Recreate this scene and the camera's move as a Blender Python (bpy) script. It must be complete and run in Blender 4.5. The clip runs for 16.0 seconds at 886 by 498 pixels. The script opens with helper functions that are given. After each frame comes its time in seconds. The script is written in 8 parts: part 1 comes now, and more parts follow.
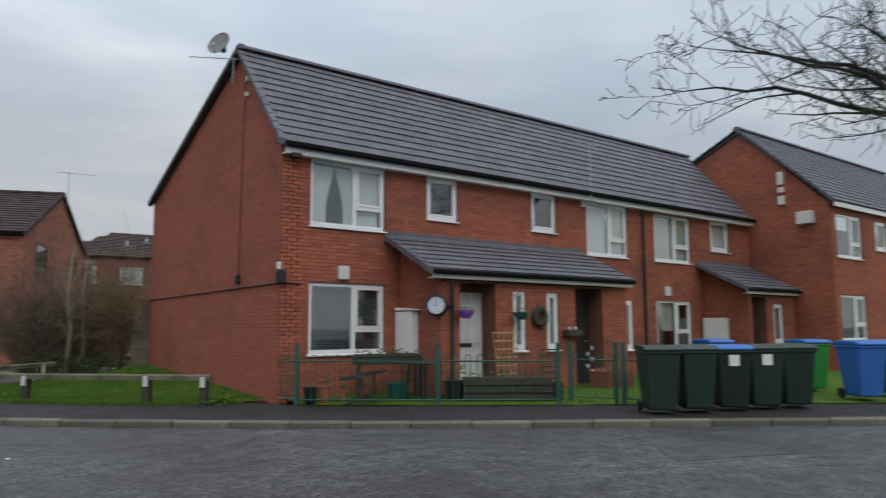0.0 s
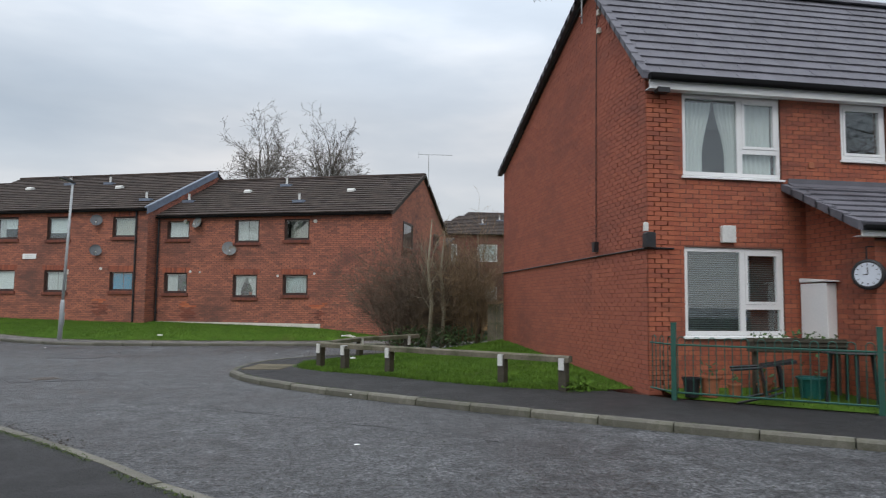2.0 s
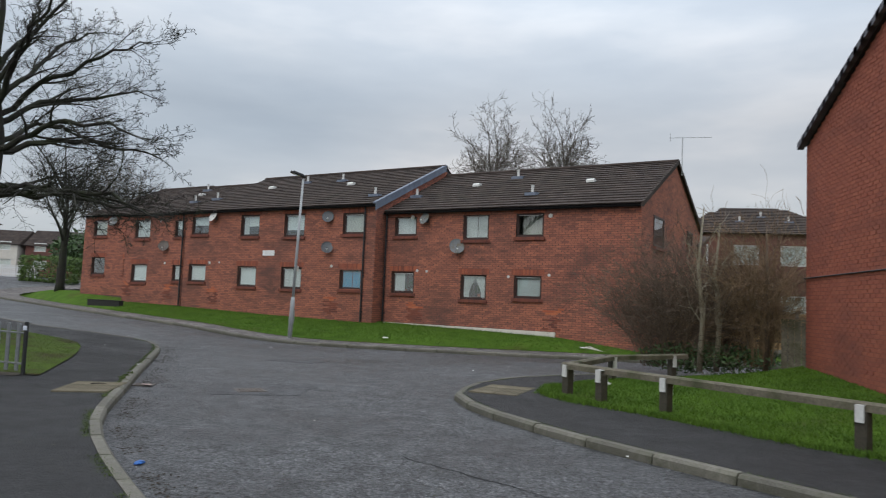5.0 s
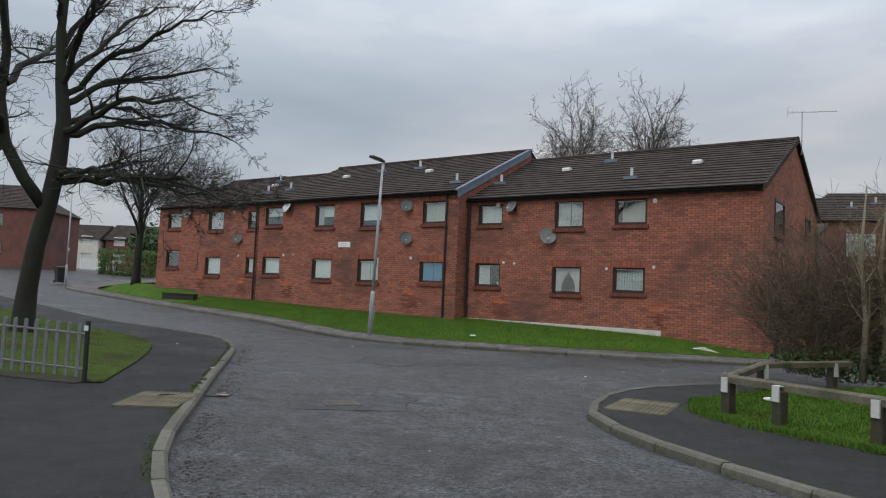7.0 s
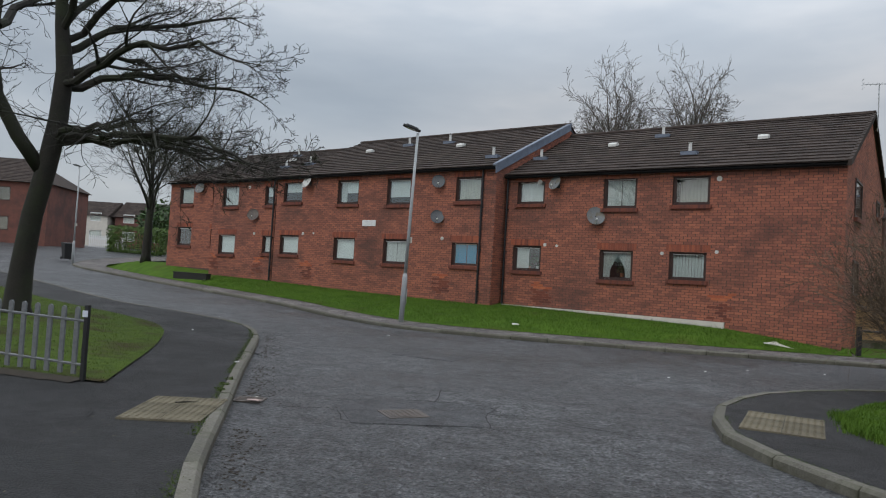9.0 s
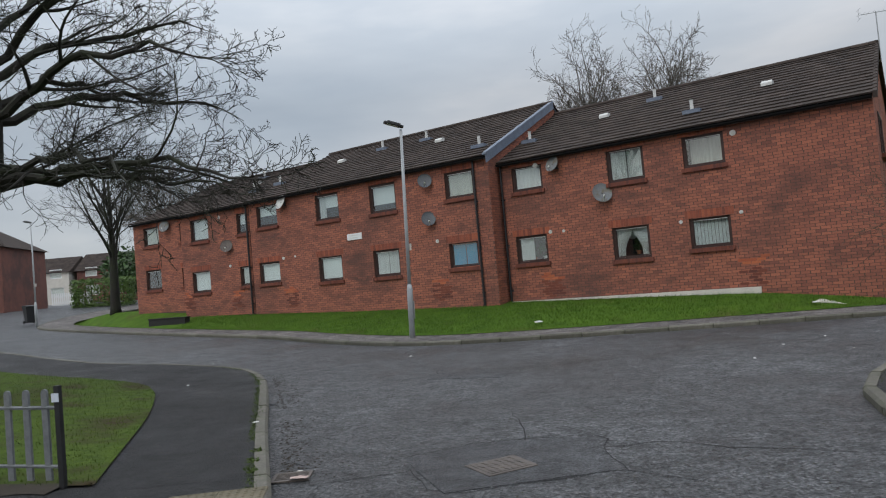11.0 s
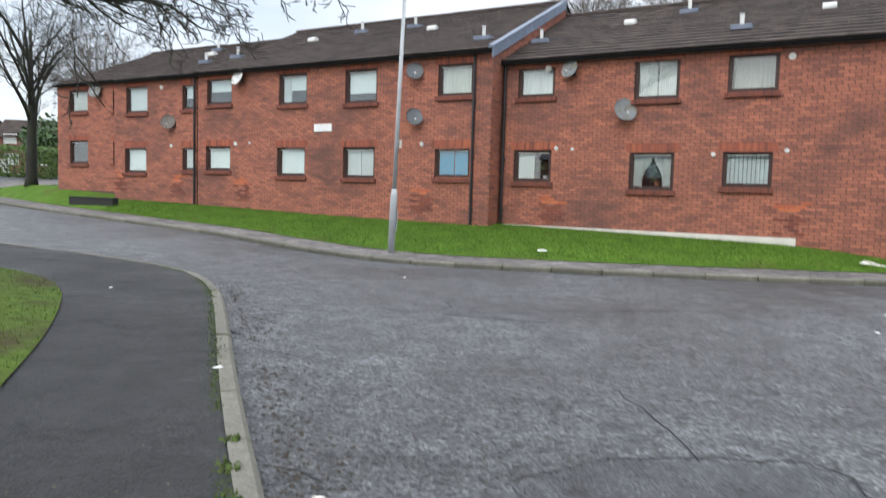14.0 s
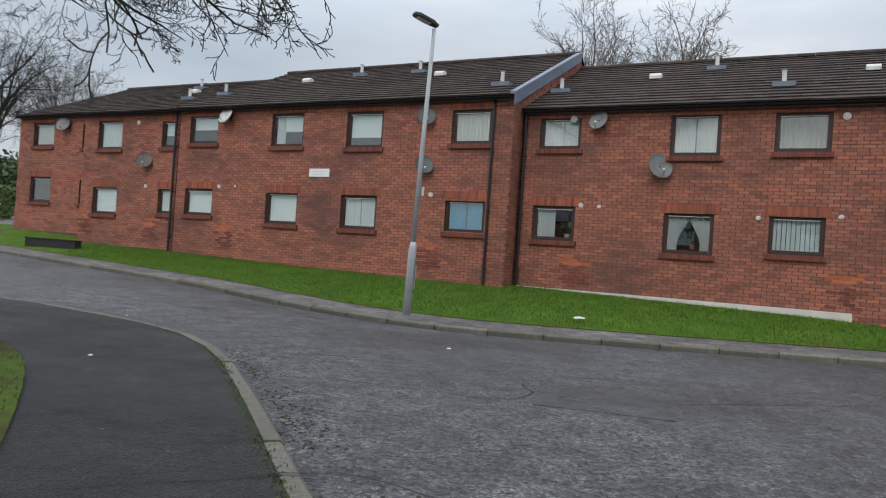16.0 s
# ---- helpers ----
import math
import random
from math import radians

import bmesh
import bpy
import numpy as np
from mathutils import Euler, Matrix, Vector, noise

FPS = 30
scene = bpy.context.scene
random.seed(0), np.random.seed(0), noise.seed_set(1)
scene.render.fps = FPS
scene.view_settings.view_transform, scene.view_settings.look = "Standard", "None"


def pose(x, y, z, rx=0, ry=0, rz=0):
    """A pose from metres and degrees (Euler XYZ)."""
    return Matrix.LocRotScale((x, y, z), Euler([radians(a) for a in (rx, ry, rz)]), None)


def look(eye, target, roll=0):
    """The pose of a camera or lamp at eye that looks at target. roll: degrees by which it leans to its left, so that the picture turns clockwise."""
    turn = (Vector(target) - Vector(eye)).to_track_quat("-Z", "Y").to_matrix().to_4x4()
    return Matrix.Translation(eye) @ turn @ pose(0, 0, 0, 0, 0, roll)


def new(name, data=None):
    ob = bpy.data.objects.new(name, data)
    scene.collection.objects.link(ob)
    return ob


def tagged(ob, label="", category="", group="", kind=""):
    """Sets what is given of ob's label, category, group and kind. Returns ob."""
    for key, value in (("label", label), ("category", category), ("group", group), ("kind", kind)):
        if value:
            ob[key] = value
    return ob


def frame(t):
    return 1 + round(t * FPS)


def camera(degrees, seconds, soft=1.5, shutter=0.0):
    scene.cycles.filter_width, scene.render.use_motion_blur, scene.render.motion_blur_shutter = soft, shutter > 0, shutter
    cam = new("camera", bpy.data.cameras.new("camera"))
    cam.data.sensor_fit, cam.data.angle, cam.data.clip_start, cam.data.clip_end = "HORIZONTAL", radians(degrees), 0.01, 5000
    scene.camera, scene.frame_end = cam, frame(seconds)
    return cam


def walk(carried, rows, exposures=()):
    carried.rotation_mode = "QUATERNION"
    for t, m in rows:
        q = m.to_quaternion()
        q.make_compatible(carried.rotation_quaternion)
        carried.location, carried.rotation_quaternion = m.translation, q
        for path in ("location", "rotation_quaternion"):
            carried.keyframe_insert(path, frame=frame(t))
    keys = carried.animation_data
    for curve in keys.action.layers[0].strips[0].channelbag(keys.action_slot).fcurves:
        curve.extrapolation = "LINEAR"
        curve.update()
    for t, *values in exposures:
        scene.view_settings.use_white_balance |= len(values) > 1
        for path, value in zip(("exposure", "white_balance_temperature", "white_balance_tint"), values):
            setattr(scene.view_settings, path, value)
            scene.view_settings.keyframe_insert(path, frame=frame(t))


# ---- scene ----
cam = camera(63.9, 16.0, soft=1.1, shutter=0.3)
PATH = [
    (0, (-0.404, -0.093, 1.483), (0.803, 1.486, 1.706), -0.2),
    (0.5, (-0.172, 0.441, 1.475), (0.72, 2.217, 1.695), 0.3),
    (1, (0.042, 1.002, 1.448), (0.721, 2.873, 1.638), 0.6),
    (1.5, (0.174, 1.591, 1.44), (0.659, 3.524, 1.607), 0.8),
    (2, (0.279, 2.184, 1.448), (0.622, 4.148, 1.604), 0.6),
    (2.5, (0.335, 2.805, 1.471), (0.562, 4.787, 1.619), 0.6),
    (3, (0.404, 3.395, 1.478), (0.527, 5.387, 1.61), 1.0),
    (3.5, (0.365, 3.967, 1.483), (0.394, 5.963, 1.605), 1.6),
    (4, (0.309, 4.509, 1.502), (0.252, 6.504, 1.631), 1.9),
    (4.5, (0.126, 5.08, 1.539), (-0.03, 7.069, 1.681), 2.0),
    (5, (-0.082, 5.599, 1.542), (-0.364, 7.574, 1.689), 2.4),
    (5.2, (-0.173, 5.775, 1.566), (-0.5, 7.743, 1.712), 2.5),
    (7.3, (-1.381, 7.677, 1.558), (-1.846, 9.619, 1.676), 2.6),
    (7.5, (-1.523, 7.838, 1.57), (-1.987, 9.78, 1.692), 2.9),
    (8, (-1.857, 8.288, 1.536), (-2.32, 10.229, 1.671), 3.3),
    (8.5, (-2.151, 8.755, 1.505), (-2.627, 10.694, 1.618), 3.7),
    (8.7, (-2.297, 8.936, 1.506), (-2.779, 10.875, 1.599), 3.8),
    (10.8, (-3.678, 10.626, 1.516), (-4.085, 12.583, 1.58), -4.4),
    (11, (-3.815, 10.8, 1.533), (-4.21, 12.759, 1.618), -5.0),
    (11.5, (-4.055, 11.238, 1.524), (-4.412, 13.205, 1.568), -4.9),
    (12, (-4.316, 11.68, 1.493), (-4.601, 13.658, 1.427), -3.5),
    (12.5, (-4.615, 12.142, 1.467), (-4.786, 14.125, 1.271), -2.3),
    (13, (-4.941, 12.635, 1.403), (-4.987, 14.611, 1.098), -0.2),
    (13.5, (-5.199, 13.071, 1.368), (-5.346, 15.033, 1.01), -0.2),
    (14, (-5.495, 13.512, 1.388), (-5.727, 15.493, 1.236), 1.7),
    (14.5, (-5.827, 13.95, 1.377), (-6.126, 15.927, 1.421), 3.5),
    (15, (-6.186, 14.361, 1.354), (-6.503, 16.335, 1.422), 3.3),
    (15.5, (-6.553, 14.795, 1.315), (-6.799, 16.779, 1.366), 3.5),
    (16, (-6.913, 15.255, 1.279), (-7.041, 17.251, 1.295), 3.9),
]
EXPOSURE = [(0, 0.0), (0.5, 0.0), (1.0, 0.24), (1.5, 0.35), (2.5, 0.26), (4, 0.28), (5, 0.14), (7.5, -0.03), (8.5, -0.05), (10.8, 0.0), (11.5, 0.15), (12.0, 0.12), (12.5, 0.6), (13, 0.74), (13.5, 1.1), (14, 1.05), (14.5, -0.25), (15, -0.14), (15.5, 0.02), (16, 0.3)]
walk(cam, [(t, look(eye, target, roll)) for t, eye, target, roll in PATH], EXPOSURE)

# ---- world and light ----
world = bpy.data.worlds.new("overcast")
scene.world = world
world.use_nodes = True
wn, wl = world.node_tree.nodes, world.node_tree.links
wn.clear()
w_out, w_bg = wn.new("ShaderNodeOutputWorld"), wn.new("ShaderNodeBackground")
w_sky = wn.new("ShaderNodeTexSky")
w_sky.sky_type, w_sky.sun_disc = "NISHITA", False
w_sky.sun_elevation, w_sky.sun_rotation = radians(24), radians(200)
w_co, w_map = wn.new("ShaderNodeTexCoord"), wn.new("ShaderNodeMapping")
w_map.inputs["Scale"].default_value = (1.0, 1.0, 3.6)
w_n1, w_n2 = wn.new("ShaderNodeTexNoise"), wn.new("ShaderNodeTexNoise")
w_n1.inputs["Scale"].default_value, w_n1.inputs["Detail"].default_value, w_n1.inputs["Roughness"].default_value = 2.1, 5.0, 0.5
w_n2.inputs["Scale"].default_value, w_n2.inputs["Detail"].default_value = 1.1, 2.0
w_ramp = wn.new("ShaderNodeValToRGB")
w_ramp.color_ramp.elements[0].position, w_ramp.color_ramp.elements[0].color = 0.34, (4.05, 4.45, 4.95, 1)
w_ramp.color_ramp.elements[1].position, w_ramp.color_ramp.elements[1].color = 0.70, (6.75, 6.85, 7.0, 1)
w_e = w_ramp.color_ramp.elements.new(0.52)
w_e.color = (4.95, 5.32, 5.75, 1)
w_warm = wn.new("ShaderNodeValToRGB")
w_warm.color_ramp.elements[0].position, w_warm.color_ramp.elements[0].color = 0.40, (0.97, 1.0, 1.03, 1)
w_warm.color_ramp.elements[1].position, w_warm.color_ramp.elements[1].color = 0.68, (1.05, 1.0, 0.97, 1)
w_mul, w_mix = wn.new("ShaderNodeMixRGB"), wn.new("ShaderNodeMixRGB")
w_mul.blend_type, w_mul.inputs[0].default_value = "MULTIPLY", 1.0
w_mix.inputs[0].default_value = 0.88
wl.new(w_co.outputs["Generated"], w_map.inputs["Vector"])
wl.new(w_map.outputs["Vector"], w_n1.inputs["Vector"])
wl.new(w_map.outputs["Vector"], w_n2.inputs["Vector"])
wl.new(w_n1.outputs["Fac"], w_ramp.inputs["Fac"])
wl.new(w_n2.outputs["Fac"], w_warm.inputs["Fac"])
wl.new(w_ramp.outputs["Color"], w_mul.inputs[1])
wl.new(w_warm.outputs["Color"], w_mul.inputs[2])
wl.new(w_sky.outputs["Color"], w_mix.inputs[1])
wl.new(w_mul.outputs["Color"], w_mix.inputs[2])
w_sep, w_grad = wn.new("ShaderNodeSeparateXYZ"), wn.new("ShaderNodeMapRange")
w_grad.inputs["From Min"].default_value, w_grad.inputs["From Max"].default_value = 0.25, 1.0
w_grad.inputs["To Min"].default_value, w_grad.inputs["To Max"].default_value = 1.0, 3.3
w_zen = wn.new("ShaderNodeVectorMath")
w_zen.operation = "SCALE"
wl.new(w_co.outputs["Generated"], w_sep.inputs["Vector"])
wl.new(w_sep.outputs["Z"], w_grad.inputs["Value"])
wl.new(w_mix.outputs["Color"], w_zen.inputs[0])
wl.new(w_grad.outputs["Result"], w_zen.inputs["Scale"])
wl.new(w_zen.outputs["Vector"], w_bg.inputs["Color"])
w_bg.inputs["Strength"].default_value = 0.10
wl.new(w_bg.outputs["Background"], w_out.inputs["Surface"])
sun = new("sun", bpy.data.lights.new("sun", "SUN"))
sun.data.energy, sun.data.angle, sun.data.color = 0.6, radians(25), (1.0, 0.95, 0.88)
sun.matrix_world = look((0, 0, 40), (12, 30, 10))

# ---- materials ----
def nodes_of(name):
    m = bpy.data.materials.new(name)
    m.use_nodes = True
    nt = m.node_tree
    return m, nt.nodes, nt.links, nt.nodes["Principled BSDF"]


def ramp(nd, stops):
    r = nd.new("ShaderNodeValToRGB")
    cr = r.color_ramp
    while len(cr.elements) < len(stops):
        cr.elements.new(0.5)
    for e, (p, c) in zip(cr.elements, stops):
        e.position, e.color = p, (*c, 1)
    return r


def surface(name, dark, light, scale=6.0, rough=(0.7, 0.9), bump=0.15, fine=60.0, stain=None, stain_scale=0.6, metal=0.0, random_tint=0.0, island=False, stretch=(1, 1, 1), spec=0.5, stain_at=(0.45, 0.65), bump_dist=0.01):
    """Two-scale procedural surface: broad patches, fine grain, optional stains and a tint that varies from piece to piece."""
    m, nd, lk, bs = nodes_of(name)
    co, mp = nd.new("ShaderNodeTexCoord"), nd.new("ShaderNodeMapping")
    mp.inputs["Scale"].default_value = stretch
    lk.new(co.outputs["Object"], mp.inputs["Vector"])
    n1, n2 = nd.new("ShaderNodeTexNoise"), nd.new("ShaderNodeTexNoise")
    n1.inputs["Scale"].default_value, n1.inputs["Detail"].default_value = scale, 6.0
    n2.inputs["Scale"].default_value, n2.inputs["Detail"].default_value = fine, 3.0
    for n in (n1, n2):
        lk.new(mp.outputs["Vector"], n.inputs["Vector"])
    mixf = nd.new("ShaderNodeMix")
    mixf.data_type = "FLOAT"
    mixf.inputs[0].default_value = 0.45
    lk.new(n1.outputs["Fac"], mixf.inputs[2])
    lk.new(n2.outputs["Fac"], mixf.inputs[3])
    r = ramp(nd, [(0.32, dark), (0.68, light)])
    lk.new(mixf.outputs[0], r.inputs["Fac"])
    col = r.outputs["Color"]
    if random_tint:
        if island:
            src = nd.new("ShaderNodeNewGeometry").outputs["Random Per Island"]
        else:
            src = nd.new("ShaderNodeObjectInfo").outputs["Random"]
        mr = nd.new("ShaderNodeMapRange")
        mr.inputs["To Min"].default_value, mr.inputs["To Max"].default_value = 1 - random_tint, 1 + random_tint
        lk.new(src, mr.inputs["Value"])
        hs = nd.new("ShaderNodeHueSaturation")
        lk.new(mr.outputs["Result"], hs.inputs["Value"])
        lk.new(col, hs.inputs["Color"])
        col = hs.outputs["Color"]
    if stain:
        n3 = nd.new("ShaderNodeTexNoise")
        n3.inputs["Scale"].default_value, n3.inputs["Detail"].default_value, n3.inputs["Roughness"].default_value = stain_scale, 5.0, 0.6
        lk.new(co.outputs["Object"], n3.inputs["Vector"])
        sr = ramp(nd, [(stain_at[0], (0, 0, 0)), (stain_at[1], (1, 1, 1))])
        lk.new(n3.outputs["Fac"], sr.inputs["Fac"])
        mx = nd.new("ShaderNodeMixRGB")
        lk.new(sr.outputs["Color"], mx.inputs[0])
        lk.new(col, mx.inputs[1])
        mx.inputs[2].default_value = (*stain, 1)
        col = mx.outputs["Color"]
    lk.new(col, bs.inputs["Base Color"])
    rr = nd.new("ShaderNodeMapRange")
    rr.inputs["To Min"].default_value, rr.inputs["To Max"].default_value = rough
    lk.new(n1.outputs["Fac"], rr.inputs["Value"])
    lk.new(rr.outputs["Result"], bs.inputs["Roughness"])
    bs.inputs["Metallic"].default_value = metal
    bs.inputs["Specular IOR Level"].default_value = spec
    if bump:
        bp = nd.new("ShaderNodeBump")
        bp.inputs["Strength"].default_value, bp.inputs["Distance"].default_value = bump, bump_dist
        lk.new(mixf.outputs[0], bp.inputs["Height"])
        lk.new(bp.outputs["Normal"], bs.inputs["Normal"])
    return m


def brick_material(name, tones, stain, stain_amount=0.55, stain_scale=0.35, single=False):
    """Fired clay: tone by brick, sooty patches by area, fine grain."""
    m, nd, lk, bs = nodes_of(name)
    geo, co = nd.new("ShaderNodeNewGeometry"), nd.new("ShaderNodeTexCoord")
    tone = ramp(nd, [(i / (len(tones) - 1), c) for i, c in enumerate(tones)])
    oi = nd.new("ShaderNodeObjectInfo")
    lk.new(oi.outputs["Random"] if single else geo.outputs["Random Per Island"], tone.inputs["Fac"])
    grain, area = nd.new("ShaderNodeTexNoise"), nd.new("ShaderNodeTexNoise")
    grain.inputs["Scale"].default_value, grain.inputs["Detail"].default_value = 45, 4
    area.inputs["Scale"].default_value, area.inputs["Detail"].default_value, area.inputs["Roughness"].default_value = stain_scale, 6, 0.62
    mp = nd.new("ShaderNodeMapping")
    mp.inputs["Scale"].default_value = (1, 1, 1.9)
    lk.new(co.outputs["Object"], mp.inputs["Vector"])
    lk.new(co.outputs["Object"], grain.inputs["Vector"])
    lk.new(mp.outputs["Vector"], area.inputs["Vector"])
    course, cm = nd.new("ShaderNodeTexNoise"), nd.new("ShaderNodeMapping")
    cm.inputs["Scale"].default_value = (1.5, 1.5, 6.0)
    course.inputs["Scale"].default_value, course.inputs["Detail"].default_value, course.inputs["Roughness"].default_value = 1.0, 5, 0.7
    lk.new(co.outputs["Object"], cm.inputs["Vector"])
    lk.new(cm.outputs["Vector"], course.inputs["Vector"])
    add = nd.new("ShaderNodeMath")
    add.operation = "MULTIPLY_ADD"
    lk.new(course.outputs["Fac"], add.inputs[0])
    add.inputs[1].default_value = 0.55
    lk.new(area.outputs["Fac"], add.inputs[2])
    ar = ramp(nd, [(0.74, (0, 0, 0)), (0.98, (stain_amount,) * 3)])
    lk.new(add.outputs["Value"], ar.inputs["Fac"])
    mx = nd.new("ShaderNodeMixRGB")
    lk.new(ar.outputs["Color"], mx.inputs[0])
    lk.new(tone.outputs["Color"], mx.inputs[1])
    mx.inputs[2].default_value = (*stain, 1)
    g = nd.new("ShaderNodeMapRange")
    g.inputs["To Min"].default_value, g.inputs["To Max"].default_value = 0.72, 1.28
    lk.new(grain.outputs["Fac"], g.inputs["Value"])
    hs = nd.new("ShaderNodeHueSaturation")
    lk.new(mx.outputs["Color"], hs.inputs["Color"])
    lk.new(g.outputs["Result"], hs.inputs["Value"])
    lk.new(hs.outputs["Color"], bs.inputs["Base Color"])
    bs.inputs["Roughness"].default_value = 0.88
    bs.inputs["Specular IOR Level"].default_value = 0.3
    bp = nd.new("ShaderNodeBump")
    bp.inputs["Strength"].default_value, bp.inputs["Distance"].default_value = 0.4, 0.004
    lk.new(grain.outputs["Fac"], bp.inputs["Height"])
    lk.new(bp.outputs["Normal"], bs.inputs["Normal"])
    return m


def glass_material(name, tint=(0.9, 0.95, 0.95), gloss=1.0):
    m, nd, lk, bs = nodes_of(name)
    nd.remove(bs)
    out = nd["Material Output"]
    tr, gl, fr, mx = nd.new("ShaderNodeBsdfTransparent"), nd.new("ShaderNodeBsdfGlossy"), nd.new("ShaderNodeLayerWeight"), nd.new("ShaderNodeMixShader")
    pw, sc = nd.new("ShaderNodeMath"), nd.new("ShaderNodeMath")
    pw.operation, sc.operation = "POWER", "MULTIPLY_ADD"
    pw.inputs[1].default_value, sc.inputs[1].default_value, sc.inputs[2].default_value = 4.0, 0.82, 0.13
    tr.inputs["Color"].default_value = (*tint, 1)
    gl.inputs["Roughness"].default_value = 0.015
    fr.inputs["Blend"].default_value = 0.5
    lk.new(fr.outputs["Facing"], pw.inputs[0])
    lk.new(pw.outputs["Value"], sc.inputs[0])
    lk.new(sc.outputs["Value"], mx.inputs[0])
    lk.new(tr.outputs["BSDF"], mx.inputs[1])
    lk.new(gl.outputs["BSDF"], mx.inputs[2])
    lk.new(mx.outputs["Shader"], out.inputs["Surface"])
    return m


MAT = {}
MAT["brick_a"] = brick_material("red brick", [(0.34, 0.102, 0.060), (0.40, 0.128, 0.070), (0.37, 0.110, 0.064), (0.30, 0.092, 0.058), (0.42, 0.138, 0.078)], (0.15, 0.064, 0.050), 0.85, 0.30)
MAT["brick_b"] = brick_material("red brown brick", [(0.375, 0.142, 0.094), (0.315, 0.122, 0.085), (0.445, 0.162, 0.102), (0.345, 0.133, 0.090), (0.235, 0.098, 0.075), (0.405, 0.149, 0.095), (0.295, 0.116, 0.084)], (0.126, 0.068, 0.058), 0.88, 0.36)
MAT["brick_gable"] = brick_material("dull red gable brick", [(0.325, 0.100, 0.064), (0.35, 0.110, 0.068), (0.30, 0.094, 0.062), (0.37, 0.118, 0.072)], (0.185, 0.070, 0.054), 0.75, 0.40)
MAT["brick_dark"] = brick_material("dark brick", [(0.17, 0.06, 0.045), (0.22, 0.075, 0.05), (0.14, 0.055, 0.045)], (0.08, 0.04, 0.035), 0.5, 0.8)
MAT["brick_a_single"] = brick_material("dull red gable brick, loose", [(0.325, 0.100, 0.064), (0.35, 0.110, 0.068), (0.30, 0.094, 0.062), (0.37, 0.118, 0.072)], (0.185, 0.070, 0.054), 0.75, 0.40, True)
MAT["brick_dark_single"] = brick_material("dark brick, loose", [(0.17, 0.06, 0.045), (0.22, 0.075, 0.05), (0.14, 0.055, 0.045)], (0.08, 0.04, 0.035), 0.0, 0.8, True)
MAT["brick_b_single"] = brick_material("red brown brick, loose", [(0.36, 0.105, 0.06), (0.24, 0.08, 0.055), (0.40, 0.12, 0.065), (0.17, 0.065, 0.05), (0.30, 0.09, 0.055)], (0.12, 0.058, 0.05), 0.0, 0.32, True)
MAT["brick_far"] = surface("far brick", (0.125, 0.056, 0.045), (0.215, 0.084, 0.062), 3, (0.8, 0.95), 0.1, 25, stain=(0.095, 0.048, 0.042))
MAT["mortar"] = surface("mortar", (0.080, 0.049, 0.040), (0.140, 0.083, 0.066), 4, (0.9, 0.98), 0.2, 90)
MAT["mortar_gable"] = surface("dull red gable mortar", (0.19, 0.062, 0.044), (0.26, 0.086, 0.058), 4, (0.9, 0.98), 0.2, 90)
MAT["mortar_a"] = surface("weathered mortar", (0.15, 0.066, 0.048), (0.225, 0.098, 0.068), 4, (0.9, 0.98), 0.2, 90)
MAT["gutter"] = surface("matt black plastic", (0.006, 0.006, 0.007), (0.012, 0.012, 0.013), 6, (0.75, 0.9), 0.0, 40, spec=0.15)


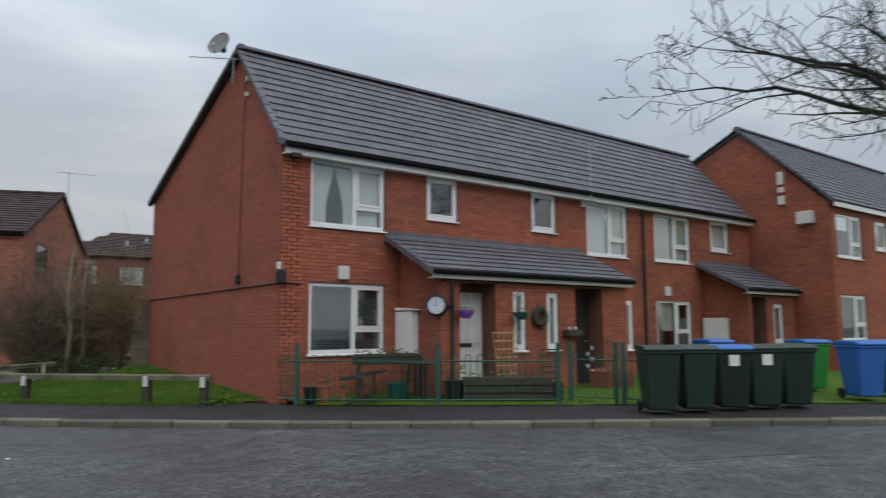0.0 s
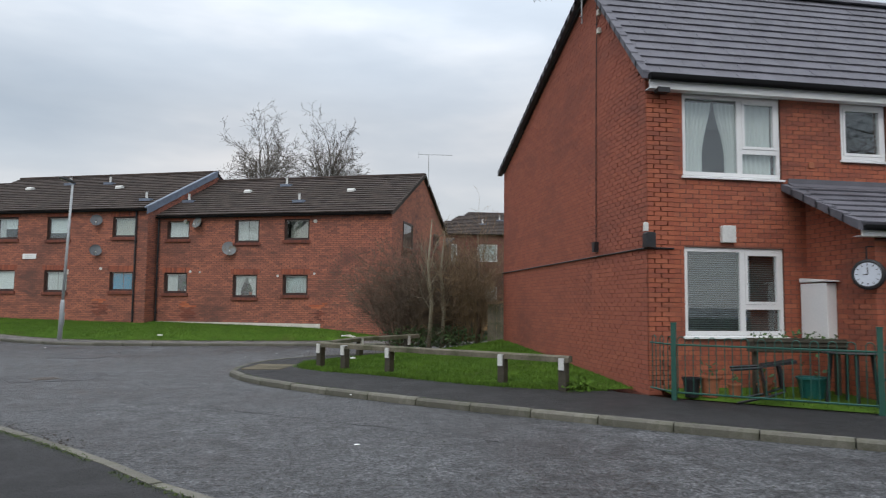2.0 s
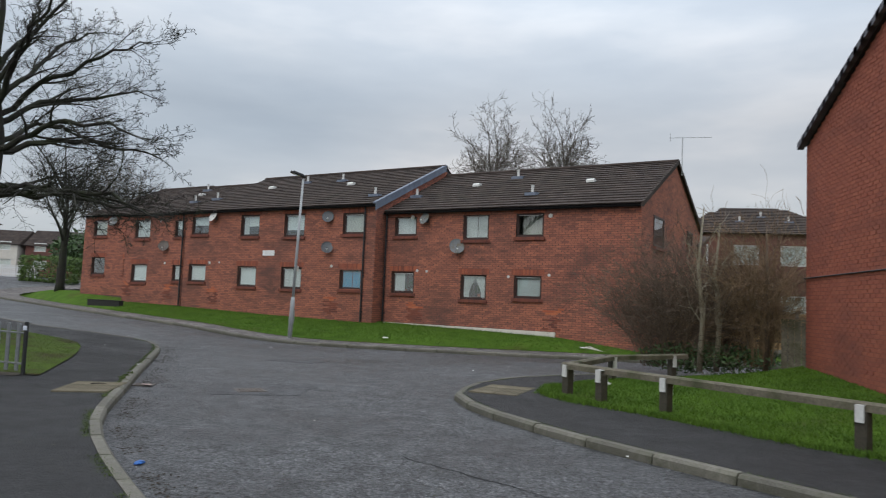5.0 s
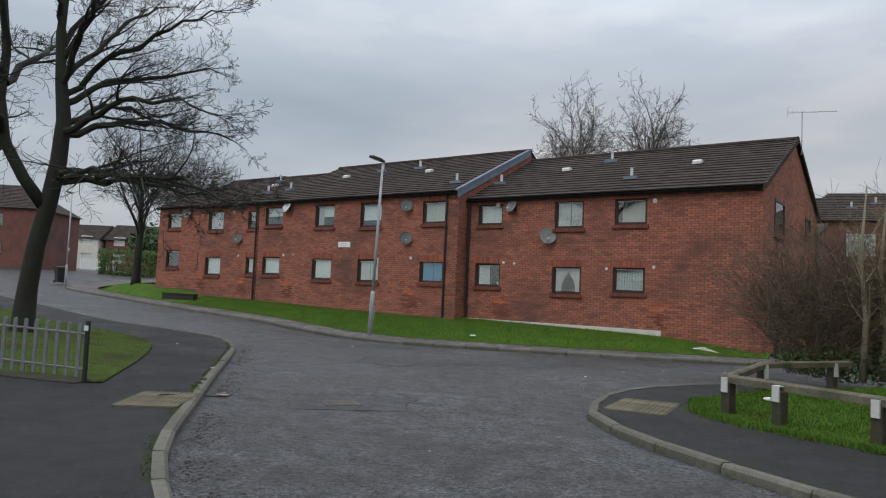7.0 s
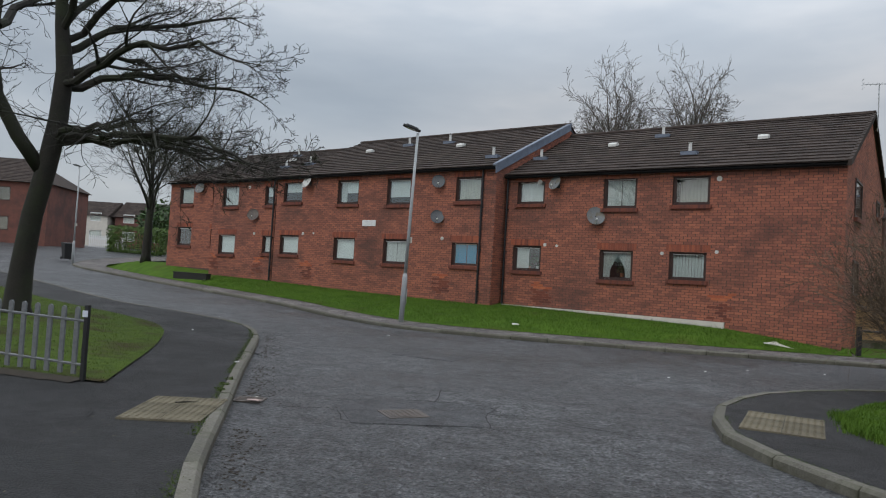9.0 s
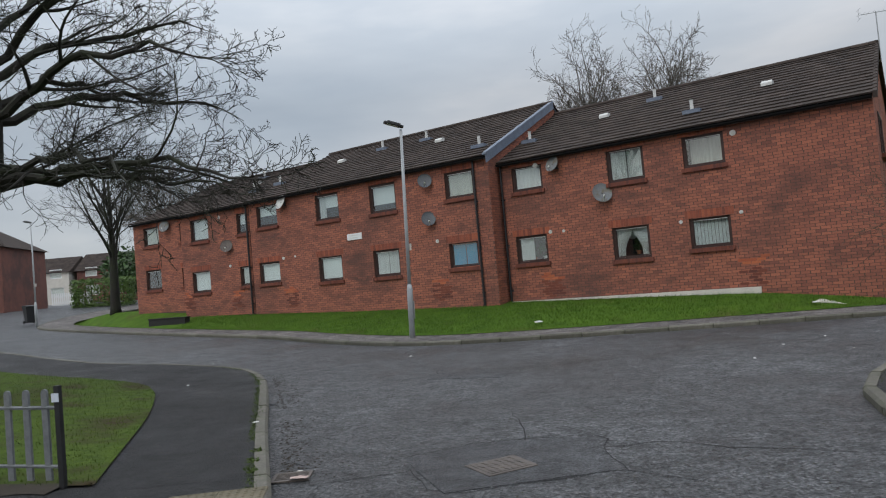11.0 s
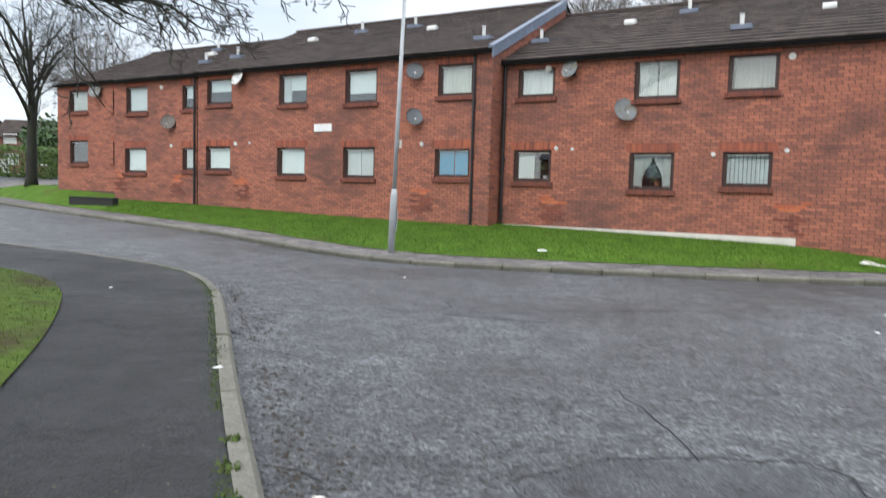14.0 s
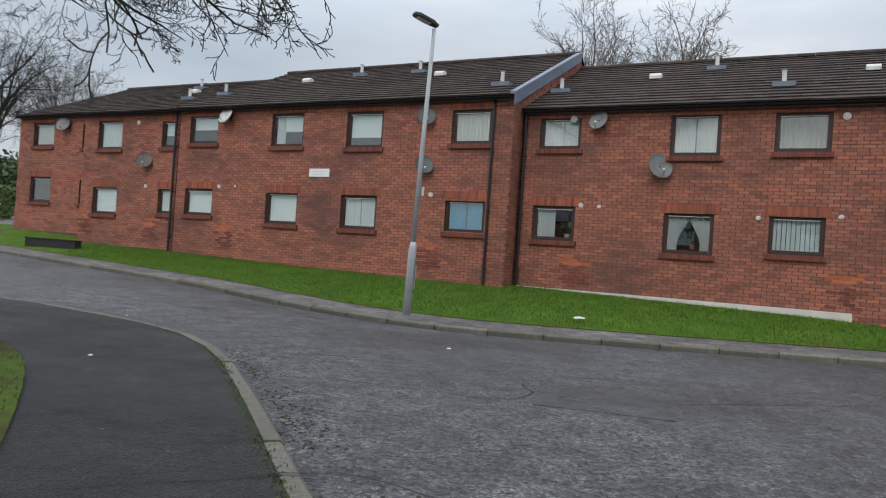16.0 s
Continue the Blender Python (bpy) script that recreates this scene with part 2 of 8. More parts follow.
def chip_material(name, stone_dark, stone_light, binder, size, wet, patch, spread=(0.62, 1.35), broad=0.32, hollow=0.8):
    """Worn surface dressing: pale chippings in dark binder, broad worn areas, damp sheen in places."""
    m, nd, lk, bs = nodes_of(name)
    co = nd.new("ShaderNodeTexCoord")
    vor, big, mid = nd.new("ShaderNodeTexVoronoi"), nd.new("ShaderNodeTexNoise"), nd.new("ShaderNodeTexNoise")
    vor.inputs["Scale"].default_value = 1.0 / size
    big.inputs["Scale"].default_value, big.inputs["Detail"].default_value, big.inputs["Roughness"].default_value = broad, 8, 0.68
    mid.inputs["Scale"].default_value, mid.inputs["Detail"].default_value, mid.inputs["Roughness"].default_value = 5.0, 5, 0.65
    for n in (vor, big, mid):
        lk.new(co.outputs["Object"], n.inputs["Vector"])
    grey = nd.new("ShaderNodeRGBToBW")
    lk.new(vor.outputs["Color"], grey.inputs["Color"])
    stones = ramp(nd, [(0.2, stone_dark), (0.8, stone_light)])
    lk.new(grey.outputs["Val"], stones.inputs["Fac"])
    gap = ramp(nd, [(0.30, (0, 0, 0)), (0.62, (1, 1, 1))])
    lk.new(vor.outputs["Distance"], gap.inputs["Fac"])
    wear = nd.new("ShaderNodeMath")
    wear.operation = "MULTIPLY_ADD"
    lk.new(mid.outputs["Fac"], wear.inputs[0])
    wear.inputs[1].default_value, wear.inputs[2].default_value = 2.2, -0.62
    both = nd.new("ShaderNodeMath")
    both.operation, both.use_clamp = "MAXIMUM", True
    lk.new(gap.outputs["Color"], both.inputs[0])
    lk.new(wear.outputs["Value"], both.inputs[1])
    mx = nd.new("ShaderNodeMixRGB")
    lk.new(both.outputs["Value"], mx.inputs[0])
    lk.new(stones.outputs["Color"], mx.inputs[1])
    mx.inputs[2].default_value = (*binder, 1)
    area = ramp(nd, [(0.36, (spread[0],) * 3), (0.50, (sum(spread) * 0.46,) * 3), (0.66, (spread[1],) * 3)])
    lk.new(big.outputs["Fac"], area.inputs["Fac"])
    mul = nd.new("ShaderNodeMixRGB")
    mul.blend_type, mul.inputs[0].default_value = "MULTIPLY", patch
    lk.new(mx.outputs["Color"], mul.inputs[1])
    lk.new(area.outputs["Color"], mul.inputs[2])
    lump = nd.new("ShaderNodeTexNoise")
    lump.inputs["Scale"].default_value, lump.inputs["Detail"].default_value, lump.inputs["Roughness"].default_value = 3.2, 8, 0.78
    lk.new(co.outputs["Object"], lump.inputs["Vector"])
    pit = ramp(nd, [(0.36, (0.42,) * 3), (0.50, (0.98,) * 3), (0.64, (1.50,) * 3)])
    lk.new(lump.outputs["Fac"], pit.inputs["Fac"])
    mul2 = nd.new("ShaderNodeMixRGB")
    mul2.blend_type, mul2.inputs[0].default_value = "MULTIPLY", 1.0
    lk.new(mul.outputs["Color"], mul2.inputs[1])
    lk.new(pit.outputs["Color"], mul2.inputs[2])
    hol = nd.new("ShaderNodeTexNoise")
    hol.inputs["Scale"].default_value, hol.inputs["Detail"].default_value, hol.inputs["Roughness"].default_value = 0.42 / size, 3, 0.6
    lk.new(co.outputs["Object"], hol.inputs["Vector"])
    hr = ramp(nd, [(0.40, (hollow,) * 3), (0.50, (1.0,) * 3), (0.70, (1.12,) * 3)])
    lk.new(hol.outputs["Fac"], hr.inputs["Fac"])
    mul3 = nd.new("ShaderNodeMixRGB")
    mul3.blend_type, mul3.inputs[0].default_value = "MULTIPLY", 1.0
    lk.new(mul2.outputs["Color"], mul3.inputs[1])
    lk.new(hr.outputs["Color"], mul3.inputs[2])
    lk.new(mul3.outputs["Color"], bs.inputs["Base Color"])
    rr = nd.new("ShaderNodeMapRange")
    rr.inputs["From Min"].default_value, rr.inputs["From Max"].default_value = 0.35, 0.65
    rr.inputs["To Min"].default_value, rr.inputs["To Max"].default_value = wet
    lk.new(big.outputs["Fac"], rr.inputs["Value"])
    lk.new(rr.outputs["Result"], bs.inputs["Roughness"])
    bp = nd.new("ShaderNodeBump")
    bp.inputs["Strength"].default_value, bp.inputs["Distance"].default_value = 1.0, 0.020
    bp.invert = True
    lk.new(vor.outputs["Distance"], bp.inputs["Height"])
    bp2 = nd.new("ShaderNodeBump")
    bp2.inputs["Strength"].default_value, bp2.inputs["Distance"].default_value = 0.7, 0.03
    lk.new(lump.outputs["Fac"], bp2.inputs["Height"])
    lk.new(bp.outputs["Normal"], bp2.inputs["Normal"])
    bp3 = nd.new("ShaderNodeBump")
    bp3.inputs["Strength"].default_value, bp3.inputs["Distance"].default_value = 0.8, 0.9 * size * (1.0 - hollow)
    lk.new(hr.outputs["Color"], bp3.inputs["Height"])
    lk.new(bp2.outputs["Normal"], bp3.inputs["Normal"])
    lk.new(bp3.outputs["Normal"], bs.inputs["Normal"])
    return m


MAT["asphalt"] = chip_material("worn chipped asphalt", (0.080, 0.083, 0.086), (0.245, 0.249, 0.254), (0.056, 0.058, 0.061), 0.024, (0.38, 0.68), 1.0, (0.66, 1.36), 0.32, 0.38)
MAT["tarmac"] = chip_material("damp footway tarmac", (0.018, 0.0175, 0.018), (0.046, 0.044, 0.045), (0.012, 0.0118, 0.012), 0.016, (0.55, 0.88), 1.0, (0.45, 1.6), 0.75)
MAT["tarmac_pale"] = chip_material("dry worn footway tarmac", (0.17, 0.152, 0.142), (0.37, 0.335, 0.315), (0.135, 0.122, 0.115), 0.016, (0.85, 1.0), 1.0, (0.75, 1.3), 0.6)
MAT["kerb"] = surface("weathered concrete", (0.088, 0.083, 0.069), (0.215, 0.202, 0.172), 5, (0.8, 0.95), 0.4, 55, stain=(0.058, 0.063, 0.034), stain_scale=1.6, stain_at=(0.40, 0.62), random_tint=0.22, spec=0.3)
MAT["moss"] = surface("moss and grit", (0.034, 0.058, 0.010), (0.080, 0.115, 0.022), 8, (0.9, 1.0), 0.4, 60)
MAT["grass_soil"] = surface("lawn", (0.036, 0.080, 0.008), (0.092, 0.170, 0.018), 2.2, (0.9, 1.0), 0.7, 38, stain=(0.075, 0.078, 0.022), stain_scale=0.8, stain_at=(0.55, 0.75), bump_dist=0.03, spec=0.15)
MAT["grass"] = surface("grass blades", (0.042, 0.094, 0.010), (0.110, 0.195, 0.024), 1.2, (0.75, 0.9), 0, 20, random_tint=0.4, island=True, spec=0.2)
MAT["grass_dull"] = surface("thin winter grass", (0.030, 0.054, 0.008), (0.085, 0.128, 0.020), 6.0, (0.9, 1.0), 0.7, 38, stain=(0.046, 0.036, 0.018), stain_scale=1.1, stain_at=(0.48, 0.66), bump_dist=0.03, spec=0.15)
MAT["grass_dull_blade"] = surface("thin winter grass blades", (0.038, 0.066, 0.010), (0.105, 0.150, 0.026), 2.0, (0.85, 1.0), 0, 20, random_tint=0.3, island=True, spec=0.15)
MAT["earth"] = surface("bare earth", (0.022, 0.017, 0.012), (0.052, 0.041, 0.028), 5, (0.9, 1), 0.6, 40)
MAT["slate"] = surface("grey concrete roof tile", (0.088, 0.087, 0.102), (0.150, 0.148, 0.170), 2.0, (0.6, 0.8), 0.15, 60, random_tint=0.10, island=True, spec=0.35)
MAT["tile_brown"] = surface("brown concrete roof tile", (0.034, 0.026, 0.023), (0.070, 0.054, 0.046), 2.0, (0.75, 0.95), 0.2, 60, random_tint=0.25, island=True, spec=0.2)
MAT["lead"] = surface("lead flashing", (0.10, 0.125, 0.17), (0.19, 0.225, 0.29), 4, (0.5, 0.7), 0.1, 30)
MAT["upvc"] = surface("white plastic", (0.72, 0.73, 0.73), (0.82, 0.82, 0.82), 2, (0.3, 0.45), 0.0, 30)
MAT["white_dirty"] = surface("dirty white", (0.52, 0.52, 0.50), (0.70, 0.70, 0.67), 3, (0.5, 0.7), 0.05, 30)
MAT["frame_brown"] = surface("dark brown stained timber", (0.030, 0.014, 0.011), (0.060, 0.028, 0.022), 8, (0.45, 0.65), 0.1, 40)
MAT["black"] = surface("black plastic", (0.010, 0.010, 0.012), (0.022, 0.022, 0.025), 6, (0.35, 0.55), 0.0, 40)
MAT["glass"] = glass_material("window glass")
MAT["net"] = surface("white net curtain", (0.62, 0.62, 0.60), (0.82, 0.82, 0.80), 2, (0.8, 0.95), 0.2, 25, stretch=(6, 6, 0.4))
MAT["cream"] = surface("cream curtain", (0.50, 0.48, 0.42), (0.72, 0.70, 0.62), 2, (0.8, 0.95), 0.2, 25)
MAT["blind"] = surface("pale roller blind", (0.74, 0.76, 0.74), (0.85, 0.86, 0.84), 1, (0.7, 0.9), 0.05, 20)
MAT["blue"] = surface("blue curtain", (0.03, 0.32, 0.52), (0.06, 0.46, 0.68), 2, (0.8, 0.95), 0.2, 25)
MAT["galv"] = surface("galvanised steel", (0.30, 0.32, 0.33), (0.44, 0.46, 0.47), 3, (0.45, 0.65), 0.05, 30, metal=0.5)
MAT["pale_steel"] = surface("dull grey steel", (0.11, 0.12, 0.125), (0.20, 0.21, 0.215), 4, (0.5, 0.7), 0.05, 30)
MAT["grey_paint"] = surface("grey painted steel", (0.33, 0.35, 0.36), (0.46, 0.48, 0.49), 3, (0.5, 0.7), 0.05, 30)
MAT["green_paint"] = surface("dark green painted steel", (0.012, 0.065, 0.05), (0.022, 0.10, 0.075), 3, (0.4, 0.6), 0.05, 30)
MAT["timber"] = surface("weathered timber", (0.075, 0.065, 0.045), (0.22, 0.195, 0.145), 5, (0.8, 0.95), 0.3, 30, stain=(0.055, 0.06, 0.026), stain_scale=2.5)
MAT["timber_dark"] = surface("dark wet timber", (0.030, 0.026, 0.018), (0.075, 0.065, 0.045), 5, (0.7, 0.9), 0.3, 30)
MAT["pine"] = surface("bare pine", (0.36, 0.24, 0.12), (0.52, 0.36, 0.19), 6, (0.7, 0.85), 0.1, 30)
MAT["fence_wood"] = surface("orange brown fence board", (0.27, 0.16, 0.07), (0.42, 0.27, 0.13), 6, (0.7, 0.85), 0.1, 30, random_tint=0.2)
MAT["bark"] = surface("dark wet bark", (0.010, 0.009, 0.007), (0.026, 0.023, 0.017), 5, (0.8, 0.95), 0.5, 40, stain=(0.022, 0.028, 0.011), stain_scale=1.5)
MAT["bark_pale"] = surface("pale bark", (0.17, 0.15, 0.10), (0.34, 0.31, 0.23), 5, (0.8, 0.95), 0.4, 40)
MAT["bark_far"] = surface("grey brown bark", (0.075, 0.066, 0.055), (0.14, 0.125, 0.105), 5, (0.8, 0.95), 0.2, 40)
MAT["twig"] = surface("brown twigs", (0.060, 0.043, 0.030), (0.165, 0.120, 0.080), 2, (0.8, 0.95), 0.1, 40, random_tint=0.4, island=True)
MAT["twig_tan"] = surface("tan twigs", (0.12, 0.078, 0.042), (0.27, 0.185, 0.105), 2, (0.8, 0.95), 0.1, 40, random_tint=0.35, island=True)
MAT["leaf_bright"] = surface("hedge leaves", (0.040, 0.085, 0.012), (0.105, 0.170, 0.028), 3, (0.5, 0.75), 0, 20, random_tint=0.4, island=True)
MAT["leaf"] = surface("evergreen leaves", (0.022, 0.05, 0.012), (0.06, 0.115, 0.03), 3, (0.5, 0.75), 0, 20, random_tint=0.4, island=True)
MAT["bin_green"] = surface("dark green bin plastic", (0.007, 0.022, 0.015), (0.014, 0.034, 0.025), 3, (0.4, 0.6), 0.05, 60, random_tint=0.3)
MAT["bin_bright"] = surface("bright green plastic", (0.02, 0.19, 0.03), (0.035, 0.26, 0.05), 3, (0.4, 0.6), 0.05, 60)
MAT["bin_blue"] = surface("blue bin plastic", (0.015, 0.10, 0.36), (0.03, 0.15, 0.46), 3, (0.4, 0.6), 0.05, 60)
MAT["bin_black"] = surface("black bin plastic", (0.012, 0.013, 0.014), (0.026, 0.027, 0.028), 3, (0.4, 0.6), 0.05, 60)
MAT["door_white"] = surface("white panelled door paint", (0.55, 0.55, 0.53), (0.68, 0.68, 0.66), 3, (0.4, 0.6), 0.03, 30)
MAT["door_dark"] = surface("dark door paint", (0.018, 0.014, 0.015), (0.035, 0.028, 0.028), 3, (0.35, 0.5), 0.03, 30)
MAT["terracotta"] = surface("terracotta", (0.30, 0.10, 0.05), (0.42, 0.16, 0.08), 5, (0.7, 0.9), 0.1, 30)
MAT["purple"] = surface("purple plastic", (0.20, 0.06, 0.36), (0.28, 0.10, 0.46), 3, (0.4, 0.6), 0, 30)
MAT["teal"] = surface("teal glazed pot", (0.01, 0.09, 0.085), (0.02, 0.14, 0.13), 3, (0.3, 0.5), 0, 30)
MAT["tactile"] = surface("buff tactile paving", (0.105, 0.091, 0.062), (0.205, 0.180, 0.128), 5, (0.8, 0.95), 0.3, 50, stain=(0.055, 0.050, 0.034), stain_scale=2.6, stain_at=(0.46, 0.70), random_tint=0.2, spec=0.25)
MAT["iron"] = surface("rusty cast iron", (0.075, 0.064, 0.058), (0.165, 0.14, 0.122), 6, (0.5, 0.75), 0.3, 50, metal=0.3)
MAT["patch"] = chip_material("newer asphalt patch", (0.075, 0.078, 0.083), (0.185, 0.19, 0.196), (0.040, 0.042, 0.046), 0.018, (0.40, 0.66), 0.6)
MAT["crack"] = surface("open crack", (0.010, 0.010, 0.011), (0.022, 0.022, 0.022), 4, (0.8, 0.95), 0.0, 30)
MAT["iron_dark"] = surface("black stained brick edging", (0.010, 0.010, 0.010), (0.026, 0.025, 0.022), 5, (0.8, 0.95), 0.2, 30)
MAT["dish_dark"] = surface("dark grey dish enamel", (0.065, 0.072, 0.080), (0.12, 0.13, 0.14), 4, (0.45, 0.65), 0.02, 30)
MAT["brick_orange"] = brick_material("newer orange brick", [(0.46, 0.13, 0.06), (0.54, 0.17, 0.08), (0.40, 0.11, 0.06)], (0.2, 0.07, 0.05), 0.4, 0.8)
MAT["dish"] = surface("grey dish enamel", (0.13, 0.14, 0.145), (0.22, 0.23, 0.235), 4, (0.5, 0.7), 0.02, 30, stain=(0.14, 0.12, 0.08), stain_scale=5)
MAT["clock_face"] = surface("pale clock face", (0.55, 0.60, 0.68), (0.66, 0.70, 0.77), 3, (0.3, 0.5), 0, 30)
MAT["litter"] = surface("white litter", (0.70, 0.70, 0.68), (0.82, 0.82, 0.80), 3, (0.6, 0.8), 0.1, 30)
MAT["pink"] = surface("pinkish wrapper", (0.36, 0.25, 0.22), (0.52, 0.40, 0.36), 6, (0.5, 0.7), 0.1, 30)
# Inner walls coloured dark brown to stand in for the shade inside rooms.
MAT["room_shade"] = surface("dark brown room wall, shade in colour", (0.10, 0.085, 0.07), (0.17, 0.145, 0.12), 3, (0.8, 0.9), 0.05, 30)
MAT["render_pale"] = surface("pale render", (0.55, 0.52, 0.47), (0.70, 0.67, 0.60), 3, (0.8, 0.9), 0.1, 30)


# ---- mesh helpers ----
class Soup:
    """Collects faces of one mesh."""

    def __init__(self):
        self.v, self.f = [], []

    def poly(self, pts):
        n = len(self.v)
        self.v.extend(tuple(p) for p in pts)
        self.f.append(tuple(range(n, n + len(pts))))

    def box(self, x0, y0, z0, x1, y1, z1, m=None):
        n = len(self.v)
        c = [(x, y, z) for z in (z0, z1) for x, y in ((x0, y0), (x1, y0), (x1, y1), (x0, y1))]
        if m is not None:
            c = [tuple(m @ Vector(p)) for p in c]
        self.v.extend(c)
        self.f.extend([(n + 3, n + 2, n + 1, n), (n + 4, n + 5, n + 6, n + 7), (n, n + 1, n + 5, n + 4), (n + 1, n + 2, n + 6, n + 5), (n + 2, n + 3, n + 7, n + 6), (n + 3, n, n + 4, n + 7)])
        return self

    def prism(self, outline, axis, a, b):
        """Extrudes a closed outline of 2D points from a to b along 'x', 'y' or 'z'."""
        def place(p, t):
            return {"x": (t, p[0], p[1]), "y": (p[0], t, p[1]), "z": (p[0], p[1], t)}[axis]
        n, k = len(self.v), len(outline)
        self.v.extend(place(p, a) for p in outline)
        self.v.extend(place(p, b) for p in outline)
        self.f.append(tuple(range(n + k - 1, n - 1, -1)))
        self.f.append(tuple(range(n + k, n + 2 * k)))
        for i in range(k):
            j = (i + 1) % k
            self.f.append((n + i, n + j, n + k + j, n + k + i))
        return self

    def tube(self, pts, radii, sides=6, caps=True):
        pts = [Vector(p) for p in pts]
        if not hasattr(radii, "__len__"):
            radii = [radii] * len(pts)
        n = len(self.v)
        side = None
        for i, p in enumerate(pts):
            d = pts[min(i + 1, len(pts) - 1)] - pts[max(i - 1, 0)]
            if d.length < 1e-9:
                d = Vector((0, 0, 1))
            d.normalize()
            if side is None:
                side = d.orthogonal().normalized()
            side = (side - d * side.dot(d))
            side = side.normalized() if side.length > 1e-6 else d.orthogonal().normalized()
            up = d.cross(side)
            for k in range(sides):
                a = 2 * math.pi * k / sides
                self.v.append(tuple(p + (side * math.cos(a) + up * math.sin(a)) * radii[i]))
        for i in range(len(pts) - 1):
            for k in range(sides):
                a, b = n + i * sides + k, n + i * sides + (k + 1) % sides
                self.f.append((a, b, b + sides, a + sides))
        if caps:
            self.f.append(tuple(range(n + sides - 1, n - 1, -1)))
            e = n + (len(pts) - 1) * sides
            self.f.append(tuple(range(e, e + sides)))
        return self

    def lathe(self, profile, m=None, sides=20):
        """Turns a profile of (radius, height) round z."""
        n = len(self.v)
        for r, z in profile:
            for k in range(sides):
                a = 2 * math.pi * k / sides
                p = Vector((r * math.cos(a), r * math.sin(a), z))
                self.v.append(tuple(m @ p if m is not None else p))
        for i in range(len(profile) - 1):
            for k in range(sides):
                a, b = n + i * sides + k, n + i * sides + (k + 1) % sides
                self.f.append((a, b, b + sides, a + sides))
        return self

    def mesh(self, name):
        me = bpy.data.meshes.new(name)
        me.from_pydata(self.v, [], self.f)
        me.update()
        return me


def part(name, soup, material, parent=None, label="", smooth=False, bevel=0.0):
    """Links a soup as one mesh object, under a thing or a part when one is given."""
    me = soup.mesh(name) if isinstance(soup, Soup) else soup
    if isinstance(soup, Soup):
        me.materials.append(material)
    if smooth:
        for p in me.polygons:
            p.use_smooth = True
    ob = new(name, me)
    ob.parent = parent
    if label:
        tagged(ob, label)
    if bevel:
        b = ob.modifiers.new("bevel", "BEVEL")
        b.width, b.segments, b.limit_method = bevel, 2, "ANGLE"
    return ob


def thing(name, m, label, category, group="", kind=""):
    ob = new(name)
    ob.empty_display_size = 0.2
    ob.matrix_world = m
    return tagged(ob, label, category, group, kind)


# ---- terrain ----
def base_height(x, y):
    """The land climbs gently towards the far end of the side road."""
    s = max(0.0, -(x + 7.0))
    hill = min(0.75, 0.05 * max(0.0, 0.8 * y - 0.6 * x - 58.0))
    return (0.030 * s * min(1.0, s / 6.0) if s < 60 else 1.8) + hill


def smooth_line(pts, step=0.5):
    """A rounded polyline through the points, resampled at even steps."""
    P = [Vector((p[0], p[1], 0)) for p in pts]
    out = []
    for i in range(len(P) - 1):
        a, b, c, d = P[max(i - 1, 0)], P[i], P[i + 1], P[min(i + 2, len(P) - 1)]
        n = max(2, int((c - b).length / step))
        for k in range(n):
            t = k / n
            out.append(0.5 * ((2 * b) + (c - a) * t + (2 * a - 5 * b + 4 * c - d) * t * t + (3 * b - a - 3 * c + d) * t ** 3))
    out.append(P[-1])
    return out


def resample(line, n):
    d = [0.0]
    for a, b in zip(line, line[1:]):
        d.append(d[-1] + (b - a).length)
    out, j = [], 0
    for i in range(n):
        t = d[-1] * i / (n - 1)
        while j < len(d) - 2 and d[j + 1] < t:
            j += 1
        f = (t - d[j]) / max(1e-9, d[j + 1] - d[j])
        out.append(line[j].lerp(line[j + 1], f))
    return out


def ribbon(la, lb, n, k, height):
    """A strip of ground between two lines, n cells along and k across; height(x, y, f) with f from 0 at la to 1 at lb."""
    A, B, s = resample(la, n + 1), resample(lb, n + 1), Soup()
    for i in range(n + 1):
        for j in range(k + 1):
            p = A[i].lerp(B[i], j / k)
            s.v.append((p.x, p.y, height(p.x, p.y, j / k)))
    for i in range(n):
        for j in range(k):
            a = i * (k + 1) + j
            s.f.append((a, a + k + 1, a + k + 2, a + 1))
    nrm = (Vector(s.v[s.f[0][1]]) - Vector(s.v[s.f[0][0]])).cross(Vector(s.v[s.f[0][2]]) - Vector(s.v[s.f[0][0]]))
    if nrm.z < 0:
        s.f = [f[::-1] for f in s.f]
    return s


def axis_steps(lo, hi, near_lo, near_hi, fine):
    a, x = [], near_lo
    while x <= near_hi:
        a.append(x)
        x += fine
    g, step = a[-1], fine
    while g < hi:
        step *= 1.4
        g += step
        a.append(min(g, hi))
    g, step, b = a[0], fine, []
    while g > lo:
        step *= 1.4
        g -= step
        b.append(max(g, lo))
    return b[::-1] + a


xs, ys = axis_steps(-1500, 1500, -50, 30, 1.0), axis_steps(-1500, 1500, -10, 60, 1.0)
s = Soup()
s.v = [(x, y, base_height(x, y)) for y in ys for x in xs]
s.f = [(j * len(xs) + i, j * len(xs) + i + 1, (j + 1) * len(xs) + i + 1, (j + 1) * len(xs) + i) for j in range(len(ys) - 1) for i in range(len(xs) - 1)]
ground = tagged(part("ground", s, MAT["asphalt"], smooth=True), "worn damp grey asphalt carriageway with patches", "road", kind="structure")

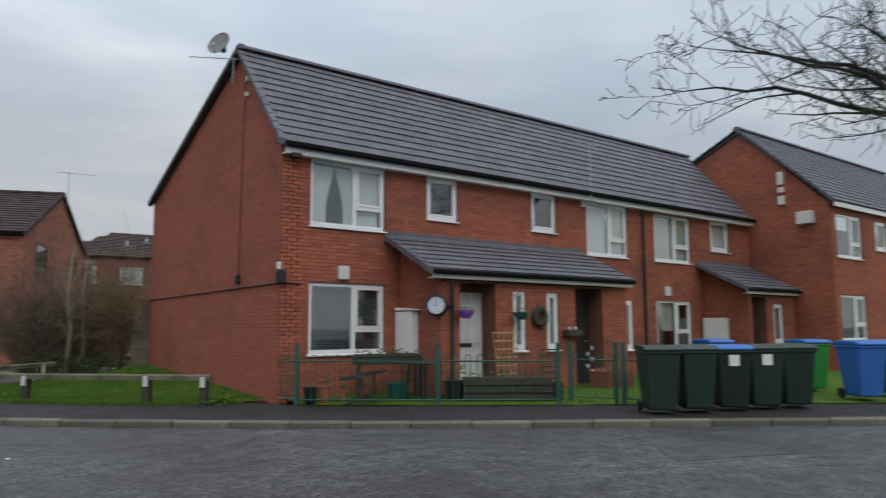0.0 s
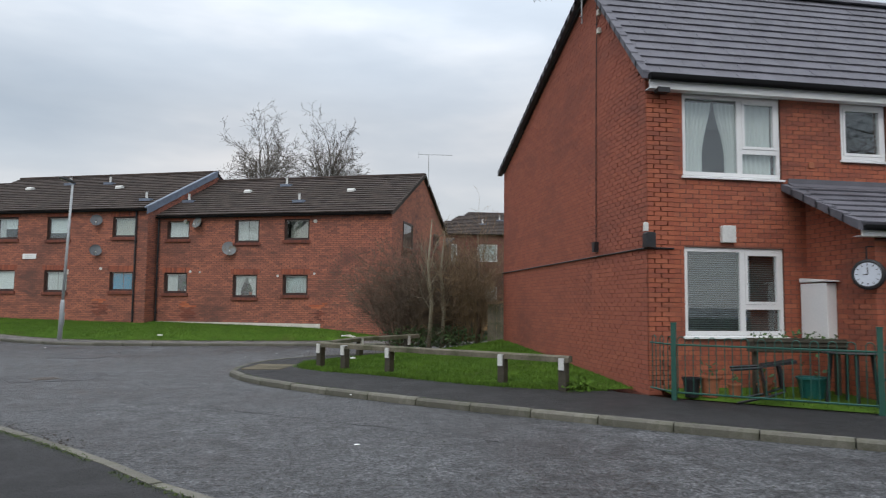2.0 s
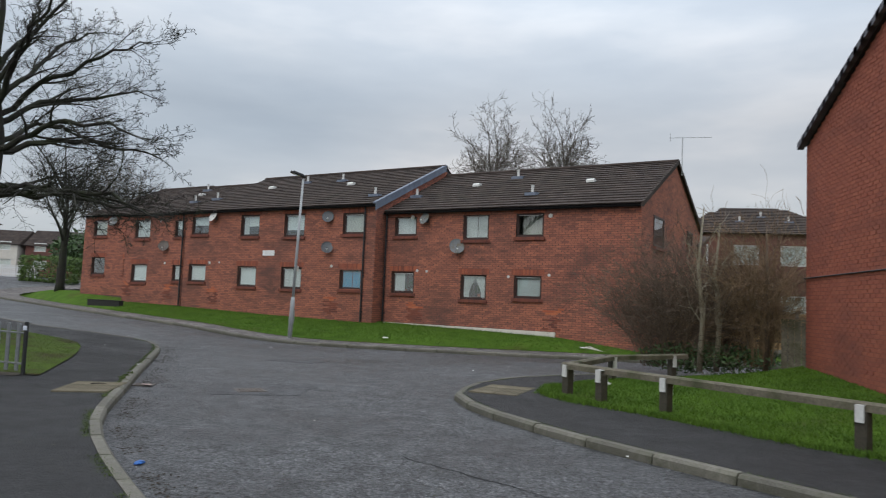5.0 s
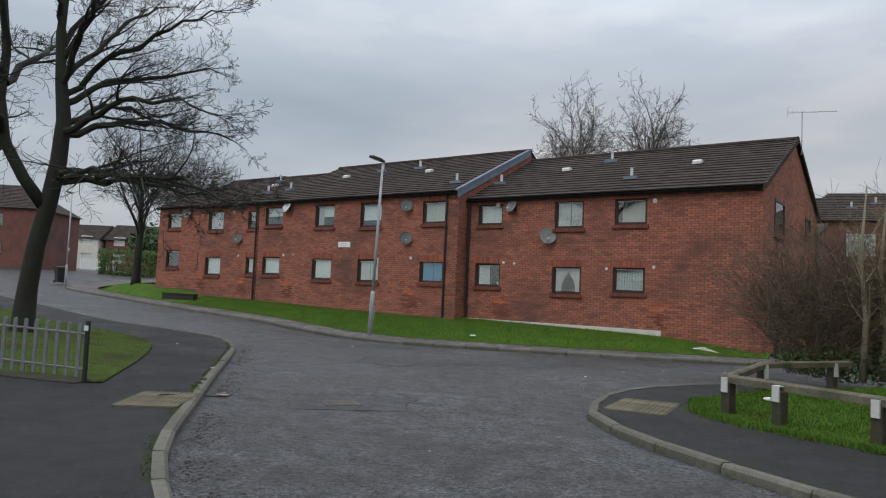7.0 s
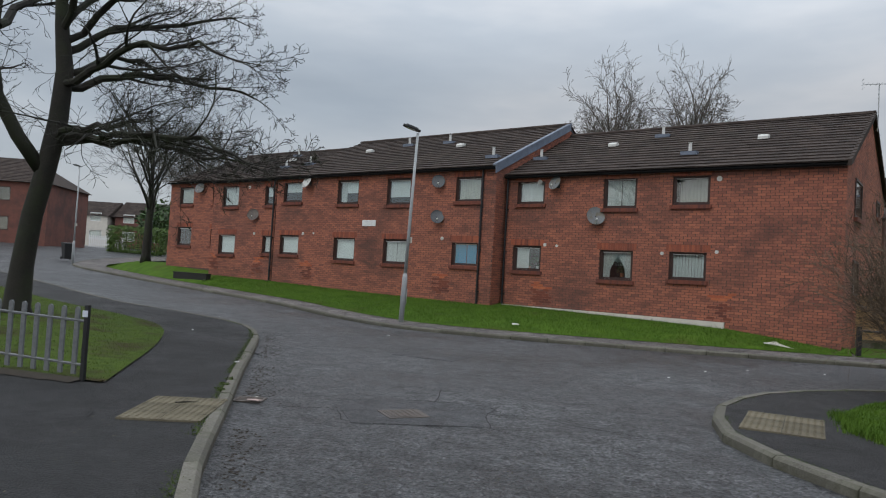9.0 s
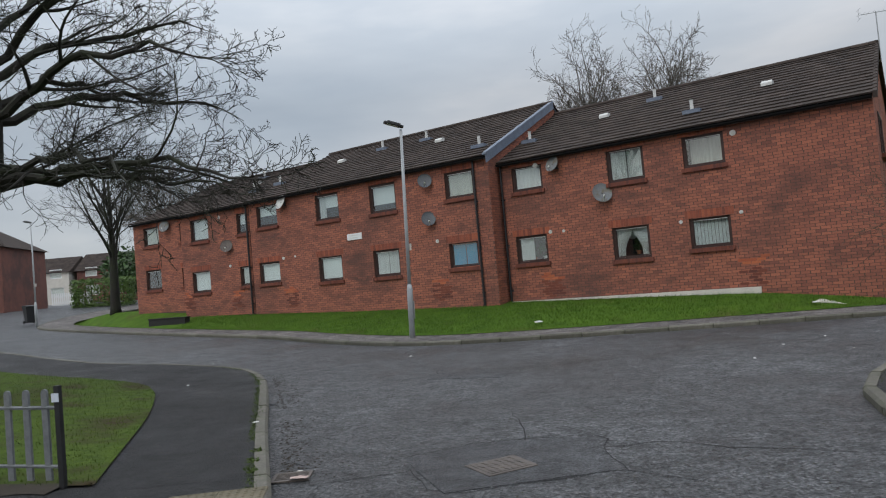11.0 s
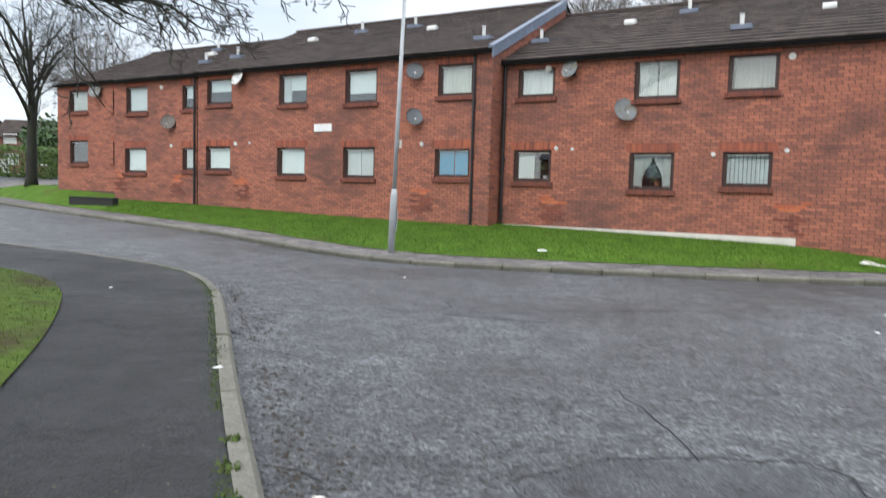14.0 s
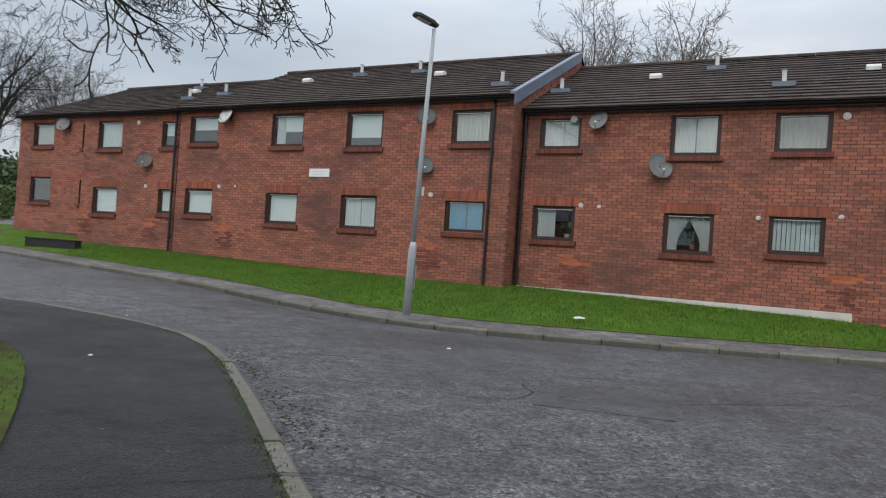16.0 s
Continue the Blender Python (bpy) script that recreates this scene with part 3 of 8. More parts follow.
KERB = 0.105
K_RIGHT = smooth_line([(40, -15.5), (24, -4.2), (11.4, 4.80), (5.7, 8.86), (3.4, 10.82), (0.8, 13.34), (-0.75, 15.3), (-1.38, 16.7), (-1.42, 17.6), (-1.05, 19.2), (0.3, 21.0), (3, 22.2), (10, 22.7), (40, 22.9)])
K_FAR = smooth_line([(40, 27.6), (10, 27.1), (3, 26.95), (-2.85, 26.75), (-7.4, 27.1), (-10.2, 28.5), (-13.8, 31.0), (-18.2, 33.6), (-24, 37.2), (-31, 42.0), (-35, 46.5), (-37, 52), (-38, 62)])
K_LEFT = smooth_line([(25.7, -11.4), (7.7, 1.2), (2.3, 5.0), (-0.55, 7.6), (-1.30, 8.60), (-2.15, 9.65), (-3.95, 11.72), (-5.05, 13.3), (-6.34, 15.9), (-7.42, 18.1), (-8.55, 20.5), (-9.6, 22.5), (-10.8, 23.75), (-12.7, 24.45), (-15.1, 25.2), (-22, 29.5), (-32, 35.5), (-60, 52)])


def paved(name, la, lb, n, k, lift, label, material, rise=0.0):
    s = ribbon(la, lb, n, k, lambda x, y, f: base_height(x, y) + lift + rise * f)
    return tagged(part(name, s, material, smooth=True), label, "pavement", kind="structure")


def kerb_run(line, name, inward, length=0.915):
    """Kerb stones laid end to end along a line; the stones are separate pieces."""
    run = tagged(new(name), "row of weathered concrete kerb stones", "kerb", kind="structure")
    run.empty_display_size = 0.2
    s = Soup()
    s.prism([(0, -0.12), (0, KERB - 0.03), (0.03, KERB), (0.125, KERB), (0.125, -0.12)], "x", -0.4545, 0.4545)
    me = s.mesh("kerb_stone")
    me.materials.append(MAT["kerb"])
    total = sum((b - a).length for a, b in zip(line, line[1:]))
    pts = resample(line, max(2, round(total / length)) + 1)
    for a, b in zip(pts, pts[1:]):
        d, mid = b - a, (a + b) / 2
        if not (-45 < mid.x < 26):
            continue
        ob = new("kerb_stone", me)
        ob.parent = run
        yaw = math.atan2(d.y, d.x)
        za, zb = base_height(a.x, a.y), base_height(b.x, b.y)
        m = Matrix.Translation((mid.x, mid.y, (za + zb) / 2 + random.uniform(-0.006, 0.006))) @ Matrix.Rotation(yaw + (0 if inward else math.pi), 4, "Z") @ Matrix.Rotation(-math.atan2(zb - za, d.length) * (1 if inward else -1), 4, "Y")
        ob.matrix_local = m @ Matrix.Diagonal((d.length / 0.925, 1, 1, 1))
    return run


def offset(line, dist):
    """The line moved sideways: to its left when dist is positive."""
    out = []
    for i, p in enumerate(line):
        d = line[min(i + 1, len(line) - 1)] - line[max(i - 1, 0)]
        d.normalize()
        out.append(p + Vector((-d.y, d.x, 0)) * dist)
    return out


# ---- ground surfaces ----
R_BACK = smooth_line([(41, -14), (25.2, -2.6), (12.4, 6.5), (9.0, 8.95), (7.3, 10.2), (5.5, 11.85), (4.75, 13.0), (3.2, 13.75), (1.45, 15.7), (0.45, 16.6), (0.0, 17.5), (0.2, 18.7), (1.3, 20.3), (3.5, 21.2), (10, 21.4), (40, 21.6)])
paved("pavement", offset(K_RIGHT, -0.10), R_BACK, 160, 4, KERB - 0.008, "damp dark tarmac footway beside the houses", MAT["tarmac"], 0.02)
FAR_BACK = offset(K_FAR, -2.4)
paved("pavement", offset(K_FAR, -0.10), FAR_BACK, 140, 3, KERB - 0.008, "narrow grey tarmac footway along the lawn", MAT["tarmac_pale"], 0.02)
LEFT_BACK = smooth_line([(-20, -45), (-30, -25), (-30, -5), (-30, 10), (-26, 15.4), (-20, 16.6), (-16, 16.6), (-12.0, 16.6), (-9.3, 16.6), (-9.1, 17.0), (-10.2, 18.8), (-11.2, 20.3), (-12.0, 21.2), (-12.8, 21.6), (-14.2, 22.1), (-17.0, 23.5), (-23, 27.0), (-60, 49.2)])
paved("pavement", offset(K_LEFT, 0.10), LEFT_BACK, 420, 16, KERB - 0.008, "damp dark tarmac footway with pale litter specks", MAT["tarmac"], 0.01)
kerb_run(K_RIGHT, "kerb_right", False)
kerb_run(K_FAR, "kerb_far", False)
kerb_run(K_LEFT, "kerb_left", True)

# blocks of flats stand on a turned line
MB = pose(2.963, 28.824, 0, 0, 0, -23)


def wall_base(X):
    """Height of the lawn where it meets the flats, by distance along the wall."""
    return float(np.interp(-X, [-1, 0, 1.2, 3.0, 7.0, 16, 26, 29.5, 33, 36, 40], [0.20, 0.25, 0.40, 0.58, 0.64, 0.80, 1.13, 1.32, 1.28, 0.98, 0.9]))


lf = smooth_line([(3.1, 28.35), (-2.85, 28.10), (-7.0, 28.42), (-9.6, 29.68), (-13.1, 32.15), (-17.5, 34.75), (-23.3, 38.35), (-28.6, 42.1), (-31.2, 44.4)])
lb = [MB @ Vector((X, 0.35, 0)) for X in np.linspace(0.15, -36, 60)]
lawn_a, lawn_b = resample(lf, 121), resample(lb, 121)
s = Soup()
for i in range(121):
    X = (MB.inverted() @ lawn_b[i]).x
    for j in range(9):
        p = lawn_a[i].lerp(lawn_b[i], j / 8)
        z = base_height(lawn_a[i].x, lawn_a[i].y) + KERB + 0.015
        f = j / 8
        s.v.append((p.x, p.y, z + (wall_base(X) - z) * f ** 0.85))
s.f = [(a, a + 1, a + 10, a + 9) for i in range(120) for j in range(8) for a in [i * 9 + j]]
lawn_far = tagged(part("lawn_far", s, MAT["grass_soil"], smooth=True), "bright green mown lawn rising to the flats", "lawn", kind="structure")


def gable_lawn_height(x, y, f):
    return base_height(x, y) + KERB + 0.02 + f * (0.03 + 0.34 * max(0.0, min(1.0, (y - 13) / 8.0)))


la = smooth_line([(4.8, 13.05), (3.2, 13.75), (1.45, 15.7), (0.45, 16.6), (0.0, 17.5), (0.2, 18.7), (1.3, 20.3), (3.2, 21.0), (10, 21.3)])
lb = smooth_line([(5.25, 12.9), (5.3, 15), (5.32, 17.5), (5.36, 20.0), (5.36, 21.5), (7.0, 21.55), (10, 21.6)])
lawn_gable = tagged(part("lawn_gable", ribbon(la, lb, 60, 12, gable_lawn_height), MAT["grass_soil"], smooth=True), "rough green grass beside the gable wall", "lawn", kind="structure")
la = smooth_line([(5.5, 11.9), (7.3, 10.25), (9.0, 9.0), (12.4, 6.55), (25, -2.4)])
lb = smooth_line([(5.5, 12.6), (9, 12.6), (14, 12.6), (20, 12.6), (30, 12.6)])
garden = tagged(part("garden_lawn", ribbon(la, lb, 40, 10, lambda x, y, f: KERB + 0.02 + 0.07 * f), MAT["grass_soil"], smooth=True), "small front garden of rough grass", "lawn", kind="structure")
la = smooth_line([(-45, 15), (-26, 15.2), (-20, 16.0), (-16, 16.0), (-12.0, 15.95), (-8.3, 15.9), (-8.0, 15.93)])
lb = smooth_line([(-60, 49.8), (-40, 38.0), (-23, 27.7), (-17.0, 24.2), (-14.2, 22.8), (-12.5, 22.15), (-11.5, 21.7), (-10.6, 20.8), (-9.45, 18.95), (-8.6, 17.3), (-7.9, 15.93)])
lawn_left = tagged(part("lawn_left", ribbon(la, lb, 420, 24, lambda x, y, f: base_height(x, y) + KERB + 0.013 + 0.10 * math.sin(math.pi * f) * min(1, max(0, -x - 8) / 5)), MAT["grass_dull"], smooth=True), "patchy dull green grass plot behind steel railings", "lawn", kind="structure")
la = smooth_line([(3.2, 28.4), (8, 28.5), (40, 29)])
lb = smooth_line([(5.5, 40), (12, 60), (40, 60)])
lawn_behind = tagged(part("lawn_behind", ribbon(la, lb, 30, 20, lambda x, y, f: KERB + 0.015 + 0.25 * f), MAT["grass_soil"], smooth=True), "grass between the blocks of flats", "lawn", kind="structure")


# ---- wall, brick, tile and window builders ----
def cut(lo, hi, holes):
    """The pieces of lo..hi that are left when the holes are taken out."""
    parts = [(lo, hi)]
    for a, b in holes:
        nxt = []
        for p, q in parts:
            if b <= p or a >= q:
                nxt.append((p, q))
            else:
                if a > p:
                    nxt.append((p, a))
                if b < q:
                    nxt.append((b, q))
        parts = nxt
    return parts


def wall_soup(x0, x1, z0, z1, openings, y0, y1):
    """One solid wall with its openings cut through; neighbouring cells share their corners."""
    xs = sorted({x0, x1, *[v for o in openings for v in (o[0], o[2]) if x0 < v < x1]})
    zs = sorted({z0, z1, *[v for o in openings for v in (o[1], o[3]) if z0 < v < z1]})
    s, seen = Soup(), {}

    def corner(i, k, y):
        if (i, k, y) not in seen:
            seen[i, k, y] = len(s.v)
            s.v.append((xs[i], y, zs[k]))
        return seen[i, k, y]

    def solid(i, k):
        if not (0 <= i < len(xs) - 1 and 0 <= k < len(zs) - 1):
            return False
        cx, cz = (xs[i] + xs[i + 1]) / 2, (zs[k] + zs[k + 1]) / 2
        return not any(o[0] < cx < o[2] and o[1] < cz < o[3] for o in openings)

    for i in range(len(xs) - 1):
        for k in range(len(zs) - 1):
            if not solid(i, k):
                continue
            a = [corner(i, k, y0), corner(i + 1, k, y0), corner(i + 1, k + 1, y0), corner(i, k + 1, y0)]
            b = [corner(i, k, y1), corner(i + 1, k, y1), corner(i + 1, k + 1, y1), corner(i, k + 1, y1)]
            s.f.extend([tuple(a), tuple(b[::-1])])
            for e, (di, dk) in enumerate(((0, -1), (1, 0), (0, 1), (-1, 0))):
                if not solid(i + di, k + dk):
                    f = (e + 1) % 4
                    s.f.append((a[f], a[e], b[e], b[f]))
    return s


def brick_soup(span, z0, z1, openings, seed=0, length=0.215, course=0.075, joint=0.010, proud=0.006, rows=None):
    """Stretcher courses on the plane y = 0 facing -y; span(z) gives the wall's ends at a height. rows: list that receives (x, z, l) of each brick."""
    rng = random.Random(seed)
    s, z, i = Soup(), z0, 0
    while z + course <= z1 + 0.02:
        a, b = span(z + course / 2)
        h0, h1 = z, z + course - joint
        holes = [(o[0], o[2]) for o in openings if o[1] < z + course * 0.5 < o[3]]
        for p, q in cut(a, b, holes):
            x = p - (i % 2) * length / 2
            while x < q - 0.02:
                u0, u1 = max(x, p), min(x + length, q)
                if u1 - u0 > 0.03:
                    d = proud + rng.uniform(-0.002, 0.002)
                    n = len(s.v)
                    e = u1 - joint if u1 < q else u1
                    s.v.extend([(u0, -d, h0), (e, -d, h0), (e, -d, h1), (u0, -d, h1), (u0, 0.02, h0), (e, 0.02, h0), (e, 0.02, h1), (u0, 0.02, h1)])
                    s.f.extend([(n, n + 1, n + 2, n + 3), (n + 1, n + 5, n + 6, n + 2), (n + 4, n, n + 3, n + 7), (n + 3, n + 2, n + 6, n + 7), (n + 4, n + 5, n + 1, n)])
                x += length + joint
        z += course
        i += 1
    return s


def tile_soup(x0, x1, eave, ridge, seed=0, width=0.33, gauge=0.30, thick=0.030, clip=None):
    """Interlocking tiles in courses from the eave line to the ridge line; eave and ridge are (y, z)."""
    rng = random.Random(seed)
    s = Soup()
    ey, ez = eave
    ry, rz = ridge
    run = math.hypot(ry - ey, rz - ez)
    dy, dz = (ry - ey) / run, (rz - ez) / run
    ny, nz = -dz, dy
    if nz < 0:
        ny, nz = -ny, -nz
    n = max(1, round(run / gauge))
    g = run / n
    for i in range(n):
        x = x0 - (i % 2) * width / 2
        while x < x1 - 0.02:
            a, b = max(x, x0), min(x + width - 0.004, x1)
            if b - a > 0.03 and (clip is None or clip((a + b) / 2, (i + 0.5) / n)):
                t = thick + rng.uniform(-0.003, 0.003)
                lo, hi = i * g - 0.01, (i + 1) * g + 0.02
                k = len(s.v)
                for d, lift in ((lo, 0.004), (lo, 0.004 + t + 0.012), (hi, t * 0.45), (hi, -0.01)):
                    for xx in (a, b):
                        s.v.append((xx, ey + dy * d + ny * lift, ez + dz * d + nz * lift))
                s.f.extend([(k, k + 1, k + 3, k + 2), (k + 2, k + 3, k + 5, k + 4), (k, k + 2, k + 4, k + 6), (k + 1, k + 7, k + 5, k + 3)])
            x += width
    return s


def ridge_soup(x0, x1, y, z, seed=0, r=0.11, length=0.45):
    s, x = Soup(), x0
    while x < x1 - 0.05:
        b = min(x + length - 0.006, x1)
        prof = [(y + r * 1.3 * math.cos(a), z - 0.03 + r * math.sin(a)) for a in np.linspace(0, math.pi, 7)]
        s.prism(prof, "x", x, b)
        x += length
    return s


def frame_soup(x0, z0, x1, z1, w, y0, y1):
    s = Soup()
    s.box(x0, y0, z0, x0 + w, y1, z1)
    s.box(x1 - w, y0, z0, x1, y1, z1)
    s.box(x0 + w, y0, z0, x1 - w, y1, z0 + w)
    s.box(x0 + w, y0, z1 - w, x1 - w, y1, z1)
    return s


def pane_part(x0, z0, x1, z1, y, parent):
    s = Soup()
    s.box(x0, y, z0, x1, y + 0.012, z1)
    ob = part("pane", s, MAT["glass"], parent)
    ob.visible_shadow = False
    return ob


def curtain_soup(x0, x1, z0, z1, y, folds=9, depth=0.035, waist=None, side=0, lean=0.0):
    """A hanging cloth with folds; waist draws it in towards one side."""
    s = Soup()
    n, k = folds * 6, 8
    for j in range(k + 1):
        t = j / k
        for i in range(n + 1):
            u = i / n
            x = x0 + (x1 - x0) * u
            if waist:
                pull = waist * math.sin(min(1.0, t * 1.25) * math.pi / 2) ** 1.6
                x = (x0 + (x - x0) * (1 - pull)) if side < 0 else (x1 - (x1 - x) * (1 - pull))
            s.v.append((x, y + depth * math.sin(u * folds * 2 * math.pi + 0.4 * math.sin(3 * t)), z1 - (z1 - z0) * t))
    for j in range(k):
        for i in range(n):
            a = j * (n + 1) + i
            s.f.append((a, a + n + 1, a + n + 2, a + 1))
    return s


# ---- blocks of flats ----
FLAT_BRICK = MAT["brick_b"]
s = Soup()
s.box(-0.033, -0.075, -0.115, 0.033, 0.048, -0.004)
SILL_BRICK = s.mesh("sill_brick")
SILL_BRICK.materials.append(MAT["brick_dark_single"])
s = Soup()
s.box(-0.0325, -0.011, 0.008, 0.0325, 0.01, 0.205)
LINTEL_BRICK = s.mesh("lintel_brick")
LINTEL_BRICK.materials.append(MAT["brick_b_single"])


def flat_window(house, name, x0, z0, x1, z1, y, sill=True):
    """Dark timber casement set back in the brickwork, with a brick-on-edge sill and head."""
    s = frame_soup(x0 + 0.004, z0 + 0.004, x1 - 0.004, z1 - 0.004, 0.05, y + 0.05, y + 0.13)
    win = part(name, s, MAT["frame_brown"], house, "dark brown timber window")
    part("casement", frame_soup(x0 + 0.057, z0 + 0.057, x1 - 0.057, z1 - 0.057, 0.030, y + 0.066, y + 0.115), MAT["frame_brown"], win)
    s = Soup()
    s.box(x0 + 0.09, y + 0.052, z1 - 0.082, x1 - 0.09, y + 0.064, z1 - 0.066)
    part("vent_strip", s, MAT["white_dirty"], win)
    pane_part(x0 + 0.085, z0 + 0.085, x1 - 0.085, z1 - 0.085, y + 0.085, win)
    n = max(3, round((x1 - x0 + 0.12) / 0.075))
    for i in range(n):
        o = part("sill_brick", SILL_BRICK, None, win)
        o.location = (x0 - 0.06 + (i + 0.5) * (x1 - x0 + 0.12) / n, y, z0)
    n = max(3, round((x1 - x0 + 0.2) / 0.075))
    for i in range(n):
        o = part("lintel_brick", LINTEL_BRICK, None, win)
        o.location = (x0 - 0.1 + (i + 0.5) * (x1 - x0 + 0.2) / n, y, z1)
    return win


def flats_block(label, X0, X1, Y, eave, ridge_y, ridge_z, depth, windows, seed, base):
    """One stepped section of the terrace of flats; windows: (x0, z0, x1, z1) in the turned line's own distances."""
    h = thing("flats_block", MB, label, "house", "terrace of flats")
    opens = [(w[0], w[1], w[2], w[3]) for w in windows]
    top = eave - 0.02
    wall = part("wall", wall_soup(X0, X1, base - 0.6, top, opens, Y, Y + 0.28), MAT["mortar"], h, "red-brown brick front wall")
    s = brick_soup(lambda z: (X0, X1), base - 0.15, top - 0.01, opens, seed)
    b = part("brickwork", s, FLAT_BRICK, wall)
    b.location = (0, Y, 0)
    tagged(b, kind="stuff")
    outline = [(Y, base - 0.6), (Y + depth, base - 0.6), (Y + depth, top), (ridge_y, ridge_z - 0.06), (Y, top)]
    for k, x in enumerate((X0, X1)):
        s = Soup()
        s.prism([(Y + 0.29, base - 0.6), (Y + depth, base - 0.6), (Y + depth, top), (ridge_y, ridge_z - 0.06), (Y + 0.29, top + (ridge_z - top) * 0.29 / (ridge_y - Y) - 0.06)], "x", x if k == 0 else x - 0.26, x + 0.26 if k == 0 else x)
        part("gable_wall", s, MAT["mortar"], h)
    s = Soup()
    s.box(X0, Y + depth - 0.25, base - 0.6, X1, Y + depth, top)
    part("back_wall", s, MAT["brick_far"], h)
    s = Soup()
    s.box(X0 + 0.3, Y + 0.3, 2.95, X1 - 0.3, Y + depth - 0.3, 3.1)
    part("floor_slab", s, MAT["mortar"], h)
    s = Soup()
    s.box(X0 + 0.27, Y + 3.2, base - 0.3, X1 - 0.27, Y + 3.3, top)
    part("inner_wall", s, MAT["room_shade"], h)
    ey = Y - 0.10
    slope = (ridge_z - eave) / (ridge_y - ey)
    roof = Soup()
    roof.prism([(ey, eave - 0.03), (ridge_y, ridge_z - 0.03), (Y + depth + 0.16, eave - 0.03), (ridge_y, ridge_z - 0.14)], "x", X0 - 0.02, X1 + 0.02)
    roof = part("roof", roof, MAT["black"], h, "brown interlocking tile roof")
    t = part("tiles", tile_soup(X0 - 0.04, X1 + 0.06, (ey - 0.03, eave - 0.02), (ridge_y, ridge_z), seed), MAT["tile_brown"], roof)
    tagged(t, kind="stuff")
    t = part("back_tiles", tile_soup(X0 - 0.04, X1 + 0.06, (Y + depth + 0.2, eave - 0.02), (ridge_y, ridge_z), seed + 1), MAT["tile_brown"], roof)
    tagged(t, kind="stuff")
    part("ridge_tiles", ridge_soup(X0 - 0.04, X1 + 0.06, ridge_y, ridge_z + 0.02), MAT["tile_brown"], roof)
    s = Soup()
    gz = eave - 0.13
    gut = [(ey - 0.09 + 0.055 * math.cos(a), gz + 0.05 + 0.055 * math.sin(a)) for a in np.linspace(math.pi, 2 * math.pi, 7)]
    s.prism(gut + [(ey - 0.03, gz + 0.065), (ey - 0.15, gz + 0.065)], "x", X0, X1)
    part("gutter", s, MAT["gutter"], h, "black plastic gutter")
    s = Soup()
    s.box(X0, Y - 0.055, eave - 0.125, X1, Y - 0.03, eave - 0.03)
    s.box(X0, Y - 0.03, eave - 0.12, X1, Y - 0.01, eave - 0.10)
    part("fascia", s, MAT["frame_brown"], h)
    for (x0, z0, x1, z1) in windows:
        flat_window(h, "window", x0, z0, x1, z1, Y)
    return h


WIN_R = [(-9.58, 3.99, -8.56, 4.76), (-6.52, 3.82, -5.46, 4.76), (-4.40, 3.90, -3.34, 4.73),
         (-9.63, 1.80, -8.58, 2.62), (-6.55, 1.65, -5.49, 2.56), (-4.41, 1.76, -3.36, 2.56)]
WIN_M = [(-11.68, 4.03, -10.61, 4.87), (-14.82, 3.96, -13.68, 4.92), (-17.38, 4.01, -16.26, 4.94), (-20.56, 4.13, -19.42, 4.98),
         (-11.72, 1.85, -10.64, 2.66), (-14.85, 1.80, -13.72, 2.69), (-17.43, 1.83, -16.30, 2.72), (-20.60, 1.97, -19.47, 2.76)]
WIN_L = [(-21.75, 4.02, -21.15, 4.85), (-24.70, 3.98, -23.55, 4.92), (-21.75, 1.96, -21.17, 2.74), (-24.78, 1.86, -23.62, 2.76)]
WIN_E = [(-26.30, 4.15, -25.82, 5.00), (-29.0, 4.2, -27.85, 5.05), (-26.30, 2.20, -25.82, 3.05), (-29.0, 2.20, -27.85, 3.10)]
block_r = flats_block("two-storey red-brown brick block of flats, end section", -9.98, 0.0, 0.0, 4.96, 4.55, 7.15, 9.0, WIN_R, 1, 0.30)
block_m = flats_block("two-storey red-brown brick block of flats, middle section", -20.98, -10.05, -0.6, 5.20, 4.35, 7.55, 9.2, WIN_M, 2, 0.75)
block_l = flats_block("two-storey red-brown brick block of flats, lower section", -25.38, -21.02, -0.6, 5.18, 4.35, 7.30, 9.0, WIN_L, 3, 1.0)
block_e = flats_block("two-storey red-brown brick block of flats, far end section", -29.8, -25.42, 0.0, 5.34, 4.6, 7.40, 9.0, WIN_E, 4, 1.3)

# ---- near terrace with the gable wall ----
AX, AY = 5.33, 12.54
MA = pose(AX, AY, 0)
house_a = thing("terraced_house", MA, "two-storey red brick terrace with grey tiled roof and white windows", "house")
A_LEN, A_DEPTH, A_EAVE, A_BACK, A_RIDGE_Y, A_RIDGE_Z = 16.9, 8.72, 5.12, 5.18, 2.2, 7.68


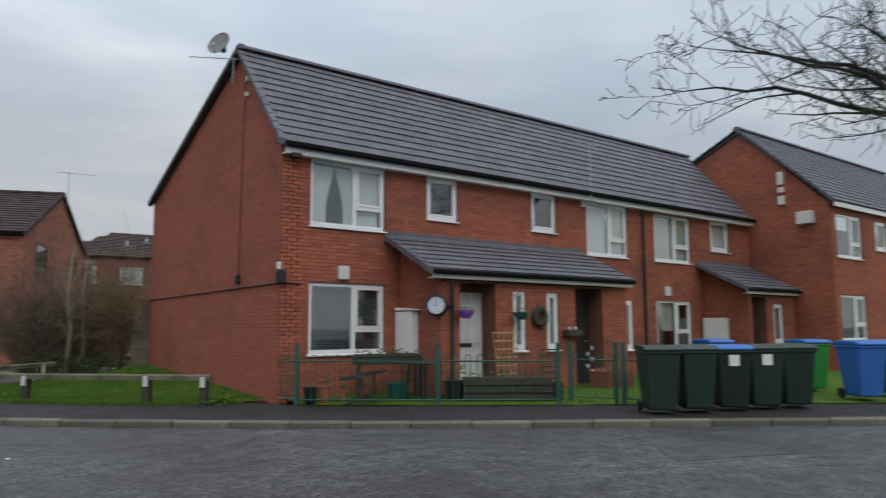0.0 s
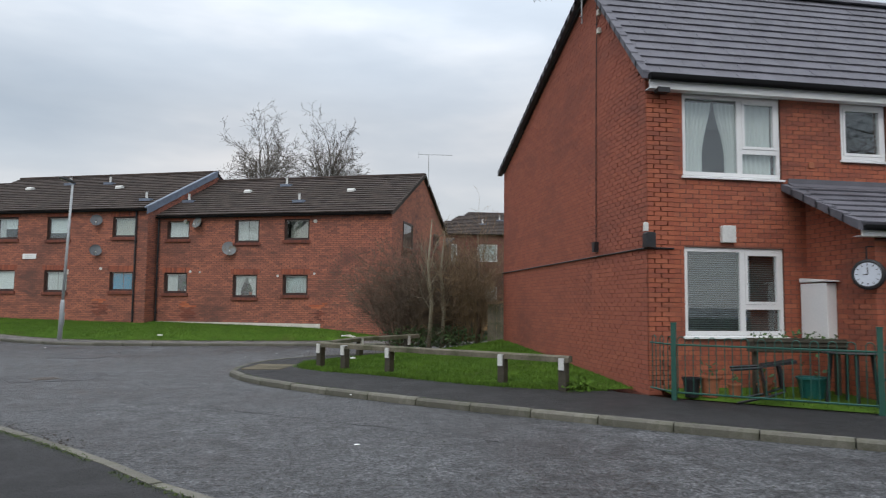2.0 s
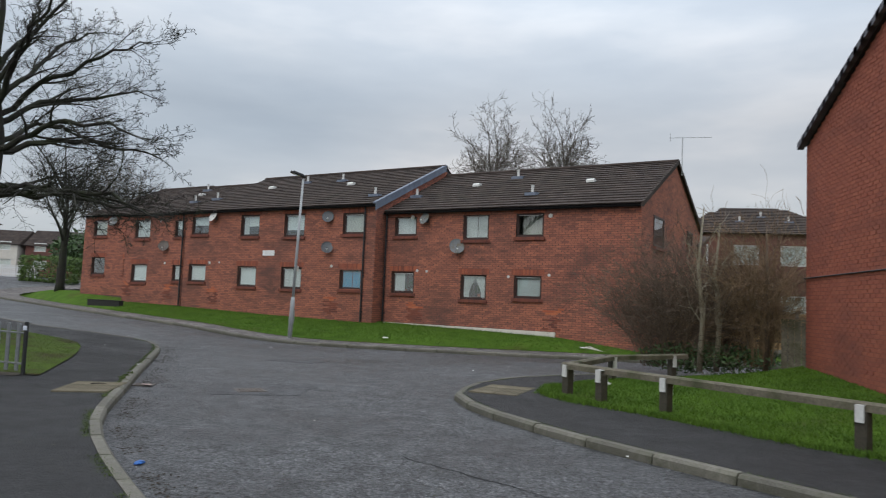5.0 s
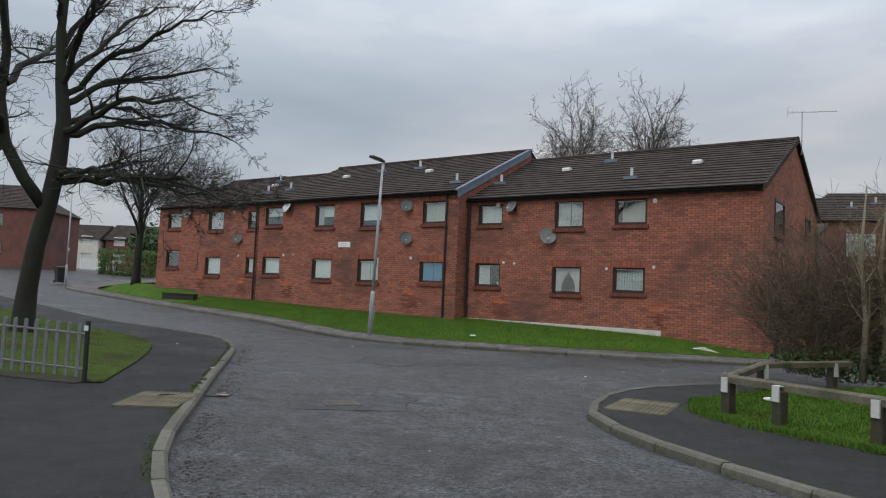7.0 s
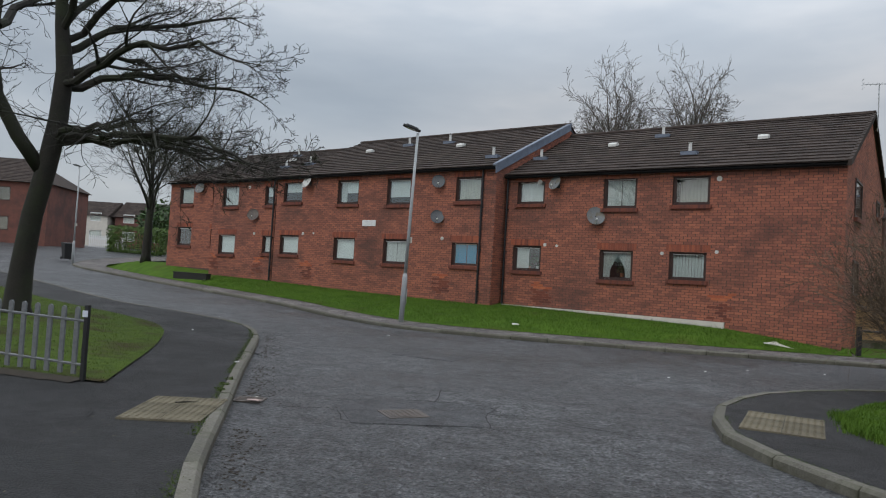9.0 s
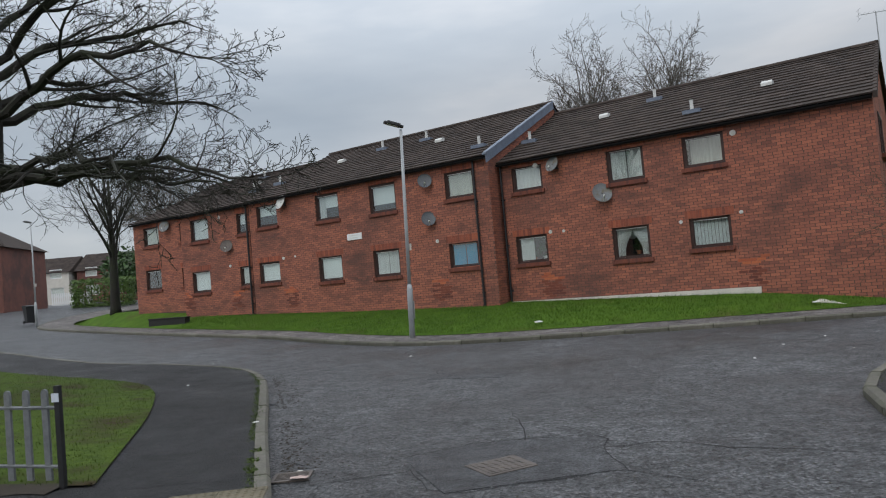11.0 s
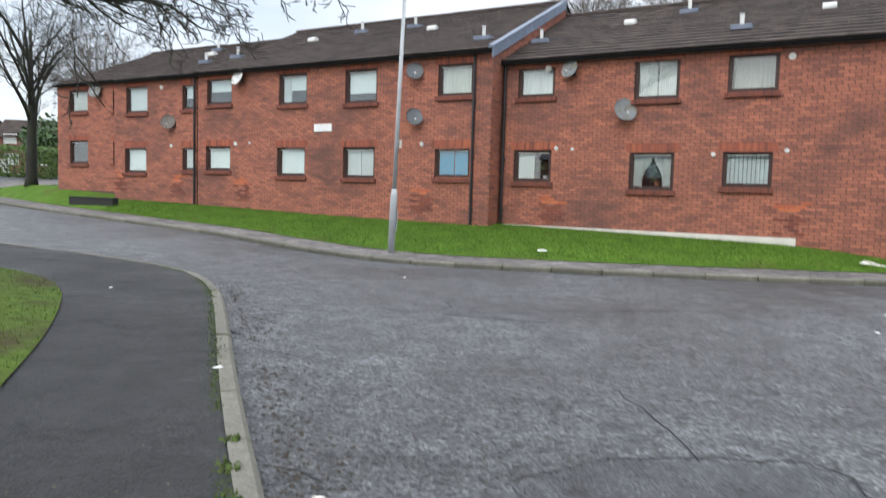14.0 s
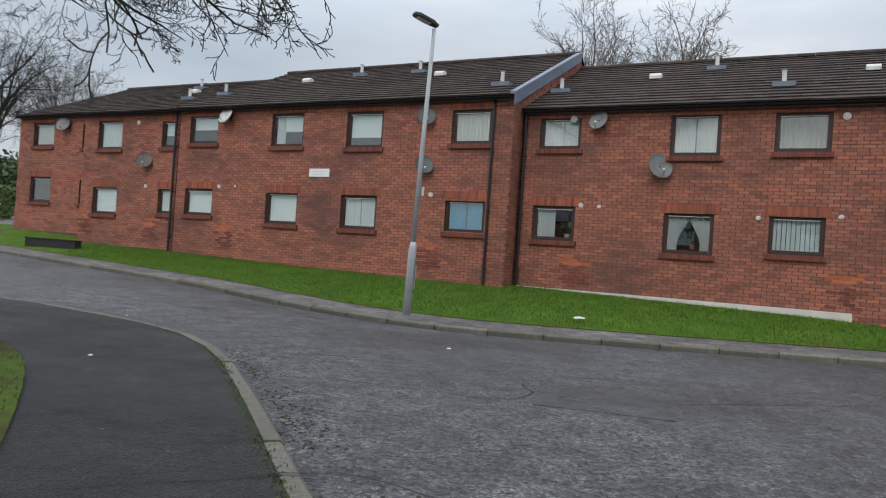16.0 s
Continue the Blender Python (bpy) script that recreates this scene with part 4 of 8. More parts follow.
def pvc_window(house, x0, z0, x1, z1, mull=None, transom=None, y=0.0):
    """White plastic window; mull splits it upright, transom splits the side light."""
    s = frame_soup(x0 + 0.004, z0 + 0.05, x1 - 0.004, z1 - 0.004, 0.065, y + 0.03, y + 0.10)
    if mull:
        s.box(mull - 0.045, y + 0.03, z0 + 0.115, mull + 0.045, y + 0.10, z1 - 0.069)
    if mull and transom:
        s.box(mull + 0.045, y + 0.03, transom - 0.04, x1 - 0.069, y + 0.10, transom + 0.04)
    win = part("window", s, MAT["upvc"], house, "white plastic framed window")
    s = Soup()
    s.prism([(y - 0.055, z0 - 0.005), (y - 0.055, z0 + 0.02), (y + 0.03, z0 + 0.046), (y + 0.06, z0 + 0.046), (y + 0.06, z0 - 0.005)], "x", x0 - 0.03, x1 + 0.03)
    part("sill", s, MAT["upvc"], win)
    if mull:
        part("sash", frame_soup(mull + 0.048, (transom or z0 + 0.1) + 0.042, x1 - 0.072, z1 - 0.072, 0.045, y + 0.02, y + 0.09), MAT["upvc"], win)
        pane_part(x0 + 0.07, z0 + 0.116, mull - 0.046, z1 - 0.07, y + 0.06, win)
        pane_part(mull + 0.094, (transom or z0) + 0.088, x1 - 0.118, z1 - 0.118, y + 0.06, win)
        if transom:
            pane_part(mull + 0.046, z0 + 0.116, x1 - 0.07, transom - 0.041, y + 0.06, win)
    else:
        part("sash", frame_soup(x0 + 0.072, z0 + 0.118, x1 - 0.072, z1 - 0.072, 0.045, y + 0.02, y + 0.09), MAT["upvc"], win)
        pane_part(x0 + 0.118, z0 + 0.164, x1 - 0.118, z1 - 0.118, y + 0.06, win)
    return win


# windows: x0, z0, x1, z1, mullion, transom in distances from the corner
WIN_A = [(0.62, 3.50, 2.36, 4.88, 1.64, 3.98), (0.62, 0.96, 2.36, 2.40, 1.64, 1.46),
         (3.47, 3.88, 4.34, 4.88, None, None), (6.72, 3.88, 7.58, 4.89, None, None),
         (8.76, 3.40, 10.46, 4.88, 9.72, 3.90), (11.70, 3.40, 13.47, 4.85, 12.72, 3.90), (11.70, 0.84, 13.40, 2.28, 12.68, 1.36), (14.62, 3.87, 15.62, 4.88, None, None)]
DOOR_HOLES = [(3.35, 0.1, 4.25, 2.15), (6.62, 0.1, 7.55, 2.15)]
opens = [w[:4] for w in WIN_A]
wall_a = part("wall", wall_soup(0, A_LEN, -0.3, A_EAVE - 0.05, opens, 0, 0.28), MAT["mortar_a"], house_a, "red brick front wall")
b = part("brickwork", brick_soup(lambda z: (0.0, A_LEN), 0.1, A_EAVE - 0.05, opens, 11), MAT["brick_a"], wall_a)
tagged(b, kind="stuff")


def gable_span(z):
    """Near and far ends of the gable at a height, as distances back from the front corner."""
    if z < A_EAVE - 0.1:
        return 0.0, A_DEPTH
    f = min(1.0, (z - A_EAVE + 0.1) / (A_RIDGE_Z - A_EAVE))
    g = min(1.0, max(0.0, z - A_BACK + 0.1) / (A_RIDGE_Z - A_BACK))
    return A_RIDGE_Y * f, A_DEPTH - (A_DEPTH - A_RIDGE_Y) * g


s = Soup()
s.prism([(0.29, -0.3), (A_DEPTH, -0.3), (A_DEPTH, A_BACK - 0.1), (A_RIDGE_Y, A_RIDGE_Z - 0.1), (0.29, A_EAVE + 0.25)], "x", 0.0, 0.28)
gable_a = part("gable_wall", s, MAT["mortar_gable"], house_a, "blank dull red brick gable wall")
b = part("brickwork", brick_soup(lambda z: tuple(-v for v in gable_span(z)[::-1]), 0.1, A_RIDGE_Z - 0.18, [(-2.25, 0.4, 0.0, 2.2)], 12), MAT["brick_gable"], gable_a)
b.matrix_local = pose(0, 0, 0, 0, 0, -90)
tagged(b, kind="stuff")
s = Soup()
s.box(0, A_DEPTH - 0.25, -0.3, A_LEN, A_DEPTH, A_EAVE - 0.1)
part("back_wall", s, MAT["brick_far"], house_a)
s = Soup()
s.box(0.3, 0.3, 2.72, A_LEN - 0.3, A_DEPTH - 0.3, 2.9)
s.box(0.3, 3.0, -0.2, A_LEN - 0.3, 3.1, A_EAVE)
part("inner_wall", s, MAT["room_shade"], house_a)
s = Soup()
s.prism([(-0.14, A_EAVE - 0.05), (A_RIDGE_Y, A_RIDGE_Z - 0.04), (A_DEPTH + 0.1, A_BACK - 0.05), (A_RIDGE_Y, A_RIDGE_Z - 0.16)], "x", -0.06, A_LEN)
roof_a = part("roof", s, MAT["black"], house_a, "steep grey tiled roof with dark verge")
tagged(part("tiles", tile_soup(-0.12, A_LEN, (-0.17, A_EAVE - 0.03), (A_RIDGE_Y, A_RIDGE_Z), 21, 0.33, 0.262), MAT["slate"], roof_a), kind="stuff")
tagged(part("back_tiles", tile_soup(-0.12, A_LEN, (A_DEPTH + 0.14, A_BACK - 0.03), (A_RIDGE_Y, A_RIDGE_Z), 22, 0.33, 0.30), MAT["slate"], roof_a), kind="stuff")
part("ridge_tiles", ridge_soup(-0.12, A_LEN, A_RIDGE_Y, A_RIDGE_Z + 0.03), MAT["slate"], roof_a)

for w in WIN_A:
    pvc_window(house_a, *w)
pvc_window(house_a, 9.35, 0.86, 10.46, 2.24, None, None, y=-0.10)
s = Soup()
s.box(-0.02, -0.200, A_EAVE - 0.26, A_LEN, -0.175, A_EAVE - 0.09)
s.box(-0.02, -0.175, A_EAVE - 0.26, A_LEN, -0.040, A_EAVE - 0.24)
part("fascia", s, MAT["upvc"], house_a, "white plastic fascia board")
s = Soup()
gut = [(-0.265 + 0.062 * math.cos(a), A_EAVE - 0.085 + 0.062 * math.sin(a)) for a in np.linspace(math.pi, 2 * math.pi, 7)]
s.prism(gut + [(-0.203, A_EAVE - 0.045), (-0.327, A_EAVE - 0.045)], "x", -0.05, A_LEN)
part("gutter", s, MAT["gutter"], house_a, "black plastic gutter")


def verge_soup(points, x0, x1, thick=0.09):
    """Capped verge along a gable's slope; points are (y, z) from eave to ridge."""
    s = Soup()
    (ya, za), (yb, zb) = points
    run = math.hypot(yb - ya, zb - za)
    n = max(1, round(run / 0.30))
    for i in range(n):
        f, g = i / n, (i + 1) / n + 0.02
        y0, z0, y1, z1 = ya + (yb - ya) * f, za + (zb - za) * f, ya + (yb - ya) * g, za + (zb - za) * g
        s.prism([(y0, z0 - thick), (y1, z1 - thick), (y1, z1 + 0.015), (y0, z0 + 0.045)], "x", x0, x1)
    return s


tagged(part("verge", verge_soup([(-0.2, A_EAVE - 0.02), (A_RIDGE_Y, A_RIDGE_Z + 0.02)], -0.15, -0.02), MAT["slate"], roof_a, "dark dry verge caps"), kind="stuff")
tagged(part("back_verge", verge_soup([(A_DEPTH + 0.15, A_BACK - 0.02), (A_RIDGE_Y, A_RIDGE_Z + 0.02)], -0.15, -0.02), MAT["slate"], roof_a), kind="stuff")
# brick pier at the corner
tagged(part("corner_pier", brick_soup(lambda z: (0.0, 0.44), 0.1, A_EAVE - 0.22, [], 15, proud=0.035), MAT["brick_a"], wall_a), kind="stuff")


def downpipe(house, x, y, z0, z1, name="downpipe", r=0.036):
    s = Soup()
    s.tube([(x, y, z0), (x, y, z1 - 0.12), (x, y - 0.02, z1)], r, 8)
    for z in np.arange(z0 + 0.4, z1 - 0.2, 1.4):
        s.box(x - 0.055, y - 0.01, z - 0.02, x + 0.055, y + r + 0.03, z + 0.02)
    return part(name, s, MAT["black"], house, "black plastic downpipe", smooth=False)


downpipe(house_a, 11.12, -0.06, 0.15, 4.98)
s = Soup()
s.tube([(-0.03, -0.05, 2.36), (-0.03, 3.0, 2.35), (-0.03, 8.8, 2.33)], 0.016, 6)
s.tube([(-0.05, 0.0, 2.36), (0.1, -0.06, 2.36), (0.42, -0.06, 2.36)], 0.014, 6)
part("cable", s, MAT["black"], house_a, "black cable clipped along the wall")
s = Soup()
s.tube([(-0.025, 2.02, 2.55), (-0.025, 1.98, 5.2), (-0.03, 1.9, 7.1)], 0.009, 5)
part("cable", s, MAT["black"], house_a)
s = Soup()
s.prism([(2.0 - 0.05, 2.44), (2.0 + 0.05, 2.44), (2.0 + 0.07, 2.62), (2.0 - 0.07, 2.62)], "x", -0.09, 0.0)
part("junction_box", s, MAT["black"], house_a)


def porch(house, x0, x1, front, left_wall, openings, windows, roof_top=3.44, roof_low=2.66, right_wall=True):
    """Lean-to porch: side wall, front wall with door recesses, tiled roof, white fascia."""
    p = part("porch", wall_soup(left_wall, x1 - 0.05, -0.1, 2.45, openings + [w[:4] for w in windows], front, front + 0.24), MAT["mortar_a"], house, "brick porch with a grey tiled lean-to roof")
    cuts = [o for o in openings] + [w[:4] for w in windows]
    b = part("brickwork", brick_soup(lambda z: (left_wall, x1 - 0.05), 0.1, 2.45, cuts, 31), MAT["brick_a"], p)
    b.location = (0, front, 0)
    tagged(b, kind="stuff")
    s = Soup()
    slope = (roof_top - roof_low) / (0 - front + 0.2)
    s.prism([(front + 0.24, -0.1), (0.0, -0.1), (0.0, roof_top - 0.12), (front + 0.24, roof_top - 0.14 + front * slope + 0.24 * slope)], "x", left_wall, left_wall + 0.22)
    part("side_wall", s, MAT["mortar_a"], p)
    if right_wall:
        s = Soup()
        s.prism([(front + 0.24, -0.1), (0.0, -0.1), (0.0, roof_top - 0.12), (front + 0.24, roof_top - 0.14 + front * slope + 0.24 * slope)], "x", x1 - 0.27, x1 - 0.05)
        part("side_wall", s, MAT["mortar_a"], p)
    def span(z):
        lim = -front if z < roof_low - 0.15 else max(0.02, (roof_top - 0.12 - z) / slope)
        return -min(-front, lim) * -1 * 0 + 0.0, min(-front, lim)
    b = part("side_brickwork", brick_soup(span, 0.1, roof_top - 0.2, [], 32), MAT["brick_a"], p)
    b.matrix_local = pose(left_wall, 0, 0, 0, 0, -90)
    tagged(b, kind="stuff")
    for o in openings:
        s = Soup()
        s.box(o[0] - 0.1, front + 0.5, -0.1, o[2] + 0.1, front + 0.55, 2.45)
        s.box(o[0] - 0.1, front + 0.24, -0.1, o[0], front + 0.5, 2.45)
        s.box(o[2], front + 0.24, -0.1, o[2] + 0.1, front + 0.5, 2.45)
        part("recess", s, MAT["brick_far"], p)
    s = Soup()
    s.prism([(front - 0.18, roof_low - 0.02), (0, roof_top - 0.02), (0, roof_top - 0.1), (front - 0.18, roof_low - 0.1)], "x", x0, x1)
    r = part("porch_roof", s, MAT["black"], house, "grey tiled lean-to roof")
    tagged(part("tiles", tile_soup(x0 - 0.03, x1 + 0.03, (front - 0.22, roof_low - 0.03), (0.0, roof_top), 33, 0.33, 0.27), MAT["slate"], r), kind="stuff")
    tagged(part("verge", verge_soup([(front - 0.22, roof_low - 0.02), (0.0, roof_top + 0.01)], x0 - 0.08, x0 + 0.04), MAT["slate"], r), kind="stuff")
    s = Soup()
    s.box(x0 + 0.05, -0.02, roof_top - 0.01, x1, -0.011, roof_top + 0.12)
    s.prism([(0.0, roof_top + 0.02), (-0.16, roof_top - 0.05), (-0.16, roof_top - 0.03), (0.0, roof_top + 0.05)], "x", x0 + 0.05, x1)
    part("flashing", s, MAT["slate"], r)
    s = Soup()
    s.box(x0 + 0.02, front - 0.17, roof_low - 0.19, x1 - 0.02, front - 0.145, roof_low - 0.07)
    s.box(x0 + 0.02, front - 0.145, roof_low - 0.19, x1 - 0.02, front - 0.012, roof_low - 0.175)
    part("fascia", s, MAT["upvc"], house, "white porch fascia")
    s = Soup()
    g = [(front - 0.235 + 0.055 * math.cos(a), roof_low - 0.06 + 0.055 * math.sin(a)) for a in np.linspace(math.pi, 2 * math.pi, 7)]
    s.prism(g + [(front - 0.18, roof_low - 0.045), (front - 0.29, roof_low - 0.045)], "x", x0, x1)
    part("gutter", s, MAT["gutter"], house)
    for w in windows:
        pvc_window(house, *w, y=front)
    return p


F = -1.44
porch(house_a, 2.42, 8.55, F, 2.78, [(3.24, -0.1, 4.2, 2.42), (6.64, -0.1, 7.6, 2.42)], [(4.70, 0.98, 5.08, 2.30, None, None), (5.72, 0.98, 6.09, 2.28, None, None)])
porch(house_a, 13.78, 16.86, F, 14.15, [(13.6 + 0.7, -0.1, 15.1, 2.40)], [(15.55, 0.98, 16.1, 2.2, None, None)], right_wall=False)
downpipe(house_a, 2.98, F - 0.10, 0.12, 2.58)


def panel_door(house, x0, z0, x1, z1, y, material, label):
    s = Soup()
    s.box(x0, y - 0.05, z0, x1, y - 0.005, z1)
    d = part("door", s, material, house, label)
    s = Soup()
    w = x1 - x0
    for a, b in ((0.12, 0.46), (0.54, 0.88)):
        for c, e in ((0.10, 0.40), (0.52, 0.93)):
            p0, p1, q0, q1 = x0 + w * a, x0 + w * b, z0 + (z1 - z0) * c, z0 + (z1 - z0) * e
            s = Soup()
            s.prism([(p0, q0), (p1, q0), (p1, q1), (p0, q1)], "y", y - 0.062, y - 0.05)
            s.prism([(p0 + 0.04, q0 + 0.04), (p1 - 0.04, q0 + 0.04), (p1 - 0.04, q1 - 0.04), (p0 + 0.04, q1 - 0.04)], "y", y - 0.075, y - 0.062)
            part("panel", s, material, d)
    s = Soup()
    s.box(x0 + w * 0.30, y - 0.068, z0 + 0.92, x0 + w * 0.70, y - 0.05, z0 + 1.0)
    part("letter_plate", s, MAT["black"], d)
    s = Soup()
    s.tube([(x0 + w * 0.9, y - 0.05, z0 + 1.0), (x0 + w * 0.9, y - 0.10, z0 + 1.0), (x0 + w * 0.78, y - 0.10, z0 + 1.0)], 0.011, 6)
    part("handle", s, MAT["galv"], d)
    part("door_frame", frame_soup(x0 - 0.06, z0 - 0.05, x1 + 0.06, z1 + 0.06, 0.055, y - 0.03, y + 0.02), material, d)
    return d


panel_door(house_a, 3.32, 0.18, 4.14, 2.18, F + 0.48, MAT["door_white"], "white panelled front door")
panel_door(house_a, 6.72, 0.18, 7.54, 2.18, F + 0.48, MAT["door_dark"], "dark panelled front door")
panel_door(house_a, 14.36, 0.18, 15.04, 2.18, F + 0.48, MAT["door_dark"], "dark panelled front door")


def wall_box(house, name, x, y, z, w, h, d, material, label=""):
    s = Soup()
    s.prism([(x - w / 2, z), (x + w / 2, z), (x + w / 2, z + h - 0.02), (x + w / 2 - 0.02, z + h), (x - w / 2 + 0.02, z + h), (x - w / 2, z + h - 0.02)], "y", y - d, y)
    return part(name, s, material, house, label, bevel=0.006)


wall_box(house_a, "alarm_box", 1.36, -0.008, 2.48, 0.24, 0.27, 0.07, MAT["white_dirty"], "white alarm box")
wall_box(house_a, "alarm_box", 12.2, -0.008, 2.42, 0.24, 0.27, 0.07, MAT["white_dirty"], "white alarm box")
wall_box(house_a, "light_box", -0.02, -0.04, 2.36, 0.16, 0.24, 0.14, MAT["black"], "black wall light box")
wall_box(house_a, "light_cap", -0.06, -0.05, 2.62, 0.07, 0.14, 0.06, MAT["white_dirty"])
s = Soup()
s.box(0.10, -0.24, 4.80, 0.30, -0.10, 4.88)
s.box(0.17, -0.12, 4.82, 0.22, -0.02, 4.86)
part("floodlight", s, MAT["black"], house_a)
s = Soup()
s.box(2.60, -0.66, 0.96, 2.772, -0.06, 1.84)
s.prism([(-0.76, 1.86), (-0.06, 1.86), (-0.06, 1.93), (-0.72, 1.88)], "x", 2.58, 2.772)
part("meter_cabinet", s, MAT["upvc"], house_a, "white meter cabinet on the porch wall", bevel=0.01)
s = Soup()
s.box(13.86, -0.78, 0.90, 14.14, -0.10, 1.78)
part("meter_cabinet", s, MAT["upvc"], house_a, "white meter cabinet on the porch wall", bevel=0.01)
for x, z in ((2.9, 3.75), (10.62, 3.3), (13.62, 3.7)):
    wall_box(house_a, "vent_cover", x, -0.006, z, 0.10, 0.10, 0.02, MAT["terracotta"])
wall_box(house_a, "junction_box", 8.60, -0.006, 4.70, 0.13, 0.2, 0.07, MAT["render_pale"])

# roof aerial and dish at the ridge end
def dish(name, m, r, material, label, group=""):
    """Satellite dish: bowl, arm, receiver head and wall bracket. Faces local -y, bracket behind."""
    d = thing(name, m, label, "satellite dish", group)
    prof = [(r * k / 6, 0.16 * r * (k / 6) ** 2) for k in range(7)] + [(r * 1.02, 0.16 * r + 0.008), (r * 0.98, 0.16 * r - 0.02)] + [(r * k / 6, 0.16 * r * (k / 6) ** 2 - 0.014) for k in range(5, -1, -1)]
    turn = Matrix.Translation((0, -0.16, 0)) @ Matrix.Rotation(radians(68), 4, "X")
    s = Soup().lathe(prof, turn @ Matrix.Diagonal((1, 1.08, 1, 1)), 22)
    part("bowl", s, material, d, smooth=True)
    s = Soup().tube([turn @ Vector((0, -r * 0.95, 0.03)), turn @ Vector((0, -r * 0.7, r * 0.75))], 0.012, 6)
    part("arm", s, MAT["grey_paint"], d)
    s = Soup().tube([turn @ Vector((0, -r * 0.72, r * 0.70)), turn @ Vector((0, -r * 0.55, r * 0.62))], 0.03, 8)
    part("receiver", s, MAT["white_dirty"], d)
    s = Soup().tube([(0, -0.17, 0), (0, -0.05, -0.05), (0, 0.0, -0.05)], 0.018, 6)
    s.box(-0.06, -0.02, -0.14, 0.06, 0.0, 0.04)
    part("bracket", s, MAT["black"], d)
    return d


def aerial(m, height, length, label):
    a = thing("television_aerial", m, label, "aerial")
    part("mast", Soup().tube([(0, 0, 0), (0, 0, height)], 0.016, 6), MAT["galv"], a)
    part("boom", Soup().tube([(-length * 0.3, 0, height - 0.04), (length * 0.7, 0, height - 0.02)], 0.010, 5), MAT["galv"], a)
    s = Soup()
    for k in range(13):
        x = -length * 0.3 + length * k / 12
        w = 0.16 - 0.006 * k
        s.tube([(x, -w, height - 0.03), (x, w, height - 0.03)], 0.004, 4)
    part("elements", s, MAT["galv"], a)
    s = Soup()
    for k in (-1, 1):
        s.tube([(-length * 0.3, -0.16, height - 0.03 + 0.14 * k), (-length * 0.3, 0.16, height - 0.03 + 0.14 * k)], 0.004, 4)
        s.tube([(-length * 0.3, 0, height - 0.03), (-length * 0.3, 0, height - 0.03 + 0.15 * k)], 0.005, 4)
    part("reflector", s, MAT["galv"], a)
    part("bracket", Soup().tube([(0, 0, 0.12), (0.0, 0.22, 0.05)], 0.014, 5), MAT["galv"], a)
    return a


dish("satellite_dish", pose(AX - 0.30, AY + 2.55, 7.80, 0, 0, -58), 0.27, MAT["dish"], "grey satellite dish on the ridge end of the gable")
aerial(pose(AX - 0.15, AY + 2.35, 6.90, 0, 0, 150), 0.62, 1.35, "thin television aerial on the gable wall")
aerial(pose(AX + 8.62, AY - 0.30, 4.72, 0, 0, 172), 1.65, 0.85, "white television aerial on a mast above the front gutter")
s = Soup()
for z in (6.5, 6.85):
    s.box(-0.06, 1.75, z, -0.006, 1.85, z + 0.1)
part("cable_clip", s, MAT["render_pale"], house_a)

# ---- projecting house beyond ----
MC = pose(22.2, 9.85, 0)
house_c = thing("terraced_house", MC, "red brick house standing forward of its row", "house")
WIN_C = [(0.35, 3.62, 2.1, 5.02, 1.4, 4.1), (0.35, 1.04, 2.1, 2.48, 1.4, 1.55), (3.2, 4.0, 4.1, 5.02, None, None), (6.5, 3.62, 8.2, 5.02, 7.5, 4.1), (6.5, 1.04, 8.2, 2.48, 7.5, 1.55)]
C_EAVE, C_RY, C_RZ, C_D = 5.40, 2.85, 8.25, 9.0
w = part("wall", wall_soup(0, 12, -0.3, C_EAVE - 0.05, [q[:4] for q in WIN_C], 0, 0.28), MAT["mortar_a"], house_c)
tagged(part("brickwork", brick_soup(lambda z: (0, 12), 0.1, C_EAVE - 0.05, [q[:4] for q in WIN_C], 41), MAT["brick_a"], w), kind="stuff")
s = Soup()
s.prism([(0.29, -0.3), (C_D, -0.3), (C_D, C_EAVE - 0.1), (C_RY, C_RZ - 0.1), (0.29, C_EAVE + 0.2)], "x", 0, 0.28)
g = part("gable_wall", s, MAT["mortar_a"], house_c)
def span_c(z):
    if z < C_EAVE - 0.1:
        return -C_D, 0.0
    f = min(1.0, (z - C_EAVE + 0.1) / (C_RZ - C_EAVE))
    return -(C_D - (C_D - C_RY) * f), -C_RY * f
b = part("brickwork", brick_soup(span_c, 0.1, C_RZ - 0.18, [], 42), MAT["brick_a"], g)
b.matrix_local = pose(0, 0, 0, 0, 0, -90)
tagged(b, kind="stuff")
s = Soup()
s.box(11.7, 0.3, -0.3, 12, C_D, C_EAVE)
s.box(0.3, C_D - 0.25, -0.3, 11.7, C_D, C_EAVE)
s.box(0.3, 3.0, -0.2, 11.7, 3.1, C_EAVE)
part("back_wall", s, MAT["brick_far"], house_c)
s = Soup()
s.prism([(-0.14, C_EAVE - 0.05), (C_RY, C_RZ - 0.04), (C_D + 0.1, C_EAVE - 0.05), (C_RY, C_RZ - 0.16)], "x", -0.06, 12)
r = part("roof", s, MAT["black"], house_c)
tagged(part("tiles", tile_soup(-0.12, 12, (-0.17, C_EAVE - 0.03), (C_RY, C_RZ), 51, 0.33, 0.262), MAT["slate"], r), kind="stuff")
tagged(part("back_tiles", tile_soup(-0.12, 12, (C_D + 0.14, C_EAVE - 0.03), (C_RY, C_RZ), 52), MAT["slate"], r), kind="stuff")
tagged(part("verge", verge_soup([(-0.2, C_EAVE - 0.02), (C_RY, C_RZ + 0.02)], -0.15, -0.02), MAT["slate"], r), kind="stuff")
